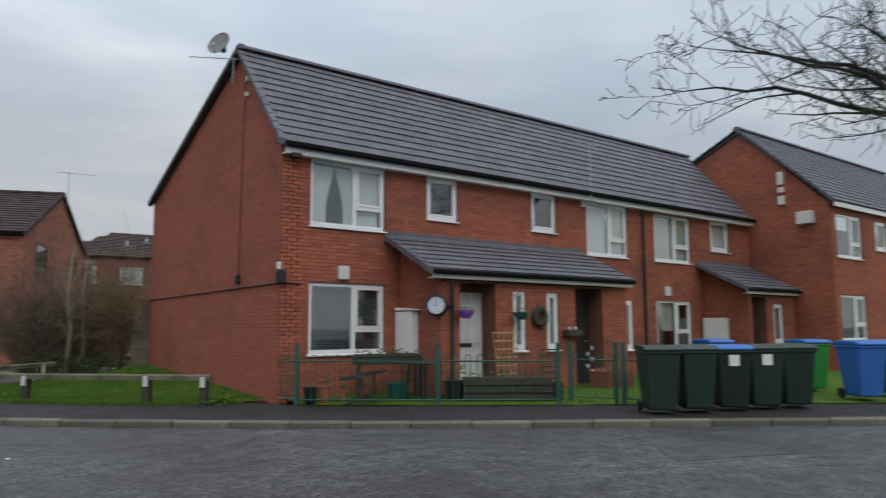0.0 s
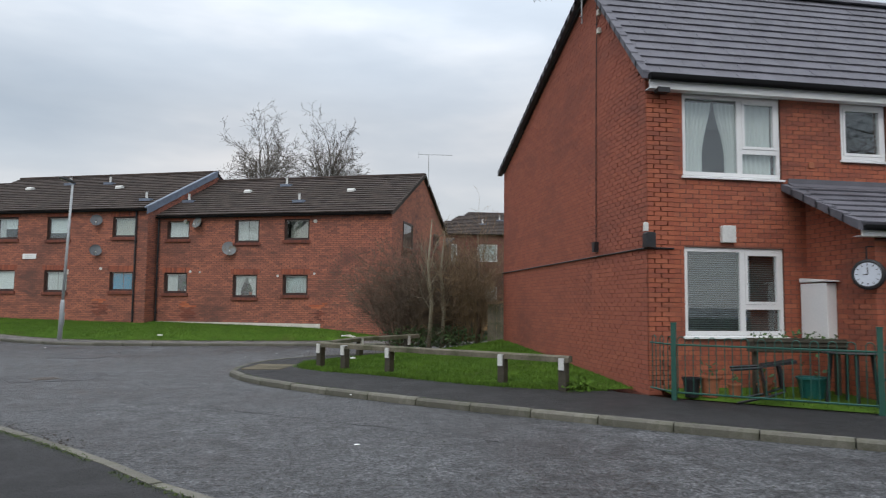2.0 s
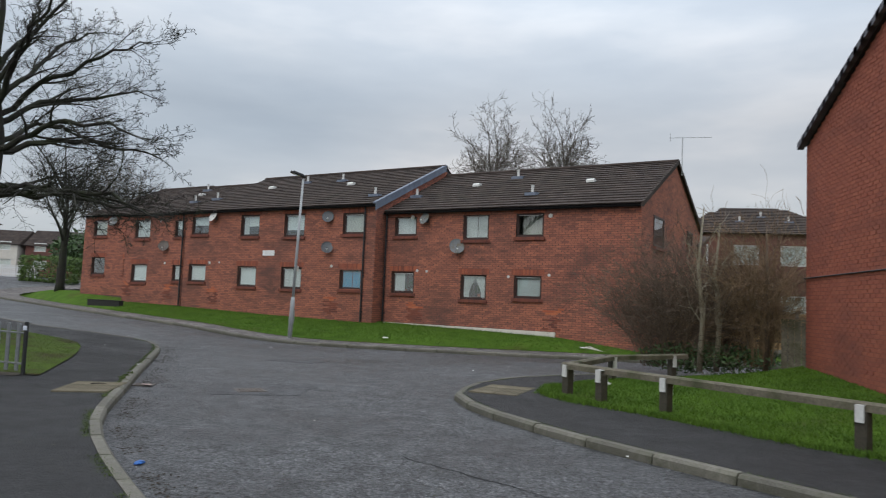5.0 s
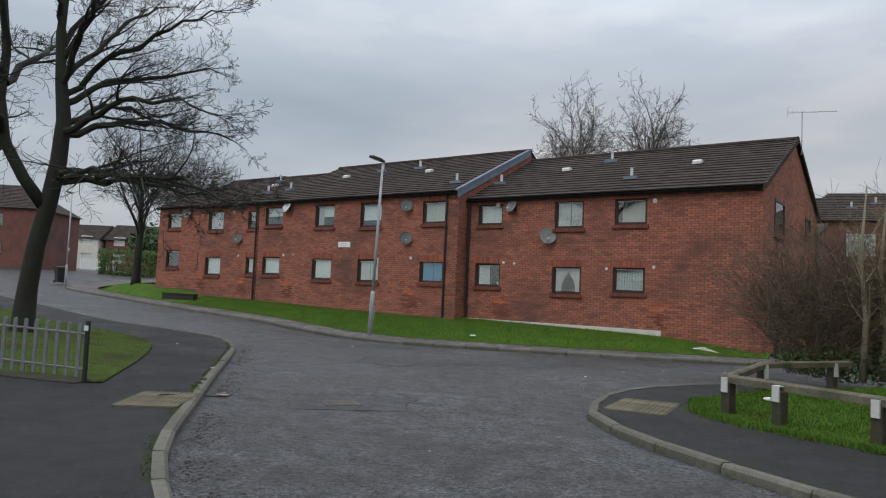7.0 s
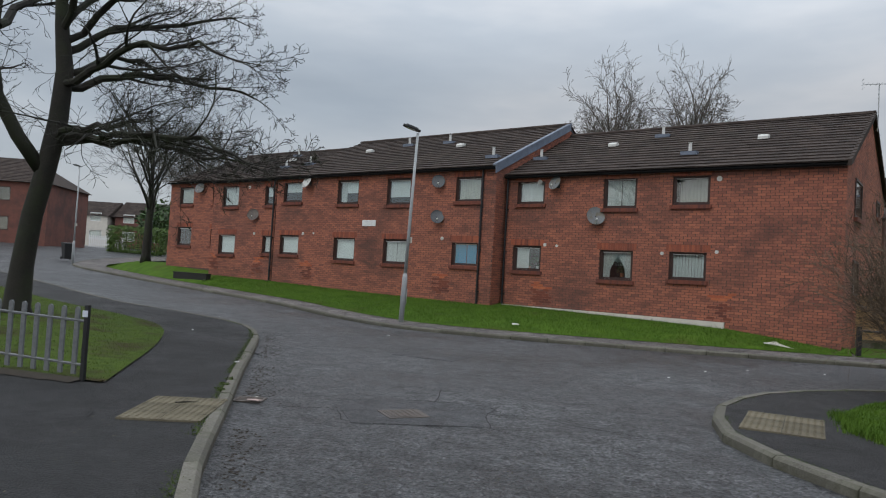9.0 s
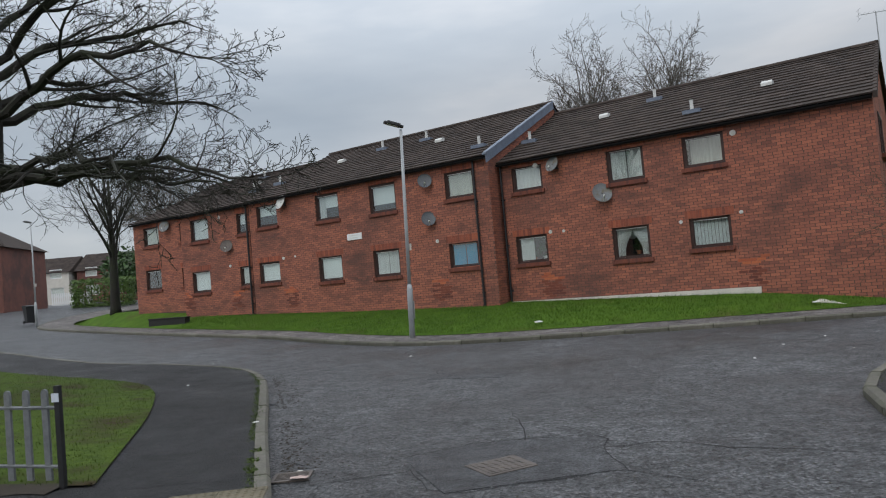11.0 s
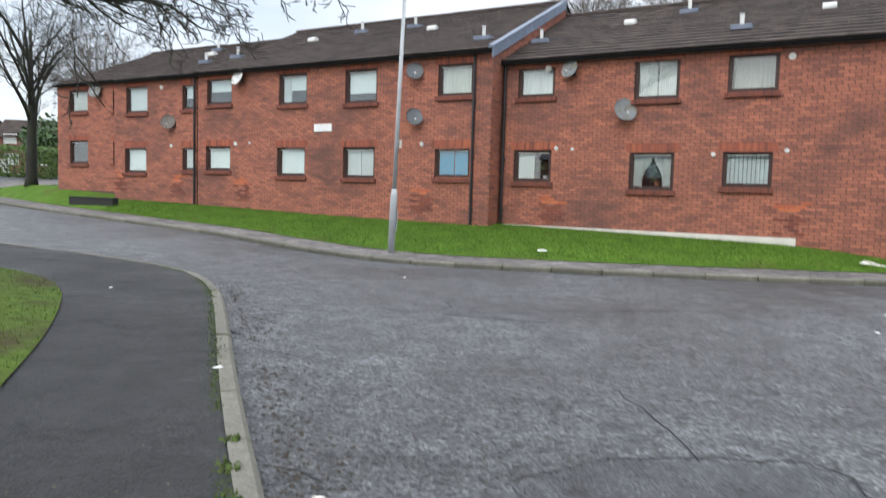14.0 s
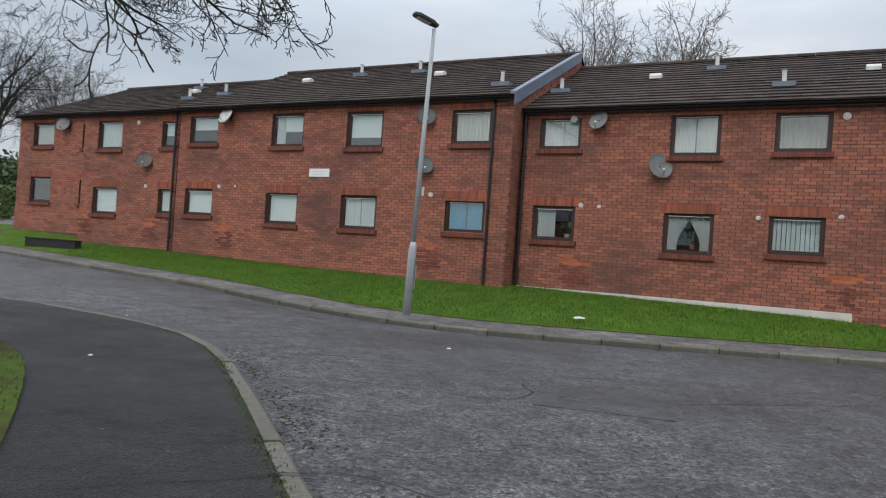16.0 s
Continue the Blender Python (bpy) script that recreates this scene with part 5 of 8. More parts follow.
part("ridge_tiles", ridge_soup(-0.12, 12, C_RY, C_RZ + 0.03), MAT["slate"], r)
s = Soup()
s.box(-0.02, -0.155, C_EAVE - 0.2, 12, -0.13, C_EAVE - 0.06)
part("fascia", s, MAT["upvc"], house_c)
for q in WIN_C:
    pvc_window(house_c, *q)
s = Soup()
for z, hh in ((6.1, 0.42), (5.85, 0.16), (5.45, 0.28)):
    s.box(-0.10, 1.35, z, -0.008, 1.55, z + hh)
part("meter_box", s, MAT["render_pale"], house_c)
s = Soup()
s.box(-0.22, 0.45, 4.72, -0.008, 0.95, 5.12)
part("wall_unit", s, MAT["white_dirty"], house_c, bevel=0.02)

# ---- details of the flats ----
def gable_brick(house, X, Y, depth, eave, ry, rz, base, seed, opens):
    def span(z):
        if z < eave - 0.1:
            return Y, Y + depth
        f = min(1.0, (z - eave + 0.1) / (rz - eave))
        return Y + (ry - Y) * f, Y + depth - (Y + depth - ry) * f
    b = part("gable_brickwork", brick_soup(span, base - 0.15, rz - 0.16, opens, seed), FLAT_BRICK, house)
    b.matrix_local = pose(X, 0, 0, 0, 0, 90)
    return tagged(b, kind="stuff")


GW = [(1.45, 3.70, 2.85, 4.75), (6.5, 4.2, 7.5, 4.75), (1.5, 1.6, 2.6, 2.55)]
gable_brick(block_r, 0.0, 0.0, 9.0, 4.96, 4.55, 7.15, 0.3, 61, GW)
for (a, z0, b, z1) in GW:
    s = frame_soup(a, z0, b, z1, 0.06, -0.03, 0.02)
    w = part("window", s, MAT["frame_brown"], block_r, "dark brown timber window")
    w.matrix_local = pose(0.006, 0, 0, 0, 0, 90)
    p = Soup()
    p.box(a + 0.06, 0.0, z0 + 0.06, b - 0.06, 0.012, z1 - 0.06)
    q = part("pane", p, MAT["glass"], w)
    q.visible_shadow = False
    p = Soup()
    p.box(a - 0.05, -0.09, z0 - 0.11, b + 0.05, 0.0, z0 - 0.004)
    part("sill", p, MAT["brick_dark"], w)
gable_brick(block_m, -10.05, -0.6, 9.2, 5.20, 4.35, 7.55, 0.75, 62, [])


def lead_verge(house, X, Y, eave, ry, rz):
    s = Soup()
    s.prism([(Y - 0.18, eave - 0.27), (Y - 0.18, eave - 0.02), (ry, rz + 0.03), (ry, rz - 0.21)], "x", X, X + 0.03)
    s.prism([(Y - 0.2, eave - 0.02), (Y - 0.2, eave + 0.045), (ry, rz + 0.085), (ry, rz + 0.02)], "x", X - 0.10, X + 0.05)
    part("lead_verge", s, MAT["lead"], house, "pale lead flashing along the roof step")


lead_verge(block_m, -10.0, -0.6, 5.20, 4.35, 7.55)
tagged(part("verge", verge_soup([(-0.19, 4.94), (4.55, 7.17)], 0.03, 0.12, 0.12), MAT["tile_brown"], block_r), kind="stuff")
tagged(part("back_verge", verge_soup([(9.2, 4.94), (4.55, 7.17)], 0.03, 0.12, 0.12), MAT["tile_brown"], block_r), kind="stuff")
downpipe(block_m, -10.55, -0.66, 0.62, 5.1)
downpipe(block_r, -9.93, -0.07, 0.60, 4.9)
downpipe(block_l, -21.08, -0.68, 0.85, 5.15)
# concrete strip at the wall's foot
s = Soup()
s.box(-9.9, -0.09, 0.40, -2.8, -0.02, 0.66)
part("plinth", s, MAT["render_pale"], block_r, "pale concrete plinth strip")
for X, Y, z, r in ((-8.45, 0, 2.66, 0.055), (-3.1, 0, 4.62, 0.075), (-3.09, 0, 2.58, 0.05), (-12.14, -0.6, 2.76, 0.06), (-19.22, -0.6, 2.84, 0.06), (-8.75, 0, 4.70, 0.08), (-22.8, -0.6, 4.82, 0.07), (-22.3, -0.6, 2.8, 0.06), (-18.6, -0.6, 2.86, 0.04), (-4.62, 0, 2.50, 0.05), (-8.02, 0, 2.64, 0.045)):
    s = Soup().lathe([(0, 0.05), (r * 0.5, 0.05), (r * 0.6, 0.03), (r, 0.03), (r, -0.01)], Matrix.Translation((X, Y, z)) @ Matrix.Rotation(radians(90), 4, "X"), 14)
    part("extract_vent", s, MAT["white_dirty"], block_r if Y == 0 else block_m, "small round white wall vent")
s = Soup()
s.box(-15.95, -0.63, 3.17, -15.28, -0.608, 3.39)
plate = part("name_plate", s, MAT["upvc"], block_m, "small white plate with a blurred line of print")
s = Soup()
s.box(-15.82, -0.633, 3.31, -15.44, -0.631, 3.33)
s.box(-15.80, -0.633, 3.23, -15.46, -0.631, 3.25)
part("print_bar", s, MAT["white_dirty"], plate)
# brighter repaired brick patches and sooty panels low on the wall
for X, Y, z in ((-8.55, 0, 0.72), (-2.95, 0, 0.72), (-12.15, -0.6, 0.86), (-19.0, -0.6, 1.0), (-22.0, -0.6, 1.05), (-25.1, -0.6, 1.15)):
    rng = random.Random(int(-X * 10))
    s1, s2 = Soup(), Soup()
    for i in range(10):
        for j in range(3):
            if rng.random() < (0.45 if j != 1 or i in (0, 6, 9) else 0.08):
                continue
            x = X - 0.34 + j * 0.225 + (i % 2) * 0.1
            (s1 if i > 6 else s2).box(x, Y - 0.013, z + i * 0.075, x + 0.213, Y - 0.002, z + i * 0.075 + 0.066)
    tagged(part("repair_patch", s1, MAT["brick_orange"], block_r if Y == 0 else block_m, "newer orange bricks"), kind="stuff")
    tagged(part("soot_patch", s2, MAT["brick_dark"], block_r if Y == 0 else block_m, "sooty dark bricks"), kind="stuff")


def roof_y(Y0, eave, ry, rz, y):
    return eave + (rz - eave) * (y - Y0) / (ry - Y0)


def roof_item(house, X, y, z, kind):
    s = Soup()
    if kind == "flue":
        s.box(X - 0.24, y - 0.16, z - 0.06, X + 0.24, y + 0.16, z + 0.05)
        h = part("flue_base", s, MAT["lead"], house)
        part("flue_pipe", Soup().tube([(X, y, z), (X, y, z + 0.32), (X, y, z + 0.34)], [0.05, 0.05, 0.07], 8), MAT["white_dirty"], h)
    else:
        s.prism([(y - 0.14, z - 0.04), (y - 0.14, z + 0.05), (y - 0.06, z + 0.12), (y + 0.08, z + 0.12), (y + 0.12, z + 0.04)], "x", X - 0.15, X + 0.15)
        part("tile_vent", s, MAT["white_dirty"], house, bevel=0.01)


for kind, X, y in (("flue", -9.6, 1.5), ("vent", -7.42, 2.6), ("flue", -6.03, 3.5), ("flue", -4.33, 1.15), ("vent", -2.54, 2.37)):
    roof_item(block_r, X, y, roof_y(-0.16, 4.96, 4.55, 7.15, y) + 0.02, kind)
for kind, X, y in (("flue", -10.75, 0.2), ("vent", -13.52, 2.1), ("flue", -14.67, 2.9), ("flue", -16.91, 3.0), ("vent", -18.51, 2.3), ("flue", -20.7, 0.9)):
    roof_item(block_m, X, y, roof_y(-0.76, 5.2, 4.35, 7.55, y) + 0.02, kind)
for kind, X, y in (("vent", -23.6, 2.4), ("flue", -24.6, 3.6), ("flue", -22.4, 1.0)):
    roof_item(block_l, X, y, roof_y(-0.76, 5.18, 4.35, 7.3, y) + 0.02, kind)
for k, (X, Y, z, r, yaw, label, mat) in enumerate(((-12.44, -0.61, 4.72, 0.31, 35, "grey satellite dish on the flats' wall", "dish_dark"), (-12.43, -0.61, 3.49, 0.31, 40, "dark grey satellite dish on the flats' wall", "dish_dark"), (-18.95, -0.61, 4.92, 0.34, -10, "pale satellite dish under the gutter", "white_dirty"), (-22.39, -0.61, 3.6, 0.33, 35, "weathered brownish satellite dish", "iron"), (-8.07, -0.01, 4.62, 0.30, -15, "small grey satellite dish with a rusty face", "dish"), (-6.78, -0.01, 3.56, 0.37, 35, "large grey satellite dish between the windows", "dish"), (-27.2, -0.01, 4.95, 0.33, 20, "pale satellite dish near the end of the flats", "dish"))):
    dish("satellite_dish", MB @ pose(X, Y, z, 0, 0, yaw), r * 0.74, MAT[mat], label, "dishes on the flats")
aerial(MB @ pose(0.12, 5.0, 6.7, 0, 0, 20), 1.5, 1.5, "tall television aerial on the flats' gable")

# curtains and blinds, each hanging behind its window
def curtain(x0, x1, z0, z1, y, mat, label, folds=9, waist=None, side=0, depth=0.025):
    ob = part("curtain", curtain_soup(x0, x1, z0, z1, y, folds, depth, waist, side), MAT[mat], None, smooth=True)
    return ob, label


def hang(M, *args, **kw):
    ob, label = curtain(*args, **kw)
    ob.matrix_world = M
    return tagged(ob, label, "curtain")


def slat_blind(M, x0, x1, z0, z1, y, mat, upright, label, pitch=0.09):
    b = thing("window_blind", M, label, "blind")
    s = Soup()
    if upright:
        for x in np.arange(x0, x1 - 0.02, pitch):
            s.box(x, y, z0, x + pitch * 0.86, y + 0.004, z1, Matrix.Translation((x + pitch / 2, y, 0)) @ Matrix.Rotation(0.3, 4, "Z") @ Matrix.Translation((-x - pitch / 2, -y, 0)))
    else:
        for z in np.arange(z0, z1, pitch):
            s.prism([(y, z), (y + 0.022, z + pitch * 0.55), (y + 0.022, z + pitch * 0.6), (y, z + 0.003)], "x", x0, x1)
    part("slats", s, MAT[mat], b)
    s = Soup()
    s.box(x0, y - 0.01, z1, x1, y + 0.03, z1 + 0.04)
    part("head_rail", s, MAT[mat], b)
    return b


R, M_ = 0.15, -0.45
hang(MB, -9.5, -8.62, 4.02, 4.72, R, "net", "white patterned net curtain behind glass")
hang(MB, -6.46, -6.0, 3.85, 4.72, R, "net", "white curtain half drawn")
hang(MB, -5.98, -5.52, 3.85, 4.72, R, "net", "white curtain half drawn")
# Pale sheet stands in for the sky mirrored in this pane.
hang(MB, -4.3, -3.42, 3.95, 4.70, R + 0.25, "cream", "pale curtain behind reflecting glass")
hang(MB, -9.55, -9.1, 1.85, 2.55, R, "net", "white curtain beside houseplants")
hang(MB, -6.48, -6.0, 1.68, 2.52, R, "net", "white curtain tied back", waist=0.55, side=-1)
hang(MB, -6.04, -5.56, 1.68, 2.52, R, "net", "white curtain tied back", waist=0.55, side=1)
slat_blind(MB, -4.34, -3.42, 1.82, 2.50, R, "blind", True, "white vertical slat blind, closed")
# Pale cloths in these upper panes also carry the brightness of reflected sky.
hang(MB, -11.6, -10.7, 4.08, 4.8, M_, "cream", "pale curtain behind glass")
hang(MB, -14.75, -13.75, 4.25, 4.86, M_, "blind", "pale blind half lowered", folds=2, depth=0.004)
hang(MB, -17.3, -17.0, 4.05, 4.88, M_, "net", "white net curtain drawn to one side")
hang(MB, -17.0, -16.35, 4.45, 4.88, M_, "blind", "pale blind pulled part way down", folds=2, depth=0.004)
hang(MB, -20.5, -19.5, 4.55, 4.92, M_, "blind", "pale blind pulled part way down", folds=2, depth=0.004)
hang(MB, -11.65, -11.2, 1.90, 2.58, M_, "blue", "bright blue curtain behind the window")
hang(MB, -11.17, -10.7, 1.90, 2.58, M_, "blue", "bright blue curtain behind the window")
hang(MB, -14.78, -14.3, 1.86, 2.62, M_, "net", "white net curtain behind the glass")
hang(MB, -14.28, -13.78, 1.86, 2.62, M_, "net", "white net curtain behind the glass")
hang(MB, -17.36, -16.36, 1.88, 2.62, M_, "blind", "white roller blind pulled down", folds=2, depth=0.004)
hang(MB, -20.54, -19.54, 2.02, 2.68, M_, "blind", "pale green roller blind pulled down", folds=2, depth=0.004)
hang(MB, -24.64, -23.62, 4.03, 4.86, M_, "net", "white net curtain behind the glass")
hang(MB, -21.7, -21.2, 2.0, 2.68, M_, "net", "grey striped curtain behind the glass")
hang(MB, -24.72, -23.68, 1.92, 2.68, M_, "blind", "white roller blind pulled down", folds=2, depth=0.004)
hang(MB, -28.95, -27.9, 4.25, 5.0, R, "cream", "pale curtain behind the glass")
hang(MB, -21.7, -21.2, 4.4, 4.8, M_, "blind", "pale blind half lowered", folds=2, depth=0.004)
# houseplants on the sills
def foliage(n, cx, cy, cz, rx, ry, rz, size, rng, s=None):
    """A cloud of small bent leaves."""
    s = s or Soup()
    for _ in range(n):
        while True:
            a, b, c = rng.uniform(-1, 1), rng.uniform(-1, 1), rng.uniform(-1, 1)
            if a * a + b * b + c * c < 1:
                break
        p = Vector((cx + a * rx, cy + b * ry, cz + c * rz))
        d = Vector((rng.uniform(-1, 1), rng.uniform(-1, 1), rng.uniform(-0.6, 1))).normalized() * size * rng.uniform(0.6, 1.3)
        w = d.orthogonal().normalized() * d.length * 0.3
        k = len(s.v)
        s.v.extend([tuple(p), tuple(p + d * 0.5 + w), tuple(p + d), tuple(p + d * 0.5 - w)])
        s.f.append((k, k + 1, k + 2, k + 3))
    return s


rng = random.Random(7)
for X, z in ((-8.85, 1.86),):
    h = thing("houseplant", MB @ pose(X, 0.36, z), "green houseplant on the window sill", "plant")
    part("pot", Soup().lathe([(0.0, 0), (0.06, 0), (0.08, 0.12), (0.07, 0.12), (0, 0.1)], None, 12), MAT["white_dirty"], h)
    part("leaves", foliage(70, 0, 0, 0.3, 0.2, 0.08, 0.22, 0.09, rng), MAT["leaf"], h)

for X, z, n, w in ((-5.95, 1.76, 90, 0.16), (-9.2, 1.86, 50, 0.14)):
    h = thing("houseplant", MB @ pose(X, 0.34, z), "dark green houseplant in a pot behind the glass", "plant")
    part("pot", Soup().lathe([(0.0, 0), (0.05, 0), (0.07, 0.11), (0.06, 0.11), (0, 0.09)], None, 12), MAT["terracotta"], h)
    part("leaves", foliage(n, 0, 0, 0.26, w, 0.07, 0.18, 0.08, rng), MAT["leaf"], h)
h = thing("table_lamp", MB @ pose(-6.12, 0.42, 1.80), "table lamp with a white globe shade, unlit", "lamp")
part("stand", Soup().lathe([(0, 0), (0.07, 0), (0.07, 0.02), (0.015, 0.03), (0.015, 0.42), (0, 0.42)], None, 12), MAT["black"], h)
part("shade", Soup().lathe([(0.02, 0.40)] + [(0.12 * math.sin(a), 0.52 - 0.12 * math.cos(a)) for a in np.linspace(0.2, math.pi, 9)], None, 16), MAT["upvc"], h, smooth=True)

# ---- curtains of the terrace ----
hang(MA, 0.72, 1.2, 3.62, 4.78, 0.14, "net", "white curtain gathered to the side", waist=0.35, side=-1, folds=6)
hang(MA, 1.25, 1.62, 3.62, 4.78, 0.14, "net", "white curtain gathered to the side", waist=0.5, side=1, folds=5)
hang(MA, 1.74, 2.26, 3.62, 4.78, 0.14, "net", "white curtain hanging behind the glass", folds=6)
# Slats coloured dark grey: the dark room's shade is in the colour.
slat_blind(MA, 0.70, 2.28, 1.08, 2.30, 0.16, "pale_steel", False, "venetian blind, closed slats coloured dark for room shade", 0.035)
hang(MA, 8.84, 9.66, 3.52, 4.78, 0.14, "net", "white net curtain behind the glass")
hang(MA, 9.8, 10.36, 3.52, 4.78, 0.14, "net", "white net curtain behind the glass")
hang(MA, 11.8, 12.62, 3.52, 4.75, 0.14, "cream", "cream curtain hanging behind the glass", folds=7)
hang(MA, 12.8, 13.36, 3.52, 4.75, 0.14, "cream", "cream curtain hanging behind the glass", folds=5)
hang(MA, 11.8, 12.62, 1.4, 2.2, 0.14, "cream", "cream curtain tied up in the window", waist=0.4, side=1, folds=7)
hang(MA, 14.74, 15.5, 4.0, 4.76, 0.14, "net", "white net curtain behind the glass")

# ---- trees ----
def grow(s, rng, p, d, length, radius, level, droop, spread, kids, segs=6, thin=0.0032):
    """One crooked branch as a bent tube, then its side branches, shorter towards the tip."""
    pts, rad = [p.copy()], [radius]
    step = length / segs
    wander = Vector((0, 0, 0))
    for i in range(segs):
        j = 0.34 if level else 0.17
        wander = wander * 0.35 + Vector((rng.uniform(-j, j), rng.uniform(-j, j), rng.uniform(-j, j)))
        d = (d + wander + Vector((0, 0, droop * 0.14))).normalized()
        p = p + d * step * rng.uniform(0.8, 1.2)
        pts.append(p.copy())
        rad.append(max(radius * (1 - 0.78 * (i + 1) / segs), thin))
    s.tube(pts, rad, 8 if radius > 0.08 else 5 if radius > 0.02 else 3, caps=False)
    if level >= len(kids):
        return
    n = kids[level]
    for k in range(n):
        f = 0.15 + 0.85 * (k + rng.uniform(0.1, 0.9)) / n
        i = min(segs - 1, int(f * segs))
        q = pts[i].lerp(pts[i + 1], f * segs - i)
        t = (pts[i + 1] - pts[i]).normalized()
        side = t.orthogonal().normalized()
        side.rotate(Matrix.Rotation(k * 2.4 + rng.uniform(-0.8, 0.8), 3, t))
        a = spread * rng.uniform(0.65, 1.4)
        nd = (t * math.cos(a) + side * math.sin(a)).normalized()
        nl = length * rng.uniform(0.40, 0.68) * (1.12 - 0.45 * f)
        grow(s, rng, q, nd, nl, max(rad[i] * rng.uniform(0.38, 0.54), thin), level + 1, droop, spread, kids, max(4, segs - 1), thin)


def bare_tree(x, y, z, limbs, trunk, label, material, seed, kids=(5, 5, 4, 3), droop=0.2, spread=0.75, thin=0.0032):
    """trunk: list of (dx, dy, z, radius); limbs: (height fraction point, direction, length, radius)."""
    rng = random.Random(seed)
    t = thing("tree", pose(x, y, z), label, "tree")
    s = Soup()
    s.tube([(a, b, c) for a, b, c, r in trunk], [r for a, b, c, r in trunk], 12)
    part("trunk", s, material, t, smooth=True)
    for (px, py, pz), d, length, r in limbs:
        s = Soup()
        grow(s, rng, Vector((px, py, pz)), Vector(d).normalized(), length, r, 0, droop, spread, kids, 7, thin)
        part("limb", s, material, t, "bare winter branches and twigs")
    return t


def reaching_limb(rng, foot, azimuth, reach, lift, arch, radius, kids, thin, side_branches=10):
    """A long gnarled limb that runs out from the trunk, arching on the way, with side branches that turn up at their tips."""
    s, a = Soup(), radians(azimuth)
    out, side = Vector((math.cos(a), math.sin(a), 0)), Vector((-math.sin(a), math.cos(a), 0))
    n, pts, rad = 12, [], []
    sway, bob = 0.0, 0.0
    for i in range(n + 1):
        f = i / n
        pts.append(foot + out * reach * f + side * sway + Vector((0, 0, lift * f + arch * math.sin(math.pi * f) + bob)))
        rad.append(max(radius * (1 - f) ** 0.8, thin * 1.3))
        sway += rng.uniform(-0.16, 0.16)
        bob = bob * 0.6 + rng.uniform(-0.11, 0.11)
    s.tube(pts, rad, 8, caps=False)
    for k in range(side_branches):
        f = 0.14 + 0.86 * (k + rng.uniform(0.1, 0.9)) / side_branches
        i = min(n - 1, int(f * n))
        q, t = pts[i].lerp(pts[i + 1], f * n - i), (pts[i + 1] - pts[i]).normalized()
        turn = rng.uniform(0.35, 0.85) * (1 if k % 2 else -1)
        d = (t * math.cos(turn) + side * math.sin(turn) + Vector((0, 0, rng.uniform(-0.28, 0.42)))).normalized()
        length = reach * rng.uniform(0.30, 0.46) * (1.05 - 0.62 * f)
        grow(s, rng, q, d, length, max(rad[i] * rng.uniform(0.45, 0.62), thin * 1.6), 0, 0.22, 0.70, kids, 7, thin)
    return s


def dome_limbs(rng, z0, n, height, half_width, r):
    """Limbs that fan out of the top of a trunk to fill an even dome."""
    out = []
    for k in range(n):
        a, tilt = 2.4 * k, 0.12 + 1.0 * math.sqrt((k + 0.5) / n)
        reach = 1 / math.sqrt((math.cos(tilt) / height) ** 2 + (math.sin(tilt) / half_width) ** 2)
        out.append(((0, 0, z0 + rng.uniform(-0.5, 0.5)), (math.cos(a) * math.sin(tilt), math.sin(a) * math.sin(tilt), math.cos(tilt)), reach * rng.uniform(0.66, 0.74), r))
    return out


def ring_limbs(rng, top, n, length, r, up=(0.2, 1.2), z0=0.4):
    out = []
    for k in range(n):
        a = 2.4 * k + rng.uniform(-0.3, 0.3)
        f = z0 + (1 - z0) * k / max(1, n - 1)
        out.append(((0, 0, top * f), (math.cos(a), math.sin(a), rng.uniform(*up)), length * rng.uniform(0.8, 1.15), r * rng.uniform(0.8, 1.1)))
    return out


# the large tree on the grass plot
big_tree = thing("tree", pose(-12.9, 19.75, 0.24), "large bare broad-crowned tree with dark wet bark", "tree")
part("trunk", Soup().tube([(0, 0, -0.1), (0, 0, 0.25), (0.03, 0.02, 1.0), (0.10, 0.08, 1.9), (0.22, 0.2, 2.8), (0.30, 0.30, 3.7), (0.33, 0.33, 4.6), (0.26, 0.26, 5.4), (0.2, 0.2, 6.4), (0.26, 0.22, 7.6), (0.2, 0.2, 9.0)], [0.36, 0.23, 0.19, 0.175, 0.17, 0.165, 0.15, 0.12, 0.09, 0.065, 0.035], 12), MAT["bark"], big_tree, smooth=True)
part("stem", Soup().tube([(0.18, 0.16, 2.7), (-0.15, -0.12, 3.3), (-0.42, -0.38, 4.0), (-0.52, -0.48, 4.9), (-0.48, -0.45, 5.8), (-0.60, -0.5, 7.0), (-0.55, -0.5, 8.6)], [0.13, 0.12, 0.11, 0.10, 0.085, 0.065, 0.03], 10), MAT["bark"], big_tree, smooth=True)
rng = random.Random(3)
# height on the trunk, compass turn, reach, lift, arch, radius
LOW_LIMBS = [(3.25, 22, 3.9, -0.30, 0.25, 0.080), (3.30, -12, 5.3, -0.60, 0.30, 0.085), (3.30, -30, 5.0, -0.65, 0.35, 0.075), (3.45, 62, 3.7, -0.15, 0.30, 0.070), (4.3, 40, 3.9, 0.25, 0.40, 0.095), (4.35, -6, 4.6, 0.05, 0.45, 0.095), (4.5, 80, 3.7, 0.7, 0.45, 0.080)]
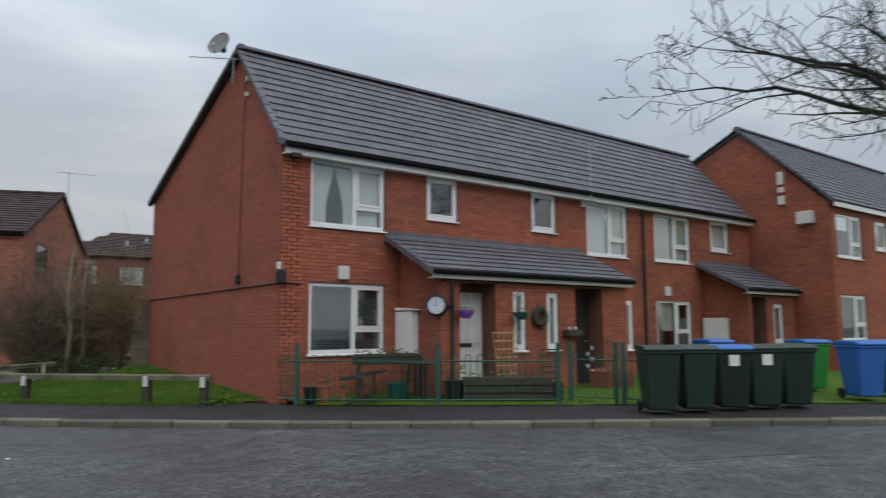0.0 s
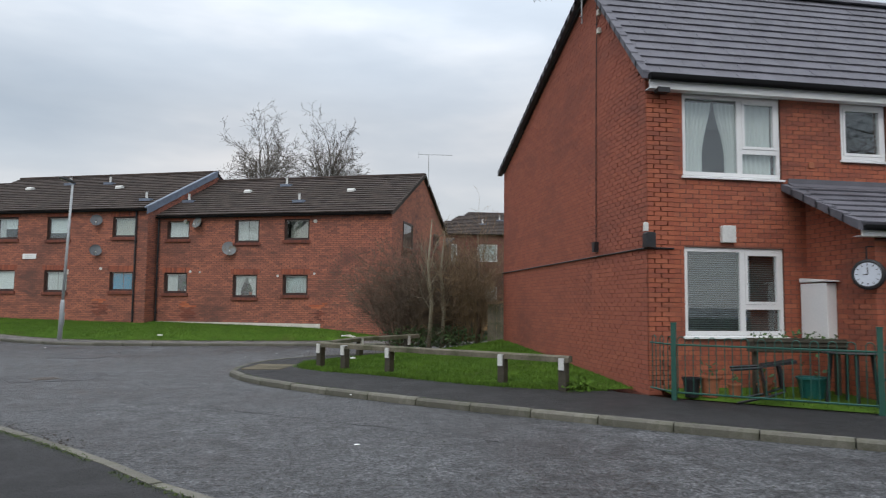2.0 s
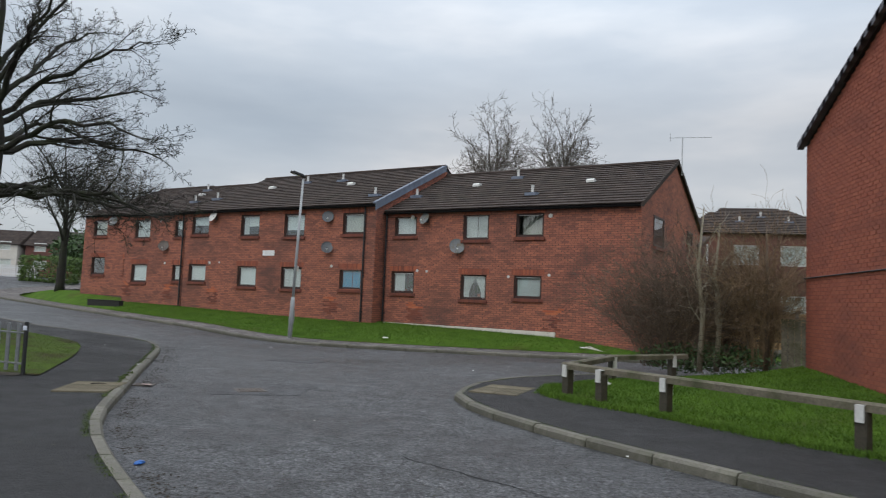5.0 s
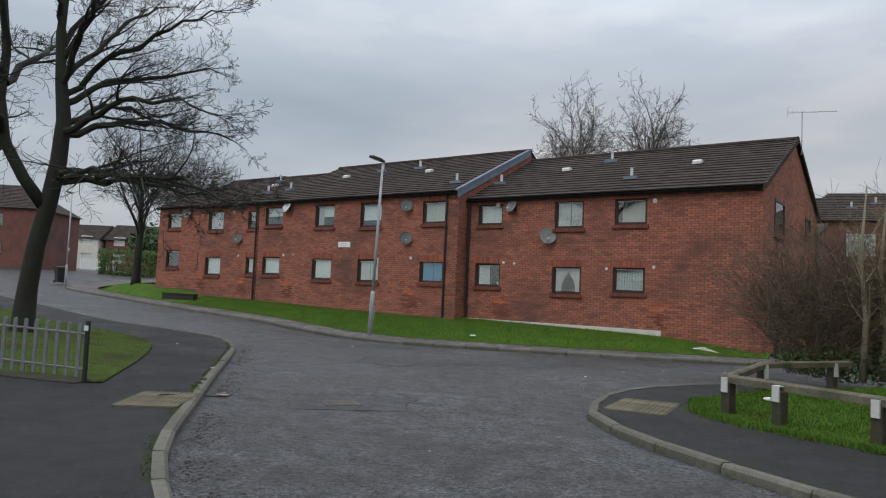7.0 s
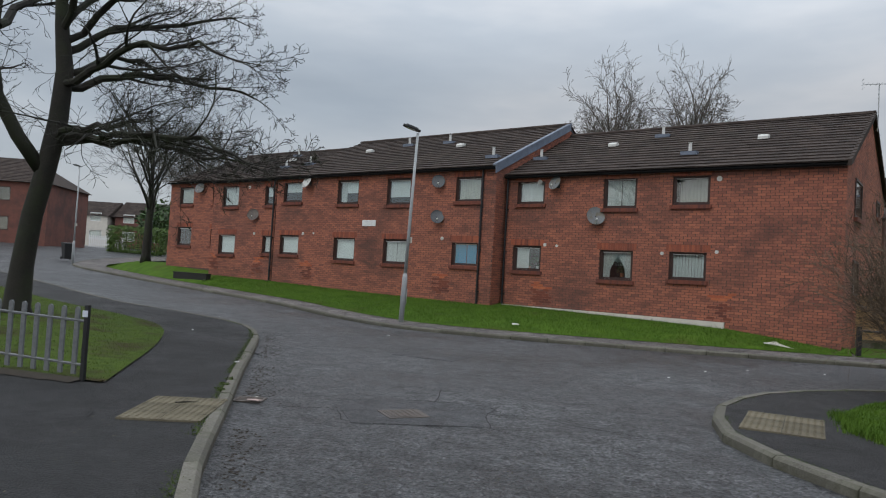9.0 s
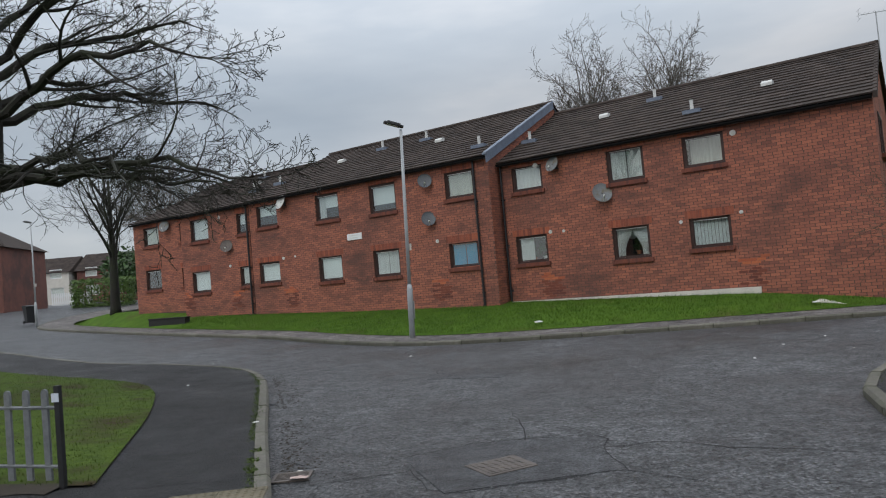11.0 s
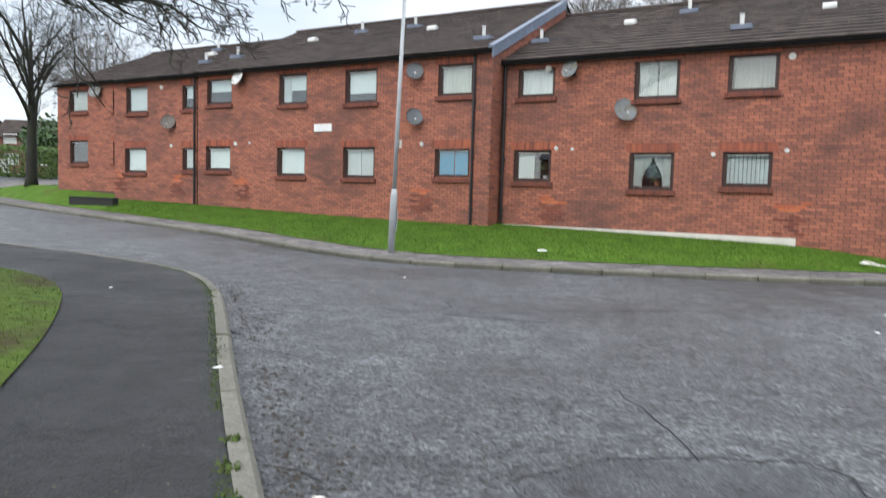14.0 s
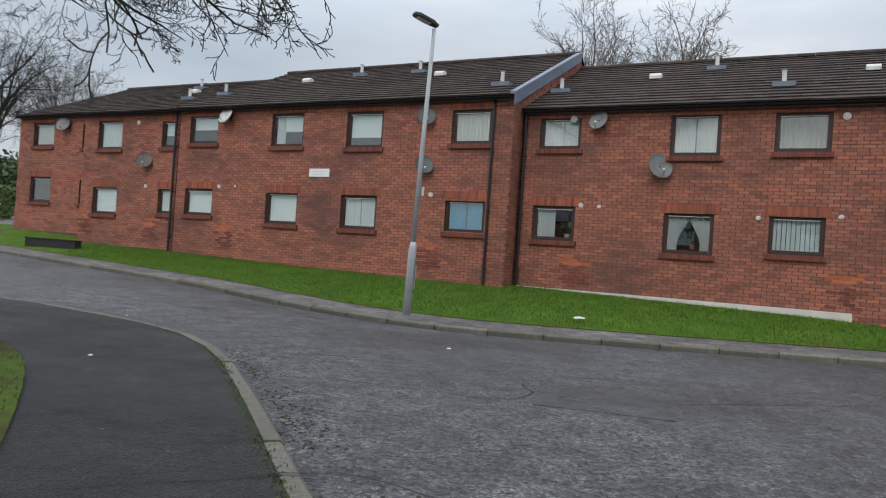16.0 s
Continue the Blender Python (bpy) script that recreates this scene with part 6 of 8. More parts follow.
HIGH_LIMBS = [(4.9, 50, 3.8, 1.6, 0.35, 0.090), (5.1, 12, 3.9, 2.0, 0.40, 0.085), (5.4, 62, 3.0, 3.0, 0.30, 0.080), (5.3, -38, 3.7, 2.2, 0.40, 0.085), (5.9, 20, 2.2, 3.2, 0.20, 0.075), (6.2, 100, 1.8, 3.4, 0.10, 0.07), (6.4, -80, 2.0, 3.2, 0.10, 0.07)]
FAR_LIMBS = [(3.9, 150, 4.2, 1.0, 0.5, 0.10), (4.2, 200, 4.3, 1.2, 0.4, 0.11), (3.8, 250, 4.2, 0.6, 0.4, 0.10), (4.2, 300, 4.3, 0.4, 0.4, 0.10), (5.2, 120, 4.0, 2.1, 0.4, 0.10), (5.4, 225, 3.8, 2.5, 0.3, 0.10), (6.0, 275, 2.4, 3.2, 0.2, 0.09)]
for group, off in ((LOW_LIMBS, 0.30), (HIGH_LIMBS, 0.26), (FAR_LIMBS, -0.45)):
    for z0, azimuth, reach, lift, arch, radius in group:
        part("limb", reaching_limb(rng, Vector((off, off, z0)), azimuth, reach, lift, arch, 0.85 * radius, (5, 4, 3), 0.0040), MAT["bark"], big_tree, "gnarled bare limb with fine twigs")
rng = random.Random(8)
bare_tree(-26.8, 42.0, 1.27, ring_limbs(rng, 5.2, 13, 4.4, 0.075, (0.9, 2.4), 0.40), [(0, 0, -0.1, 0.30), (0, 0, 0.3, 0.24), (0.05, 0, 2.5, 0.18), (0.0, 0.05, 4.2, 0.11), (0.05, 0, 6.6, 0.05)], "bare tree on the lawn at the end of the flats", MAT["bark"], 9, kids=(6, 5, 4), droop=0.30, spread=0.55, thin=0.006)
rng = random.Random(12)
for x, z, top, wide, seed in ((-3.1, 0.5, 6.9, 2.7, 13), (0.8, 0.7, 6.6, 2.6, 14)):
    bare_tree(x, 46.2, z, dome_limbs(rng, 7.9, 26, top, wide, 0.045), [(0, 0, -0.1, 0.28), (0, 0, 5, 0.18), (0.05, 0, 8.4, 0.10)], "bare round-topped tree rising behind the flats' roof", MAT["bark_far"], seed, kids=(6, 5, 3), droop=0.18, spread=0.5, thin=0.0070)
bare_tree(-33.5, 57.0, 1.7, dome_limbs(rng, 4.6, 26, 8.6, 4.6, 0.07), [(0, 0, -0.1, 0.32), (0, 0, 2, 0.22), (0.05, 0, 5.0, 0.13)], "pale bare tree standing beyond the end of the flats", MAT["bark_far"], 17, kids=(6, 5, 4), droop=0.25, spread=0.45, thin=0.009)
# street tree whose limbs hang over the gardens
limbs = [((0, 0, 5.5), (-0.3, 1.0, 0.9), 4.0, 0.12), ((0, 0, 5.8), (0.4, 0.5, 1.0), 5.0, 0.12), ((0, 0, 5.8), (0.2, -0.6, 1.0), 5.0, 0.12)]
street_tree = bare_tree(19.5, 4.5, 0.1, limbs, [(0, 0, -0.1, 0.4), (0, 0, 1.0, 0.3), (0, 0, 6, 0.2)], "bare street tree with long spreading limbs", MAT["bark"], 21, kids=(7, 5, 4), droop=0.08, spread=0.62, thin=0.009)
rng = random.Random(22)
for z0, azimuth, reach, lift, arch, radius in ((5.6, 146, 8.6, 0.9, 0.35, 0.10), (5.7, 153, 7.4, 2.0, 0.3, 0.09), (5.8, 138, 7.0, 2.6, 0.3, 0.09), (5.2, 160, 5.6, 0.2, 0.4, 0.08)):
    part("limb", reaching_limb(rng, Vector((0, 0, z0)), azimuth, reach, lift, arch, radius, (4, 3), 0.008, 9), MAT["bark"], street_tree, "gnarled bare limb with fine twigs")
rng = random.Random(31)
bare_tree(9.5, -9.5, 0.1, ring_limbs(rng, 6.0, 9, 6.0, 0.17, (0.4, 1.5), 0.4), [(0, 0, -0.1, 0.45), (0, 0, 1, 0.33), (0, 0, 6.2, 0.2)], "large bare tree across the street", MAT["bark"], 32, kids=(4, 4, 3), droop=0.2, spread=0.6)
rng = random.Random(35)
bare_tree(-8.0, 3.0, 0.1, ring_limbs(rng, 5.5, 8, 5.0, 0.14, (0.6, 1.7), 0.45), [(0, 0, -0.1, 0.35), (0, 0, 1, 0.27), (0, 0, 5.6, 0.15)], "bare tree across the street", MAT["bark"], 36, kids=(4, 4, 3), droop=0.2, spread=0.55)


def shrub(x, y, z, n, height, spread, label, seed, material="twig", fan=(1.0, 1.0)):
    rng = random.Random(seed)
    t = thing("shrub", pose(x, y, z), label, "shrub")
    for _ in range(n):
        s = Soup()
        a, o = rng.uniform(0, 2 * math.pi), rng.uniform(0, 0.5)
        lean = rng.uniform(0.05, spread)
        d = Vector((math.cos(a) * lean * fan[0], math.sin(a) * lean * fan[1], 1)).normalized()
        grow(s, rng, Vector((math.cos(a) * o * fan[0], math.sin(a) * o * fan[1], 0)), d, height * rng.uniform(0.55, 1.05), rng.uniform(0.007, 0.016), 0, 0.15, 0.6, (7, 5), 5)
        part("stem", s, MAT[material], t)
    return t


shrub(2.85, 22.9, 0.25, 120, 2.6, 0.80, "dense leafless brown shrub beside the timber rail", 41, fan=(1.2, 1.0))
shrub(4.0, 23.2, 0.3, 90, 2.5, 0.6, "dense leafless brown shrub by the lawn", 42, fan=(1.3, 1.0))
shrub(4.75, 22.4, 0.4, 70, 2.7, 0.35, "upright tan shrub without leaves by the fence", 43, "twig_tan")
rng = random.Random(44)
for x, y, h, sd in ((3.35, 21.9, 3.5, 45), (3.75, 22.1, 3.2, 46)):
    bare_tree(x, y, 0.35, ring_limbs(rng, h * 0.6, 6, h * 0.28, 0.022, (1.4, 3.0), 0.35), [(0, 0, -0.1, 0.065), (0.06, 0, h * 0.3, 0.052), (-0.05, 0, h * 0.62, 0.034), (0.05, 0, h, 0.010)], "young pale-barked tree without leaves", MAT["bark_pale"], sd, kids=(4, 3), droop=0.5, spread=0.5)
bare_tree(4.75, 22.0, 0.4, ring_limbs(rng, 2.2, 9, 0.95, 0.02, (1.2, 3.0), 0.25), [(0, 0, -0.1, 0.06), (0.05, 0, 1.3, 0.045), (0.0, 0, 3.1, 0.012)], "young brown tree without leaves", MAT["twig"], 47, kids=(5, 3), droop=0.5, spread=0.45)
h = thing("ivy_ground_cover", pose(3.7, 22.3, 0.3), "low dark green ivy under the shrubs", "plant")
part("leaves", foliage(2200, 0, 0.2, 0.2, 1.7, 0.9, 0.38, 0.09, random.Random(48)), MAT["leaf"], h)

# ---- timber knee rail ----
rail = thing("knee_rail", pose(0, 0, 0), "weathered timber knee rail with white metal straps", "fence")
P_FRONT = [(4.12, 13.0, 0.16), (3.36, 13.88, 0.16), (1.66, 15.95, 0.14), (0.84, 16.72, 0.14), (0.36, 17.35, 0.14)]
P_BACK = [(1.34, 20.3, 0.11), (2.65, 21.2, 0.14)]


def post_at(x, y, z, top, yaw):
    s = Soup()
    s.box(-0.065, -0.065, -0.3, 0.065, 0.065, top)
    p = part("post", s, MAT["timber_dark"], rail, bevel=0.008)
    p.matrix_local = pose(x, y, z, 0, 0, yaw)
    s = Soup()
    s.box(-0.045, -0.09, top - 0.17, 0.045, -0.067, top + 0.065)
    s.box(-0.045, -0.09, top + 0.055, 0.045, 0.09, top + 0.068)
    s.box(-0.045, 0.067, top - 0.12, 0.045, 0.09, top + 0.055)
    st = part("strap", s, MAT["white_dirty"], p, "white metal strap")
    return p


yaw_f = math.degrees(math.atan2(17.35 - 13.0, 0.36 - 4.12))
for x, y, z in P_FRONT:
    post_at(x, y, z, 0.40, yaw_f)
for x, y, z in P_BACK:
    post_at(x, y, z, 0.40, 38)


def beam(a, b, over=0.25):
    a, b = Vector(a), Vector(b)
    d = (b - a).normalized()
    a, b = a - d * over, b + d * over
    s = Soup()
    L = (b - a).length
    s.prism([(-0.06, -0.05), (0.06, -0.05), (0.06, 0.03), (0.03, 0.055), (-0.03, 0.055), (-0.06, 0.03)], "x", 0, L)
    o = part("beam", s, MAT["timber"], rail)
    o.matrix_local = Matrix.Translation(a) @ d.to_track_quat("X", "Z").to_matrix().to_4x4()


beam((4.12, 13.0, 0.61), (1.66, 15.95, 0.59), 0.12)
beam((1.66, 15.95, 0.59), (0.36, 17.35, 0.59), 0.10)
beam((0.36, 17.4, 0.59), (1.34, 20.3, 0.56), 0.08)
beam((1.34, 20.3, 0.56), (2.85, 21.3, 0.59), 0.15)

# ---- street furniture ----
def lamp_post(x, y, z, height, label, yaw, lean=0.0):
    l = thing("street_lamp", pose(x, y, z, 0, lean, 0) @ pose(0, 0, 0, 0, 0, yaw), label, "street lamp")
    part("base_column", Soup().tube([(0, 0, -0.2), (0, 0, 1.25), (0, 0, 1.38)], [0.074, 0.074, 0.050], 12), MAT["grey_paint"], l, smooth=True)
    part("column", Soup().tube([(0, 0, 1.36), (0.01, 0.0, height * 0.6), (0.0, 0, height - 0.05)], [0.048, 0.044, 0.036], 10), MAT["grey_paint"], l, smooth=True)
    s = Soup()
    s.prism([(-0.06, -0.06), (0.06, -0.06), (0.11, 0.12), (0.11, 0.36), (0.07, 0.46), (-0.07, 0.46), (-0.11, 0.36), (-0.11, 0.12)], "z", height, height + 0.06)
    s.prism([(-0.05, 0.02), (0.05, 0.02), (0.06, 0.38), (-0.06, 0.38)], "z", height + 0.06, height + 0.095)
    tilt = Matrix.Translation((0, 0, height)) @ Matrix.Rotation(radians(14), 4, "X") @ Matrix.Translation((0, 0, -height))
    s.v = [tuple(tilt @ Vector(v)) for v in s.v]
    h = part("lamp_head", s, MAT["bin_black"], l, "dark lamp head", bevel=0.012)
    s = Soup()
    s.box(-0.07, 0.10, height - 0.010, 0.07, 0.38, height - 0.001)
    s.v = [tuple(tilt @ Vector(v)) for v in s.v]
    part("lens", s, MAT["white_dirty"], h)
    s = Soup()
    s.box(-0.05, -0.09, 0.5, 0.05, -0.08, 0.95)
    part("access_door", s, MAT["grey_paint"], l)
    s = Soup()
    s.box(-0.06, -0.092, 2.25, 0.06, -0.055, 2.42)
    part("number_plate", s, MAT["render_pale"], l)
    return l


lamp_post(-8.36, 28.42, 0.10, 5.42, "grey steel street lamp at the edge of the lawn", 120, 1.7)
lamp_post(-34.0, 45.0, 0.85, 5.8, "tall grey street lamp farther up the road", 90)


def wheelie_bin(x, y, z, yaw, body, lid, label, sticker=False):
    b = thing("wheelie_bin", pose(x, y, z, 0, 0, yaw), label, "wheelie bin", "wheelie bins at the kerb")
    s = Soup()
    lo, hi = [(-0.22, -0.24), (0.22, -0.24), (0.22, 0.22), (-0.22, 0.22)], [(-0.285, -0.33), (0.285, -0.33), (0.285, 0.34), (-0.285, 0.34)]
    n = len(s.v)
    for k, (q, h) in enumerate(((lo, 0.06), (hi, 0.98))):
        s.v.extend([(p[0], p[1], h) for p in q])
    s.f.extend([(n + 3, n + 2, n + 1, n), (n + 4, n + 5, n + 6, n + 7)] + [(n + i, n + (i + 1) % 4, n + 4 + (i + 1) % 4, n + 4 + i) for i in range(4)])
    part("body", s, MAT[body], b, bevel=0.03)
    s = Soup()
    s.box(-0.30, -0.35, 0.95, 0.30, 0.33, 0.995)
    part("rim", s, MAT[body], b, bevel=0.012)
    s = Soup()
    s.prism([(-0.37, 0.998), (0.37, 0.998), (0.36, 1.05), (0.2, 1.085), (-0.25, 1.075), (-0.37, 1.03)], "x", -0.305, 0.305)
    part("lid", s, MAT[lid], b, bevel=0.015)
    part("handle", Soup().tube([(-0.24, 0.36, 1.0), (-0.24, 0.42, 1.02), (0.24, 0.42, 1.02), (0.24, 0.36, 1.0)], 0.016, 6), MAT[body], b)
    for k in (-1, 1):
        w = Soup().lathe([(0.02, -0.025), (0.10, -0.025), (0.10, 0.025), (0.02, 0.025)], Matrix.Translation((k * 0.26, 0.25, 0.10)) @ Matrix.Rotation(radians(90), 4, "Y"), 14)
        part("wheel", w, MAT["black"], b)
    part("axle", Soup().tube([(-0.26, 0.25, 0.10), (0.26, 0.25, 0.10)], 0.015, 6), MAT["black"], b)
    if sticker:
        s = Soup()
        s.box(-0.09, -0.335, 0.74, 0.07, -0.322, 0.92)
        part("sticker", s, MAT["litter"], b)
    return b


BINS = [(9.50, 7.10, "bin_green", "bin_green", "dark green wheelie bin on the footway", False), (10.12, 6.86, "bin_green", "bin_green", "dark green wheelie bin on the footway", False), (10.78, 6.62, "bin_green", "bin_blue", "dark green wheelie bin with a blue lid and white sticker", True), (11.40, 6.40, "bin_green", "bin_green", "dark green wheelie bin with a white sticker", True), (12.02, 6.18, "bin_green", "bin_green", "green wheelie bin at the end of the row", False)]
for x, y, body, lid, label, st in BINS:
    wheelie_bin(x, y, KERB + 0.015, -36 + random.uniform(-5, 5), body, lid, label, st)
wheelie_bin(15.0, 7.3, KERB + 0.05, -30, "bin_bright", "bin_blue", "bright green wheelie bin with a blue lid")
wheelie_bin(14.0, 8.9, KERB + 0.05, -25, "bin_blue", "bin_blue", "blue wheelie bin with a blue lid")
wheelie_bin(14.0, 5.85, KERB + 0.05, -30, "bin_blue", "bin_blue", "blue wheelie bin standing on the grass")
wheelie_bin(15.1, 5.9, KERB + 0.05, -35, "bin_green", "bin_blue", "green wheelie bin with a blue lid")
wheelie_bin(-36.2, 47.0, 1.05, 60, "bin_black", "bin_black", "black wheelie bin beside the far lamp post")


def bow_railing(name, posts, z, label, top=0.92, first=0):
    """Green bow-topped railing between posts."""
    f = thing(name, pose(0, 0, z), label, "fence")
    s = Soup()
    s.box(-0.035, -0.035, -0.2, 0.035, 0.035, 1.10)
    s.prism([(-0.04, -0.04), (0.04, -0.04), (0.04, 0.04), (-0.04, 0.04)], "z", 1.10, 1.12)
    me = s.mesh("post")
    me.materials.append(MAT["green_paint"])
    bow = Soup()
    pts = [(-0.05, 0, 0.10), (-0.05, 0, top - 0.06)] + [(-0.05 * math.cos(a), 0, top - 0.06 + 0.055 * math.sin(a)) for a in np.linspace(0.3, math.pi - 0.3, 6)] + [(0.05, 0, top - 0.06), (0.05, 0, 0.10)]
    bow.tube(pts, 0.0075, 5)
    bme = bow.mesh("bow_bar")
    bme.materials.append(MAT["green_paint"])
    for p in posts[first:]:
        o = part("post", me, None, f)
        o.matrix_local = pose(p[0], p[1], 0, 0, 0, -38)
    for a, b in zip(posts, posts[1:]):
        d = Vector((b[0] - a[0], b[1] - a[1], 0))
        if d.length > 3.2:
            continue
        yaw = math.degrees(math.atan2(d.y, d.x))
        n = max(2, int(d.length / 0.2))
        for i in range(n):
            q = (i + 0.5) / n
            o = part("bow_bar", bme, None, f)
            o.matrix_local = pose(a[0] + d.x * q, a[1] + d.y * q, 0, 0, 0, yaw)
        for h in (0.12, top - 0.12):
            part("rail", Soup().tube([(a[0], a[1], h), (b[0], b[1], h)], 0.014, 6), MAT["green_paint"], f)
    return f


bow_railing("railing", [(5.32, 12.45), (5.36, 11.80), (7.30, 10.15), (9.02, 8.86)], KERB, "dark green bow-topped steel garden railing", first=1)
bow_railing("railing", [(10.0, 8.20), (11.5, 7.12)], KERB, "dark green bow-topped steel garden railing")
bow_railing("garden_gate", [(9.98, 8.35), (9.65, 9.15)], KERB, "dark green bow-topped gate standing open")


def pale_fence(a, b, z, label, n):
    """Grey steel pales with rounded tops on two rails."""
    f = thing("pale_fence", pose(0, 0, 0), label, "fence")
    s = Soup()
    s.prism([(-0.028, 0.05), (0.028, 0.05), (0.028, 0.76), (0.020, 0.785), (0.0, 0.795), (-0.020, 0.785), (-0.028, 0.76)], "y", -0.012, 0.012)
    me = s.mesh("pale")
    me.materials.append(MAT["pale_steel"])
    d = Vector((b[0] - a[0], b[1] - a[1], 0))
    yaw = math.degrees(math.atan2(d.y, d.x))
    for i in range(n):
        q = (i + 0.7) / n
        x, y = a[0] + d.x * q, a[1] + d.y * q
        o = part("pale", me, None, f)
        o.matrix_local = pose(x, y, base_height(x, y) + z, 0, 0, yaw)
    for h in (0.16, 0.64):
        part("rail", Soup().tube([(a[0], a[1], base_height(*a) + z + h), (b[0], b[1], base_height(*b) + z + h)], 0.017, 6), MAT["pale_steel"], f)
    s = Soup()
    s.box(-0.022, -0.022, -0.2, 0.022, 0.022, 0.82)
    o = part("post", s, MAT["bin_black"], f, "dark end post")
    o.matrix_local = pose(a[0], a[1], base_height(*a) + z)
    s = Soup()
    s.box(-0.035, -0.034, 0.69, 0.03, -0.027, 0.76)
    o = part("tape", s, MAT["clock_face"], f, "scrap of pale blue tape")
    o.matrix_local = pose(a[0], a[1], base_height(*a) + z)
    return f


pale_fence((-8.16, 15.9), (-13.6, 15.98), KERB + 0.01, "grey steel pale railing round the grass plot", 30)

# ---- front garden things ----
def place(name, x, y, z, label, category, yaw=0.0, group=""):
    return thing(name, pose(x, y, z, 0, 0, yaw), label, category, group)


t = place("garden_table", 7.55, 10.95, 0.16, "black plastic garden table", "table", 20)
part("tabletop", Soup().lathe([(0, 0.70), (0.50, 0.70), (0.52, 0.685), (0.50, 0.67), (0, 0.67)], Matrix.Diagonal((0.78, 0.72, 1, 1)), 24), MAT["black"], t)
for k in range(4):
    a = math.pi / 4 + k * math.pi / 2
    part("leg", Soup().tube([(0.27 * math.cos(a), 0.25 * math.sin(a), 0.67), (0.34 * math.cos(a), 0.31 * math.sin(a), 0.0)], [0.032, 0.022], 6), MAT["black"], t)
c = thing("garden_chair", pose(6.45, 11.35, 0.42, 80, 0, 60), "black plastic garden chair lying tipped over", "chair")
s = Soup()
s.box(-0.24, -0.22, 0.0, 0.24, 0.22, 0.03)
part("seat", s, MAT["black"], c, bevel=0.01)
s = Soup()
for k in range(5):
    s.box(-0.22 + k * 0.095, 0.20, 0.03, -0.16 + k * 0.095, 0.235, 0.42)
s.box(-0.24, 0.20, 0.40, 0.24, 0.24, 0.47)
part("backrest", s, MAT["black"], c)
for x in (-0.21, 0.21):
    for y in (-0.2, 0.2):
        part("leg", Soup().tube([(x, y, 0.0), (x * 1.15, y * 1.15, -0.38)], 0.02, 6), MAT["black"], c)
    part("armrest", Soup().tube([(x * 1.1, 0.2, 0.25), (x * 1.15, -0.15, 0.24), (x * 1.15, -0.2, 0.0)], 0.02, 6), MAT["black"], c)


def pot(x, y, z, r, h, mat, label, leaves=0, seed=0, leaf="leaf", lr=1.2):
    p = place("plant_pot", x, y, z, label, "plant pot")
    part("pot", Soup().lathe([(0, 0), (r * 0.72, 0), (r, h), (r * 1.08, h), (r * 1.08, h - 0.03), (r * 0.9, h - 0.03), (0, h - 0.03)], None, 16), MAT[mat], p)
    if leaves:
        part("leaves", foliage(leaves, 0, 0, h + r * 0.6, r * lr, r * lr, r * 0.9, 0.08, random.Random(seed)), MAT[leaf], p)
    return p


pot(5.95, 11.85, 0.15, 0.15, 0.30, "terracotta", "terracotta pot with a straggly plant", 26, 1)
pot(5.66, 11.85, 0.15, 0.13, 0.28, "black", "square black plant pot in the garden", 0)
pot(6.25, 11.7, 0.15, 0.10, 0.2, "terracotta", "small terracotta pot in the garden", 12, 2)
pot(6.75, 11.75, 0.15, 0.11, 0.2, "terracotta", "small terracotta pot in the garden", 12, 3)
pot(7.35, 11.5, 0.16, 0.21, 0.30, "teal", "teal plant trough under the table", 10, 4)
pot(8.05, 10.62, 0.15, 0.21, 0.36, "black", "black plant pot by the downpipe", 22, 5)
pot(8.32, 10.75, 0.15, 0.14, 0.30, "black", "black plant pot by the downpipe", 22, 6)


def trough(x, y, z, yaw, l, w, h, mat, label, leaves, seed, legs=0.0):
    p = place("planter", x, y, z, label, "planter", yaw)
    s = Soup()
    s.prism([(-w / 2, legs), (w / 2, legs), (w / 2 + 0.03, legs + h), (w / 2 - 0.01, legs + h), (w / 2 - 0.03, legs + h - 0.05), (-w / 2 + 0.03, legs + h - 0.05), (-w / 2 + 0.01, legs + h), (-w / 2 - 0.03, legs + h)], "x", -l / 2, l / 2)
    part("box", s, MAT[mat], p)
    for i in range(3):
        s = Soup()
        s.box(-l / 2 - 0.01, -w / 2 - 0.045, legs + h * i / 3 + 0.02, l / 2 + 0.01, -w / 2 - 0.022, legs + h * (i + 1) / 3 - 0.02)
        part("board", s, MAT[mat], p)
    if legs:
        for k in (-1, 1):
            s = Soup()
            s.box(k * l * 0.45 - 0.03, -0.04, 0, k * l * 0.45 + 0.03, 0.04, legs)
            part("leg", s, MAT["timber_dark"], p)
    if leaves:
        part("leaves", foliage(leaves, 0, 0, legs + h + 0.03, l / 2, w / 2, 0.08, 0.07, random.Random(seed)), MAT["leaf"], p)
    return p


trough(7.25, 11.7, 0.18, -10, 1.35, 0.25, 0.20, "timber_dark", "mossy raised wooden planter on legs", 90, 11, 0.62)
trough(8.85, 10.05, 0.14, -36, 1.65, 0.40, 0.42, "timber_dark", "long dark timber planter", 60, 12)
trough(12.5, 10.55, 0.15, 0, 0.85, 0.5, 0.42, "brick_dark", "brown square planter by the dark door", 40, 13)
trough(9.55, 9.55, 0.14, -36, 0.35, 0.35, 0.34, "black", "black square planter in the garden", 0, 14)


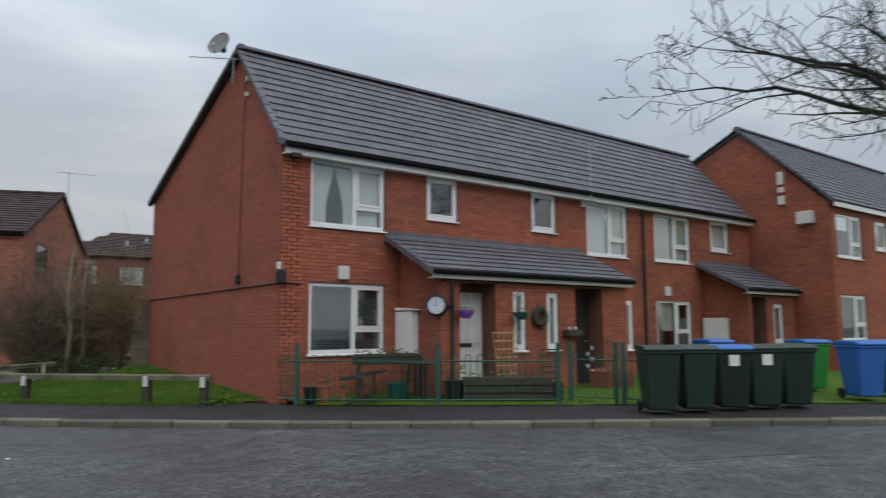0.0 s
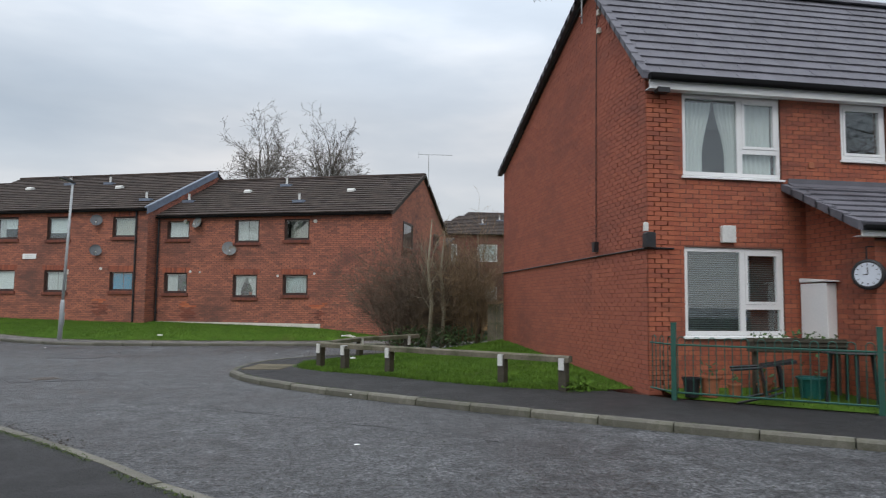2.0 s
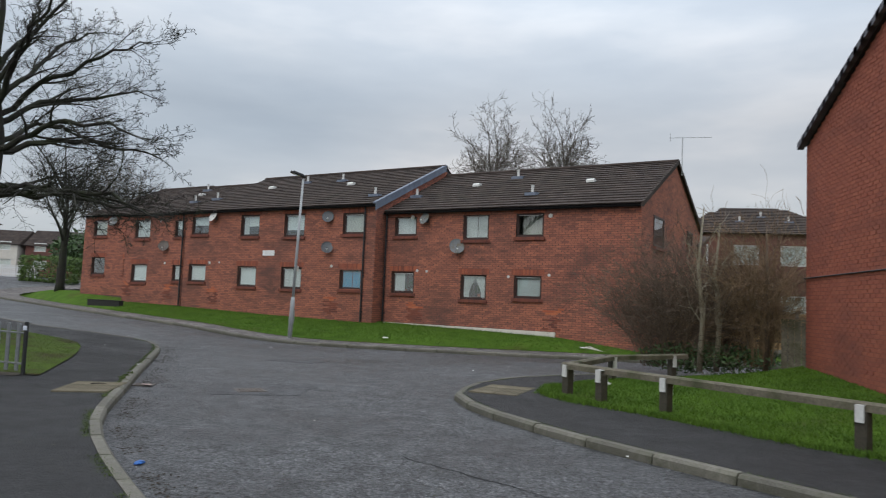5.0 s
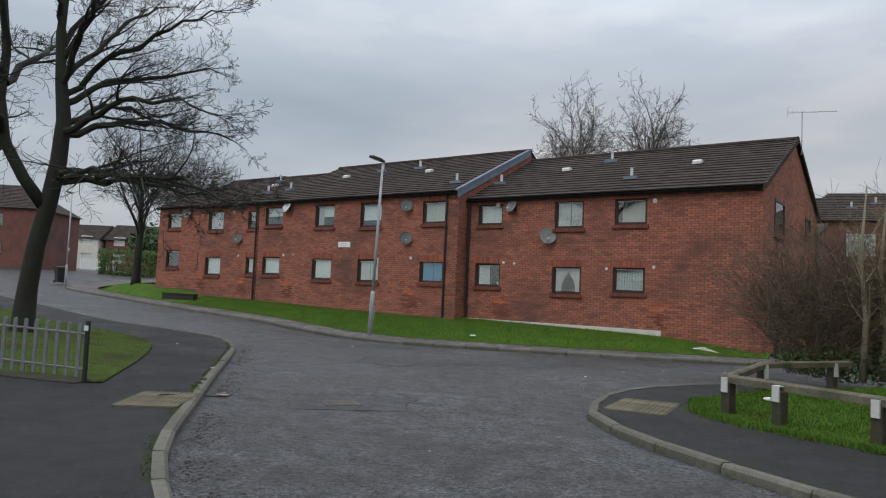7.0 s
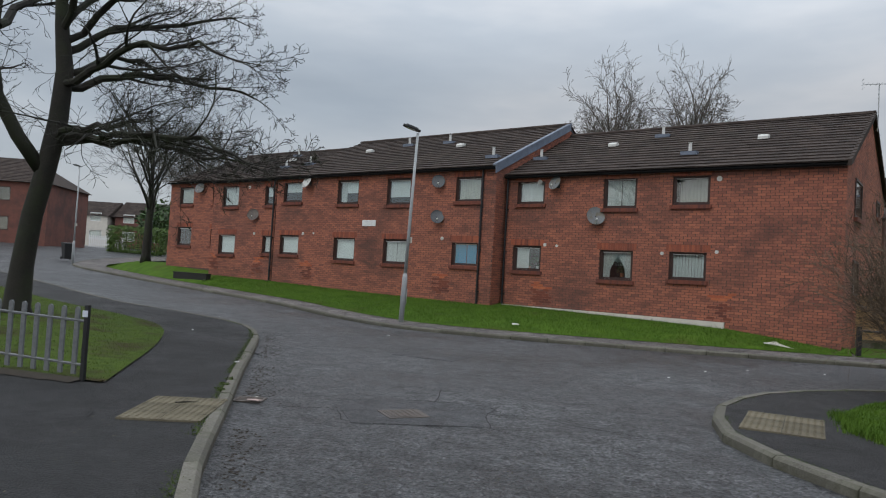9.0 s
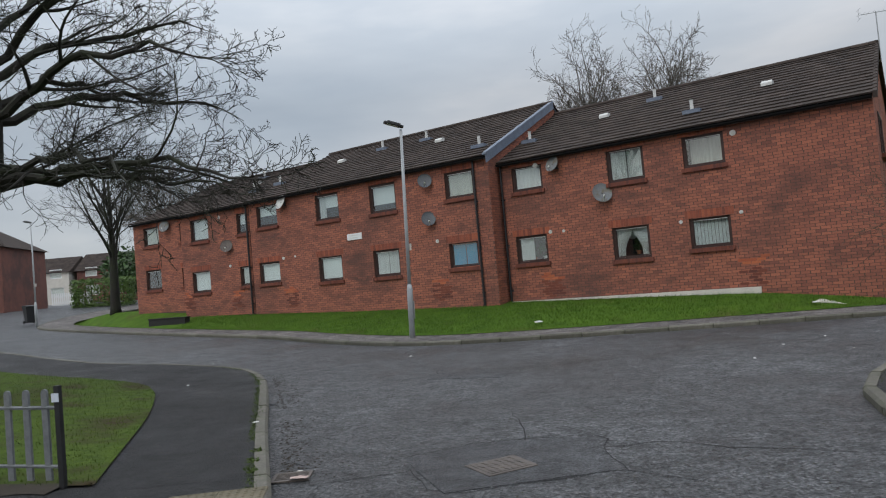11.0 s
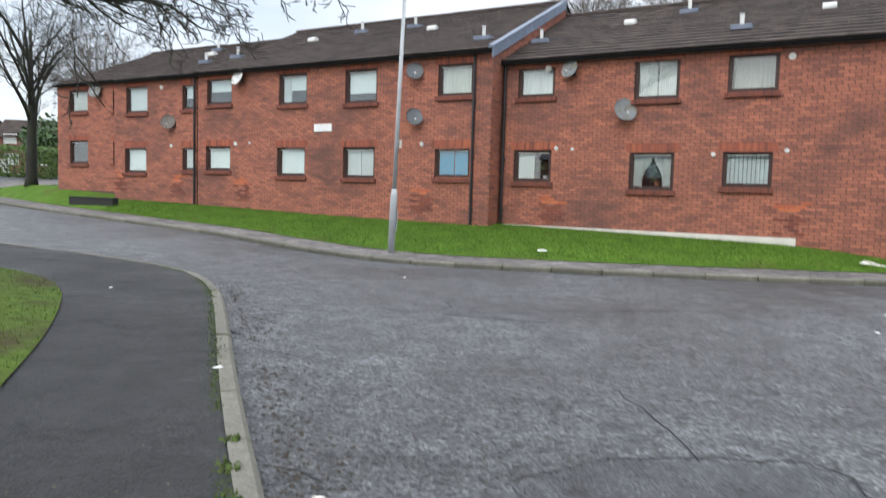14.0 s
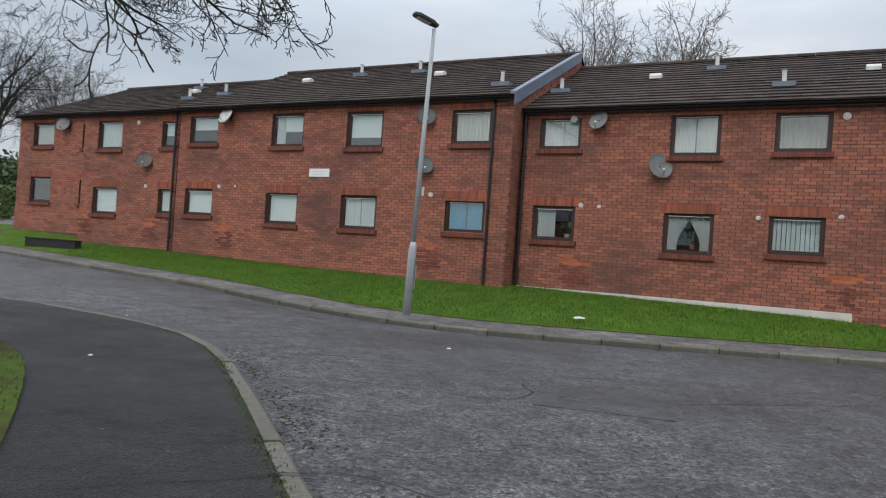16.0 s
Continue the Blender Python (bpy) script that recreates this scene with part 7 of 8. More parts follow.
def trellis(x, y, z, yaw, w, h, mat, label, fan=0.0, nx=6, nz=7):
    t = place("trellis", x, y, z, label, "trellis", yaw)
    for i in range(nx):
        u = -w / 2 + w * i / (nx - 1)
        s = Soup()
        s.tube([(u * (1 - fan), 0, 0), (u, 0, h)], 0.010, 4)
        part("upright", s, MAT[mat], t)
    for j in range(nz):
        v = h * (0.15 + 0.83 * j / (nz - 1))
        k = 1 - fan * (1 - v / h)
        s = Soup()
        s.box(-w / 2 * k - 0.02, -0.018, v - 0.012, w / 2 * k + 0.02, -0.006, v + 0.012)
        part("slat", s, MAT[mat], t)
    return t


trellis(AX + 4.36, AY + F - 0.14, 0.20, 0, 0.72, 1.22, "pine", "pale pine fan trellis leaning on the porch", 0.45)
trellis(9.45, 9.50, 0.20, -36, 0.30, 0.90, "timber_dark", "narrow dark trellis in the garden", 0.0, 3, 8)


def hanging_pot(x, y, z, mat, label, seed, bracket, flowers=None):
    p = place("hanging_basket", x, y, z, label, "hanging basket")
    part("bowl", Soup().lathe([(0, -0.14), (0.09, -0.13), (0.16, -0.03), (0.18, 0.02), (0.16, 0.02), (0, 0.0)], None, 16), MAT[mat], p)
    part("leaves", foliage(45, 0, 0, 0.03, 0.17, 0.15, 0.09, 0.07, random.Random(seed)), MAT["leaf"], p)
    for k in range(3):
        a = k * 2.09
        part("chain", Soup().tube([(0.16 * math.cos(a), 0.16 * math.sin(a), 0.02), (0, 0, 0.34)], 0.003, 4), MAT["black"], p)
    part("bracket", Soup().tube([(0, bracket, 0.36), (0, bracket * 0.4, 0.42), (0, 0, 0.40), (0, 0, 0.34)], 0.008, 5), MAT["black"], p)
    if flowers:
        part("flowers", foliage(14, 0.02, -0.02, 0.12, 0.05, 0.05, 0.10, 0.05, random.Random(seed + 1)), MAT[flowers], p)
    return p


hanging_pot(AX + 3.22, AY + F - 0.22, 1.82, "purple", "purple hanging basket with white flowers", 15, 0.2, "litter")
hanging_pot(AX + 4.72, AY + F - 0.22, 1.80, "teal", "teal hanging basket with green plant", 16, 0.2)
s = place("wall_basket", AX + 5.42, AY + F - 0.02, 1.70, "dark round wicker wreath with trailing plant", "wreath")
part("wreath", Soup().lathe([(0.10 + 0.07 * math.cos(a) + 0.07, 0.06 * math.sin(a)) for a in np.linspace(0, 2 * math.pi, 9)], Matrix.Translation((0, -0.07, 0.05)) @ Matrix.Rotation(radians(90), 4, "X"), 18), MAT["timber_dark"], s)
part("leaves", foliage(60, 0.05, -0.12, -0.02, 0.2, 0.08, 0.2, 0.06, random.Random(17)), MAT["leaf"], s)
s = place("wall_shelf", AX + 6.42, AY + F - 0.02, 1.32, "small wooden wall shelf with ornaments", "shelf")
b = Soup()
b.box(-0.25, -0.2, 0, 0.25, 0.0, 0.12)
part("shelf", b, MAT["timber_dark"], s)
for k in range(2):
    part("ornament", Soup().lathe([(0, 0), (0.03, 0.0), (0.045, 0.04), (0.02, 0.08), (0, 0.09)], Matrix.Translation((-0.1 + 0.18 * k, -0.1, 0.12)), 10), MAT["white_dirty"], s)
for k, h in enumerate((0.62, 0.75, 0.9, 1.02, 1.15)):
    if k == 0:
        fl = place("garden_ornament", AX + 6.75, AY + F - 0.3, 0.18, "metal flower ornament with pale petals", "ornament")
        part("stem", Soup().tube([(0, 0, 0), (0.02, 0, 0.9)], 0.008, 5), MAT["black"], fl)
    m = Matrix.Translation((0.07 * (-1) ** k, -0.02, h - 0.3)) @ Matrix.Rotation(radians(90), 4, "X")
    part("petal", Soup().lathe([(0, 0.012), (0.03, 0.015), (0.055, 0.0), (0.05, -0.005), (0, 0.0)], m, 8), MAT["galv"], fl)
ck = thing("wall_clock", pose(8.02, 11.13, 1.94, 0, 0, -52), "round black outdoor clock with a pale face on a bracket", "clock")
part("case", Soup().lathe([(0, 0.05), (0.17, 0.05), (0.185, 0.06), (0.215, 0.05), (0.22, -0.03), (0, -0.03)], Matrix.Rotation(radians(90), 4, "X"), 28), MAT["black"], ck)
part("face", Soup().lathe([(0, 0.056), (0.17, 0.054)], Matrix.Rotation(radians(90), 4, "X"), 28), MAT["clock_face"], ck)
s = Soup()
s.box(-0.006, -0.064, 0.0, 0.006, -0.060, 0.10)
s.box(-0.06, -0.064, -0.006, 0.0, -0.060, 0.006)
part("pointer", s, MAT["black"], ck)
s = Soup()
for k in range(12):
    a = k * math.pi / 6
    s.box(-0.005, -0.063, 0.125, 0.005, -0.059, 0.155, Matrix.Rotation(a, 4, "Y"))
part("hour_marks", s, MAT["black"], ck)
part("bracket", Soup().tube([(0.06, 0.06, 0.40), (-0.02, 0.0, 0.40), (-0.02, 0, 0.22)], 0.012, 6), MAT["black"], ck)

# ---- road details ----
def slab(name, pts, z, material, label, category, thick=0.004):
    s = Soup()
    s.prism(pts, "z", z - 0.02, z + thick)
    return tagged(part(name, s, material), label, category, kind="structure")


def crack(pts, w, seed, lift=0.004):
    rng = random.Random(seed)
    line = smooth_line(pts, 0.18)
    s = Soup()
    prev = None
    for i, p in enumerate(line):
        d = line[min(i + 1, len(line) - 1)] - line[max(i - 1, 0)]
        d.normalize()
        n = Vector((-d.y, d.x, 0))
        c = p + n * rng.uniform(-0.035, 0.035)
        k = w * rng.uniform(0.4, 1.3)
        k *= 0.7 + 1.6 * abs(noise.noise(p * 1.7))
        a, b = c + n * k, c - n * k
        z = base_height(p.x, p.y) + lift
        cur = ((a.x, a.y, z), (b.x, b.y, z))
        if prev:
            s.poly([prev[0], prev[1], cur[1], cur[0]])
        prev = cur
    return tagged(part("road_crack", s, MAT["crack"]), "dark open crack in the asphalt", "crack", kind="structure")


CRACKS = [[(-4.81, 18.7), (-4.6, 17.85), (-4.5, 17.37)], [(-3.82, 17.03), (-3.2, 17.1), (-2.84, 16.87), (-2.0, 16.6)], [(-6.75, 16.9), (-6.42, 16.72)], [(-6.13, 16.14), (-5.6, 16.36), (-5.37, 16.49)],
          [(-8.4, 22.06), (-6.6, 21.8), (-6.46, 22.68)], [(-5.0, 22.2), (-3.0, 22.9), (0.0, 23.8)], [(0.5, 24.6), (3.5, 25.2), (8, 25.4)], [(-1.4, 12.6), (0.2, 11.4), (2.2, 9.6)],
          [(-5.54, 16.84), (-5.0, 17.32), (-3.91, 17.43), (-3.82, 17.03), (-3.7, 16.3)], [(-5.37, 16.49), (-4.98, 15.84), (-4.1, 16.17), (-3.7, 16.3), (-3.2, 16.0)], [(-9.5, 23.2), (-7.8, 23.6), (-6.4, 23.3), (-4.6, 23.5)]]
for k, c in enumerate(CRACKS):
    crack(c, 0.0065, 70 + k)
for k, c in enumerate([[(-8.1, 15.72), (-7.4, 15.9), (-6.55, 16.05)], [(-7.9, 15.7), (-7.2, 14.9), (-6.9, 14.45)], [(-7.0, 18.6), (-7.6, 18.9), (-8.8, 18.3)]]):
    crack(c, 0.006, 170 + k, KERB + 0.009)
s = Soup()
rng = random.Random(61)
for i in range(56):
    x = -13.4 + i * 0.095
    s.v.extend([(x, 15.96, base_height(x, 16) + KERB + 0.018), (x, 15.72 + 0.10 * noise.noise(Vector((x * 1.9, 3.0, 0.0))) + rng.uniform(-0.03, 0.03), base_height(x, 16) + KERB + 0.003)])
s.f = [(2 * i, 2 * i + 1, 2 * i + 3, 2 * i + 2) for i in range(55)]
tagged(part("bare_earth", s, MAT["earth"], smooth=True), "strip of wet bare earth along the railing", "earth", kind="structure")
slab("road_patch", [(-6.44, 21.64), (-5.23, 21.40), (-5.06, 22.24), (-6.32, 22.48)], 0.002, MAT["patch"], "darker repair patch in the road", "road patch")
slab("road_patch", [(-4.98, 15.84), (-3.75, 16.3), (-3.85, 17.03), (-3.93, 17.41), (-5.0, 17.3), (-5.52, 16.84), (-5.34, 16.46)], 0.001, MAT["patch"], "repair patch round the manhole", "road patch")
slab("road_patch", [(6.6, 4.8), (8.2, 4.2), (8.8, 4.9), (7.2, 5.5)], 0.002, MAT["patch"], "brown-grey repair patch in the road", "road patch")
mh = thing("manhole_cover", pose(-4.65, 16.52, 0.006, 0, 0, 0), "rusty diamond-laid cast iron manhole cover in the road", "manhole cover", kind="structure")
L = [(-0.30, 0.01), (-0.05, -0.31), (0.30, -0.03), (0.07, 0.30)]
s = Soup()
s.prism(L, "z", -0.03, 0.006)
part("frame", s, MAT["iron"], mh)
s = Soup()
s.prism([(p[0] * 0.84, p[1] * 0.84) for p in L], "z", 0.006, 0.010)
for i in range(6):
    for j in range(6):
        u, v = (i + 0.5) / 6, (j + 0.5) / 6
        a = Vector(L[0]).lerp(Vector(L[1]), u)
        b = Vector(L[3]).lerp(Vector(L[2]), u)
        c = a.lerp(b, v) * 0.8
        s.box(c.x - 0.018, c.y - 0.012, 0.010, c.x + 0.018, c.y + 0.012, 0.014)
part("lid", s, MAT["iron"], mh)
gx, gy, gyaw = -6.38, 16.37, 14
g = thing("road_gully", pose(gx, gy, 0.004, 0, 0, gyaw), "cast iron gully grate at the kerb", "gully", kind="structure")
g.scale = (0.66, 0.74, 1)
part("frame", frame_soup(-0.24, -0.19, 0.24, 0.19, 0.04, 0, 0.012), MAT["iron"], g).matrix_local = Matrix(((1, 0, 0, 0), (0, 0, 1, 0), (0, 1, 0, 0), (0, 0, 0, 1)))
# Flat sheet under the bars; near-black colour stands in for the hole's shade.
s = Soup()
s.box(-0.2, -0.15, -0.02, 0.2, 0.15, 0.0)
part("pit", s, MAT["crack"], g)
for k in range(6):
    s = Soup()
    s.box(-0.2, -0.145 + k * 0.052, 0.0, 0.2, -0.122 + k * 0.052, 0.012)
    part("bar", s, MAT["iron"], g)
w = thing("wrapper", pose(-6.27, 16.27, 0.018, 0, 0, 15), "crumpled pinkish wrapper lying on the gully", "litter")
s = Soup()
rng = random.Random(5)
for i in range(7):
    for j in range(5):
        s.v.append(((i - 3) * 0.033, (j - 2) * 0.03 * (1 - 0.3 * abs(i - 3) / 3), 0.008 + 0.012 * rng.random()))
s.f = [(i * 5 + j, (i + 1) * 5 + j, (i + 1) * 5 + j + 1, i * 5 + j + 1) for i in range(6) for j in range(4)]
part("paper", s, MAT["pink"], w)
w.scale = (0.75, 0.75, 1)


def tactile(x, y, z, yaw, nx, ny, name):
    """Buff blister paving: slabs as separate pieces, each with its domes."""
    t = thing(name, pose(x, y, z, 0, 0, yaw), "worn buff tactile paving slabs at the crossing", "paving", kind="structure")
    s = Soup()
    s.box(0.003, 0.003, -0.05, 0.397, 0.397, 0.0)
    for i in range(6):
        for j in range(6):
            s.lathe([(0.018, 0.0), (0.014, 0.006), (0.0, 0.008)], Matrix.Translation((0.034 + i * 0.0664, 0.034 + j * 0.0664, 0)), 6)
    me = s.mesh("slab")
    me.materials.append(MAT["tactile"])
    for i in range(nx):
        for j in range(ny):
            o = part("slab", me, None, t)
            o.matrix_local = pose(i * 0.40, j * 0.40, random.uniform(-0.003, 0.003))
    return t


tactile(-6.65, 14.53, KERB + 0.010, 18, 2, 3, "tactile_paving").scale = (0.9, 0.9, 1)
tactile(-1.22, 17.15, KERB + 0.012, -14, 2, 3, "tactile_paving")
h = thing("twig", pose(-6.50, 15.34, KERB + 0.022, 0, 0, 20), "dead twig lying on the paving", "twig")
part("stick", Soup().tube([(-0.18, 0, 0), (-0.05, -0.02, 0.01), (0.03, 0.02, 0.01), (0.12, 0.10, 0.0), (0.2, 0.11, 0.0)], [0.009, 0.013, 0.010, 0.007, 0.003], 5), MAT["bark"], h)
h.scale = (0.55, 0.55, 0.7)


def litter_piece(x, y, z, r, mat, label, seed):
    rng = random.Random(seed)
    s = Soup().lathe([(0, r * 0.5), (r * 0.6, r * 0.45), (r, r * 0.2), (r * 0.8, 0), (0, 0)], Matrix.Diagonal((1.3, 0.8, 1, 1)), 7)
    s.v = [(a + rng.uniform(-r, r) * 0.2, b + rng.uniform(-r, r) * 0.2, c) for a, b, c in s.v]
    ob = part("litter", s, MAT[mat])
    ob.matrix_world = pose(x, y, z, 0, 0, rng.uniform(0, 360))
    return tagged(ob, label, "litter")


litter_piece(-5.15, 28.6, 0.26, 0.09, "litter", "white litter lying on the lawn", 1)
litter_piece(1.2, 28.5, 0.26, 0.07, "litter", "white litter lying on the lawn edge", 2)
litter_piece(-8.25, 20.0, 0.005, 0.05, "black", "small dark litter in the gutter", 3)
litter_piece(-3.55, 11.55, 0.01, 0.05, "bin_blue", "small blue litter in the gutter", 4)
litter_piece(1.1, 18.6, 0.2, 0.08, "litter", "white paper scrap in the grass", 5)
rng = random.Random(77)
for k in range(22):
    x, y = rng.uniform(-12, 4), rng.uniform(7, 25)
    litter_piece(x, y, base_height(x, y) + (KERB if x < -6.8 or (x > 0.5 and y > 12) else 0.003), rng.uniform(0.012, 0.03), rng.choice(["litter", "litter", "kerb", "render_pale"]), "tiny pale scrap of litter on the ground", 100 + k)
s = Soup()
s.prism([(0.0, 0), (1.35, 0.06), (1.3, 0.5), (0.05, 0.35)], "z", 0.0, 0.06)
o = part("concrete_slab", s, MAT["render_pale"])
o.matrix_world = MB @ pose(-1.55, -0.75, 0.22, 6, 9, 0)
tagged(o, "broken pale concrete slab at the corner of the lawn", "slab")

# moss and weeds along the kerbs
def moss_line(line, side, x_lim, seed, dens=9):
    rng = random.Random(seed)
    s = Soup()
    pts = resample(offset(line, side), 900)
    for p in pts:
        if not (x_lim[0] < p.x < x_lim[1]) or noise.noise(p * 0.9) < -0.12:
            continue
        for _ in range(dens):
            a = p + Vector((rng.gauss(0, 0.028), rng.gauss(0, 0.028), 0))
            z = base_height(a.x, a.y) + KERB - 0.006
            d = Vector((rng.uniform(-1, 1), rng.uniform(-1, 1), rng.uniform(0.2, 0.9))).normalized() * rng.uniform(0.010, 0.028)
            w = d.orthogonal().normalized() * 0.005
            k = len(s.v)
            s.v.extend([(a.x - w.x, a.y - w.y, z), (a.x + w.x, a.y + w.y, z), (a.x + d.x, a.y + d.y, z + d.z)])
            s.f.append((k, k + 1, k + 2))
    return tagged(part("kerb_weeds", s, MAT["moss"]), "green moss and weeds behind the kerb", "weeds", kind="stuff")


moss_line(K_LEFT, 0.145, (-11, 3), 81, 34)
moss_line(K_RIGHT, -0.145, (-1.5, 14), 82, 14)

rng = random.Random(207)
for x, y, w in ((-6.80, 16.55, 0.06), (-6.66, 16.22, 0.05), (-6.95, 16.9, 0.05)):
    h = thing("weed", pose(x, y, KERB - 0.01), "tuft of green weed growing at the kerb", "plant")
    part("leaves", foliage(45, 0, 0, 0.015, w, w * 0.8, 0.02, 0.03, rng), MAT["moss"], h)

# grass blades where the lawns come near
def blades(name, count, seed, spot, size, label, mat="grass"):
    """spot(rng) gives a root; blades are thin bent triangles."""
    rng = random.Random(seed)
    s = Soup()
    for _ in range(count):
        p = spot(rng)
        if p is None:
            continue
        a, h = rng.uniform(0, 6.283), size * rng.uniform(0.5, 1.4)
        dx, dy = math.cos(a) * h * 0.5, math.sin(a) * h * 0.5
        wx, wy = -math.sin(a) * 0.006, math.cos(a) * 0.006
        k = len(s.v)
        s.v.extend([(p[0] - wx, p[1] - wy, p[2] - 0.01), (p[0] + wx, p[1] + wy, p[2] - 0.01), (p[0] + dx, p[1] + dy, p[2] + h)])
        s.f.append((k, k + 1, k + 2))
    return tagged(part(name, s, MAT[mat]), label, "grass", kind="stuff")


def ribbon_spot(mesh_ob):
    me = mesh_ob.data
    quads = [[me.vertices[i].co for i in p.vertices] for p in me.polygons]
    area = np.cumsum([p.area for p in me.polygons])
    def spot(rng):
        q = quads[int(np.searchsorted(area, rng.random() * area[-1]))] if True else None
        u, v = rng.random(), rng.random()
        p = q[0].lerp(q[1], u).lerp(q[3].lerp(q[2], u), v)
        if not (-20 < p.x < 14):
            return None
        return p
    return spot


blades("grass", 70000, 91, ribbon_spot(lawn_gable), 0.036, "rough uneven green grass")
blades("grass", 90000, 92, ribbon_spot(lawn_far), 0.05, "bright green lawn grass")
blades("grass", 16000, 93, ribbon_spot(garden), 0.07, "rough garden grass")
blades("grass", 300000, 94, ribbon_spot(lawn_left), 0.022, "thin dull winter grass", "grass_dull_blade")
edge = smooth_line([(4.75, 13.0), (3.2, 13.75), (1.45, 15.7), (0.45, 16.6), (0.0, 17.5), (0.2, 18.7)])
edge = resample(edge, 300)
blades("weeds", 9000, 95, lambda r: (lambda p: (p.x + r.gauss(0, 0.07), p.y + r.gauss(0, 0.07), KERB + 0.01))(edge[r.randrange(300)]), 0.065, "ragged weeds along the lawn edge")
h = thing("weed", pose(4.35, 12.95, KERB), "leafy green weed at the foot of the post", "plant")
part("leaves", foliage(160, 0, 0, 0.1, 0.28, 0.22, 0.12, 0.08, random.Random(19)), MAT["grass"], h)

# loose grit on the road, wet leaf litter in the gutter and on the footway
def grit(name, spots, r_lo, r_hi, flat, seed, mat, label):
    """Small angular pieces lying on the ground, each a four-sided pebble."""
    rng = random.Random(seed)
    s = Soup()
    for x, y, z in spots:
        r, a = rng.uniform(r_lo, r_hi), rng.uniform(0, 6.283)
        n = len(s.v)
        for k in range(4):
            q = r * rng.uniform(0.5, 1.2)
            s.v.append((x + q * math.cos(a + k * 1.571), y + q * math.sin(a + k * 1.571), z))
        s.v.append((x + rng.uniform(-0.3, 0.3) * r, y + rng.uniform(-0.3, 0.3) * r, z + r * flat))
        s.f.extend([(n, n + 1, n + 4), (n + 1, n + 2, n + 4), (n + 2, n + 3, n + 4), (n + 3, n, n + 4)])
    return tagged(part(name, s, MAT[mat]), label, "grit", kind="stuff")


rng = random.Random(201)
spots = [(x, y, base_height(x, y) + 0.002) for x, y in ((rng.uniform(-7.5, 4), rng.uniform(6, 25)) for _ in range(5200)) if x > -2.0 - (y - 9.5) * 0.56 and (x < 2.0 - (y - 12) * 0.55 or y > 19)]
grit("road_grit", spots, 0.004, 0.011, 0.7, 202, "kerb", "loose pale grit scattered on the road")
gutter = resample(offset(K_LEFT, -0.12), 1400)
spots = []
for p in gutter:
    if -11 < p.x < -2 and noise.noise(p * 0.8) > -0.1:
        for _ in range(7):
            d = abs(rng.gauss(0, 0.16))
            spots.append((p.x + d + rng.gauss(0, 0.03), p.y + 0.4 * d + rng.gauss(0, 0.03), base_height(p.x, p.y) + 0.003))
grit("leaf_litter", spots, 0.006, 0.022, 0.35, 203, "earth", "wet dark leaf litter along the gutter")
back = resample(offset(K_LEFT, 0.8), 900)
spots = [(p.x + rng.gauss(0, 0.35), p.y + rng.gauss(0, 0.35), base_height(p.x, p.y) + KERB + 0.008) for p in back if -11 < p.x < -3]
grit("leaf_litter", spots, 0.005, 0.014, 0.4, 204, "timber", "scraps of leaf and grit on the footway")

# ---- far buildings ----
def far_house(m, L, D, base, eave, rz, label, wall, roof, wins, hip=0.0):
    h = thing("house", m, label, "house")
    part("wall", wall_soup(0, L, base - 0.5, eave, wins, 0, 0.25), MAT[wall], h)
    for name, x0, y0, x1 in (("side_wall", 0, 0.26, 0.25), ("side_wall", L - 0.25, 0.26, L), ("back_wall", 0.26, D - 0.25, L - 0.26)):
        s = Soup()
        s.box(x0, y0, base - 0.5, x1, D, eave)
        part(name, s, MAT[wall], h)
    if not hip:
        for x0 in (0, L - 0.25):
            s = Soup()
            s.prism([(0.0, eave), (D, eave), (D / 2, rz - 0.06)], "x", x0, x0 + 0.25)
            part("gable", s, MAT[wall], h)
    s = Soup()
    o = 0.25
    A, B, C, E = (-o, -o, eave), (L + o, -o, eave), (L + o, D + o, eave), (-o, D + o, eave)
    P, Q = (hip - o * (not hip), D / 2, rz), (L - hip + o * (not hip), D / 2, rz)
    for f in ((A, B, Q, P), (C, E, P, Q), (B, C, Q), (E, A, P), (A, E, C, B)):
        s.poly(f)
    r = part("roof", s, MAT[roof], h, "tiled roof")
    def clip(x, f):
        return hip * f - o <= x <= L - hip * f + o
    tagged(part("tiles", tile_soup(-o, L + o, (-o, eave + 0.01), (D / 2, rz + 0.01), 3, 0.33, 0.30, clip=clip), MAT[roof], r), kind="stuff")
    for (x0, z0, x1, z1) in wins:
        w = part("window", frame_soup(x0, z0, x1, z1, 0.07, 0.05, 0.12), MAT["upvc" if "white" in label or "between" in label else "frame_brown"], h)
        pane_part(x0 + 0.07, z0 + 0.07, x1 - 0.07, z1 - 0.07, 0.08, w)
        # Dark backing stands in for unlit rooms; net backing is a drawn blind.
        s = Soup()
        s.box(x0 + 0.06, 0.16, z0 + 0.06, x1 - 0.06, 0.165, z1 - 0.06)
        part("drawn_blind", s, MAT["net" if "white" in label or "between" in label else "timber_dark"], w)
    return h


W = [(x, z, x + 1.3, z + 1.1) for x in (1.0, 3.6, 6.0, 8.2) for z in (1.5, 4.2)]
d_house = far_house(pose(6.6, 46.5, 0, 0, 0, -4), 10.6, 8.5, 0.4, 5.9, 7.9, "brown-roofed brick flats seen between the houses", "brick_far", "tile_brown", W, 4.0)
for k in range(3):
    roof_item(d_house, 4.2 + k * 1.3, 1.7 + 0.8 * (k % 2), 6.78 + 0.36 * (k % 2), "flue")
W = [(x, z, x + 1.2, z + 1.1) for x in (1.2, 4.4, 7.6, 10.8, 14.0) for z in (2.3, 4.6)]
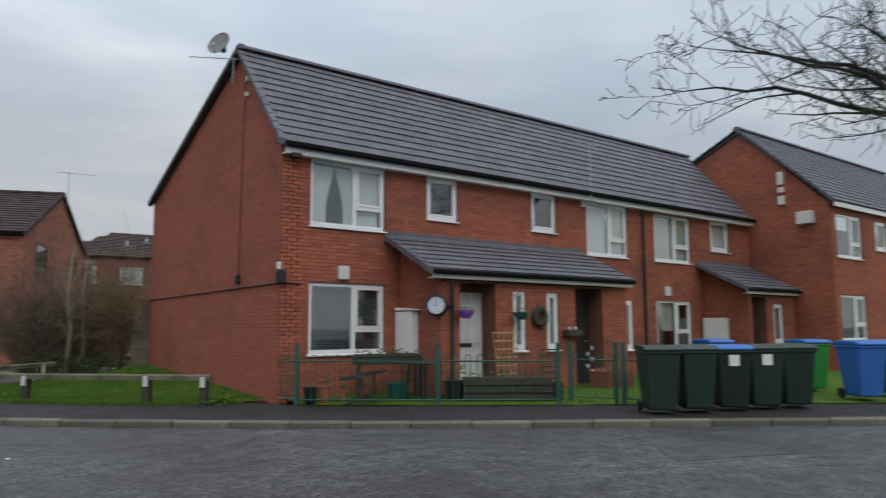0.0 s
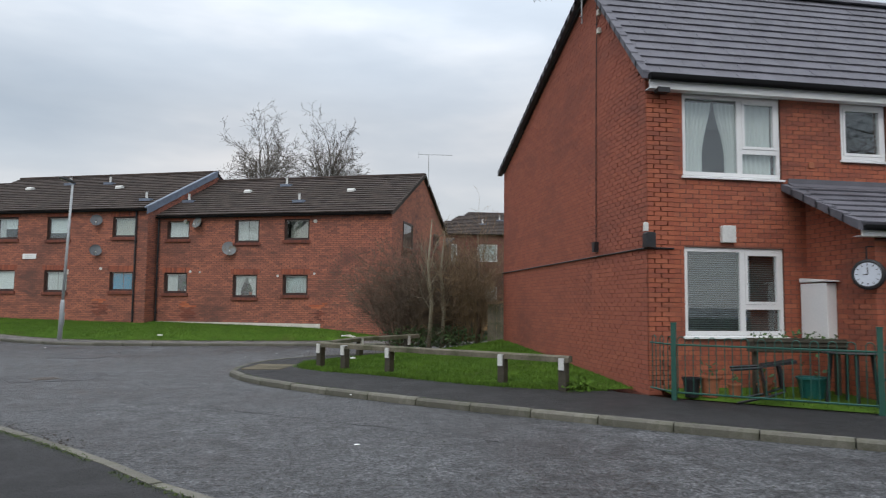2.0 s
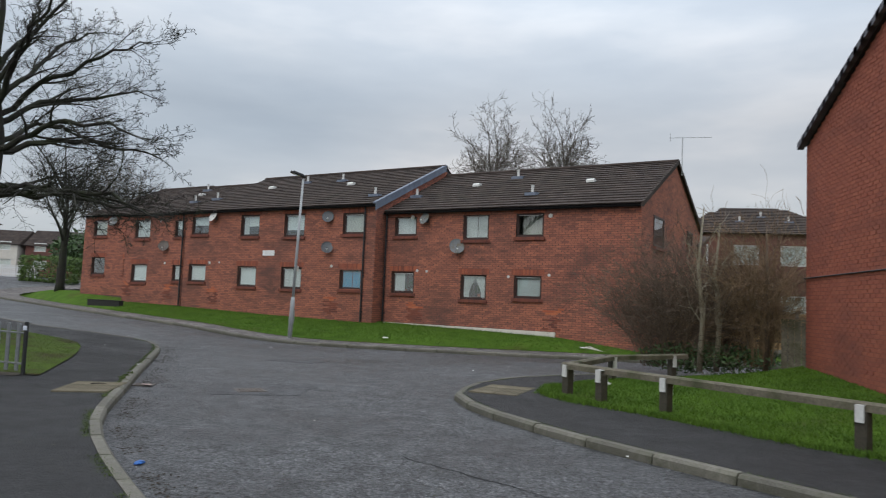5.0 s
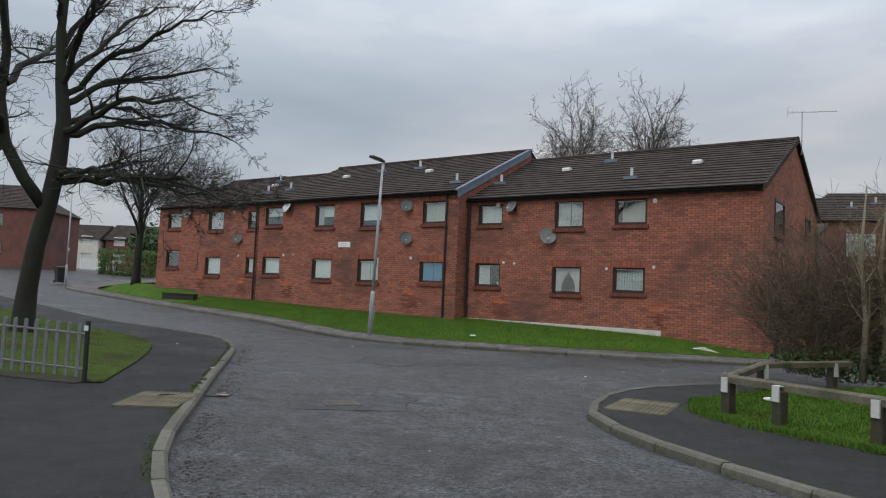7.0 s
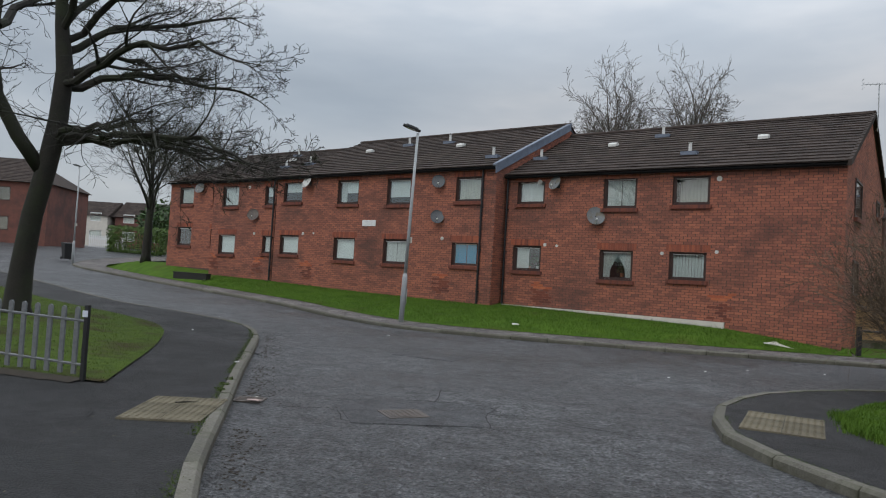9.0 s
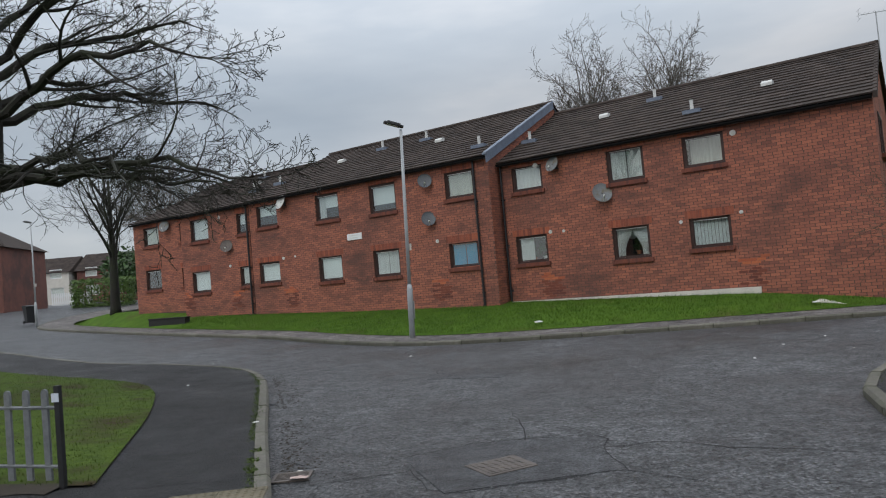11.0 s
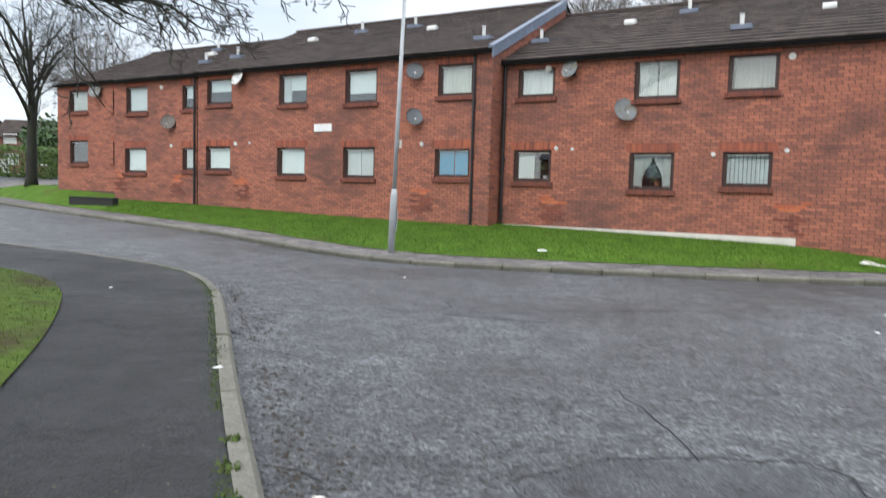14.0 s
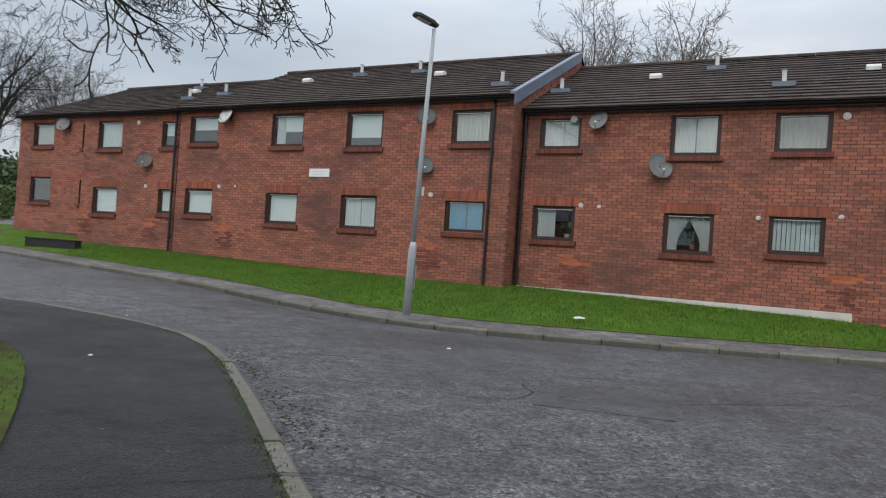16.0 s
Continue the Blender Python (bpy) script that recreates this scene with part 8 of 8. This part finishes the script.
far_house(pose(-63, 49.5, 0.67, 0, 0, 20), 18, 8, 1.7, 6.1, 8.4, "red brick flats across the far road", "brick_far", "tile_brown", W, 3.0)
W = [(1.0, 2.6, 2.6, 3.8), (4.0, 2.6, 5.6, 3.8), (1.0, 4.9, 2.4, 6.0), (4.0, 4.9, 5.4, 6.0)]
far_house(pose(-71.0, 84.0, 0.75, 0, 0, 15), 6.2, 7, 1.8, 5.6, 7.6, "pale rendered house with white windows at the end of the road", "render_pale", "tile_brown", W, 0)
far_house(pose(-64.6, 86.5, 0.75, 0, 0, 15), 9, 7, 1.8, 5.6, 7.8, "brick house with white windows beyond the far road", "brick_far", "tile_brown", W, 0)
far_house(pose(-53, 84.0, 0.3, 0, 0, 15), 8, 7, 1.8, 5.4, 8.4, "brick house at the end of the road", "brick_far", "tile_brown", W[:2], 0)
# Unseen terraces behind the camera, added so lower panes reflect something dark.
W = [(x, z, x + 1.6, z + 1.3) for x in (2.0, 7.0, 12.0, 17.0, 22.0, 27.0) for z in (1.0, 3.6)]
far_house(pose(18, -19.0, 0, 0, 0, 180), 30, 8, 0.1, 5.3, 8.2, "unseen brick terrace with white windows, added across the street for reflections", "brick_far", "slate", W, 0)
far_house(pose(-16, -15.0, 0, 0, 0, 165), 30, 8, 0.1, 5.3, 8.2, "unseen brick terrace with white windows, added across the street for reflections", "brick_far", "slate", W, 0)
f = thing("board_fence", pose(3.6, 31.2, 0.2, 0, 0, -2), "orange-brown close-boarded fence between concrete posts", "fence")
for i in range(52):
    s = Soup()
    s.box(i * 0.12, 0.0 if i % 2 else 0.018, 0.2, i * 0.12 + 0.125, 0.016 if i % 2 else 0.034, 1.42)
    part("board", s, MAT["fence_wood"], f)
for k in range(5):
    s = Soup()
    s.box(k * 1.6 - 0.06, -0.03, -0.2, k * 1.6 + 0.06, 0.06, 1.5)
    part("concrete_post", s, MAT["kerb"], f)
s = Soup()
s.box(0, 0.0, -0.1, 6.4, 0.04, 0.2)
part("gravel_board", s, MAT["kerb"], f)
f = thing("board_fence", pose(5.45, 21.5, 0.42, 0, 0, 155), "short weathered timber fence at the gable's far corner", "fence")
for i in range(4):
    s = Soup()
    s.box(i * 0.13, 0, 0, i * 0.13 + 0.12, 0.02, 1.05)
    part("board", s, MAT["timber"], f)
f = thing("post_rail", pose(3.3, 28.6, 0.12), "dark posts and rail at the edge of the grass", "fence")
for k in range(4):
    s = Soup()
    s.box(k * 1.35 - 0.05, -0.05, -0.2, k * 1.35 + 0.05, 0.05, 0.72)
    part("post", s, MAT["bin_black"], f)
part("rail", Soup().tube([(0, 0, 0.62), (4.05, 0, 0.62)], 0.03, 6), MAT["bin_black"], f)
bay = thing("house_extension", pose(5.2, 37.2, 0, 0, 0, -23), "brick bay of the flats behind, with a dish", "extension")
s = Soup()
s.prism([(0, 1.2), (0, 4.3), (1.5, 4.75), (1.5, 1.2)], "x", 0, 1.3)
part("wall", s, MAT["brick_far"], bay)
s = Soup()
s.prism([(-0.15, 4.26), (-0.15, 4.36), (1.6, 4.9), (1.6, 4.8)], "x", -0.1, 1.45)
part("roof", s, MAT["tile_brown"], bay)
dish("satellite_dish", pose(5.75, 36.9, 3.3, 0, 0, -10), 0.26, MAT["grey_paint"], "grey satellite dish on the brick bay")

# hedge, evergreens and low wall up the road
def clipped_hedge(m, length, depth, height, n, label, seed):
    """Square-cut hedge: a dark core of stems and leaves crowded towards its clipped faces."""
    rng = random.Random(seed)
    h = thing("hedge", m, label, "hedge")
    s = Soup()
    for k in range(9):
        s.tube([(length * (k / 8 - 0.5) * 0.9, 0, -0.1), (length * (k / 8 - 0.5) * 0.9, 0.1, height * 0.8)], [0.05, 0.02], 5)
    part("stems", s, MAT["bark"], h)
    s = Soup()
    for _ in range(n):
        p = [rng.uniform(-1, 1), rng.uniform(-1, 1), rng.uniform(-1, 1)]
        p[rng.choice((0, 1, 1, 2))] = rng.choice((-1, 1)) * rng.uniform(0.86, 1.02)
        foliage(1, p[0] * length / 2, p[1] * depth / 2, (p[2] + 1) * height / 2, 0.05, 0.05, 0.05, 0.17, rng, s)
    part("leaves", s, MAT["leaf_bright"], h)
    return h


clipped_hedge(pose(-41.0, 60, 1.75, 0, 0, 20), 4.2, 1.8, 2.1, 5200, "square-clipped bright green hedge", 23)
h = thing("evergreen_tree", pose(-41.5, 66, 2.0), "dark evergreen tree behind the hedge", "tree")
part("trunk", Soup().tube([(0, 0, 0), (0, 0, 2.5)], [0.2, 0.12], 8), MAT["bark"], h)
part("leaves", foliage(4200, 0, 0, 2.6, 4.0, 2.5, 2.2, 0.32, random.Random(24)), MAT["leaf"], h)
h = thing("evergreen_tree", pose(-33, 70, 1.7), "dark evergreen tree behind the flats", "tree")
part("trunk", Soup().tube([(0, 0, 0), (0, 0, 2.5)], [0.2, 0.12], 8), MAT["bark"], h)
part("leaves", foliage(3600, 0, 0, 2.6, 3.6, 2.5, 2.4, 0.32, random.Random(25)), MAT["leaf"], h)
s = Soup()
s.box(0, 0, -0.4, 2.5, 0.22, -0.03)
s.box(-0.02, -0.02, -0.03, 2.52, 0.24, 0.01)
o = part("low_wall", s, MAT["iron_dark"])
o.matrix_world = MB @ pose(-26.6, -1.6, 0.93)
tagged(o, "low black-stained retaining edge on the lawn", "wall")
f = thing("white_fence", pose(-58.5, 75.0, 2.25, 0, 0, 20), "white painted fence and gate up the road", "fence")
for i in range(20):
    s = Soup()
    s.box(i * 0.2, 0, 0, i * 0.2 + 0.12, 0.03, 1.3)
    part("pale", s, MAT["upvc"], f)
s = Soup()
s.box(0, 0.03, 0.3, 4.0, 0.07, 0.4)
s.box(0, 0.03, 0.95, 4.0, 0.07, 1.05)
part("rail", s, MAT["upvc"], f)

# ---- single bricks of the gable, where the path comes closest ----
half, full = Soup(), Soup()
full.box(0, -0.006, 0, 0.215, 0.02, 0.065)
half.box(0, -0.006, 0, 0.1025, 0.02, 0.065)
BRICKS = {}
for key, sp in (("full", full), ("half", half)):
    BRICKS[key] = sp.mesh("brick")
    BRICKS[key].materials.append(MAT["brick_a_single"])
for i in range(24):
    z, odd = 0.4 + i * 0.075, i % 2
    x = -2.25
    cells = ([("half", x)] + [("full", x + 0.1125 + k * 0.225) for k in range(9)] + [("half", x + 0.1125 + 9 * 0.225)]) if odd else [("full", x + k * 0.225) for k in range(10)]
    for key, u in cells:
        o = new("brick", BRICKS[key])
        o.parent = gable_a
        o.matrix_local = pose(0, 0, 0, 0, 0, -90) @ pose(u, random.uniform(-0.002, 0.002), z)
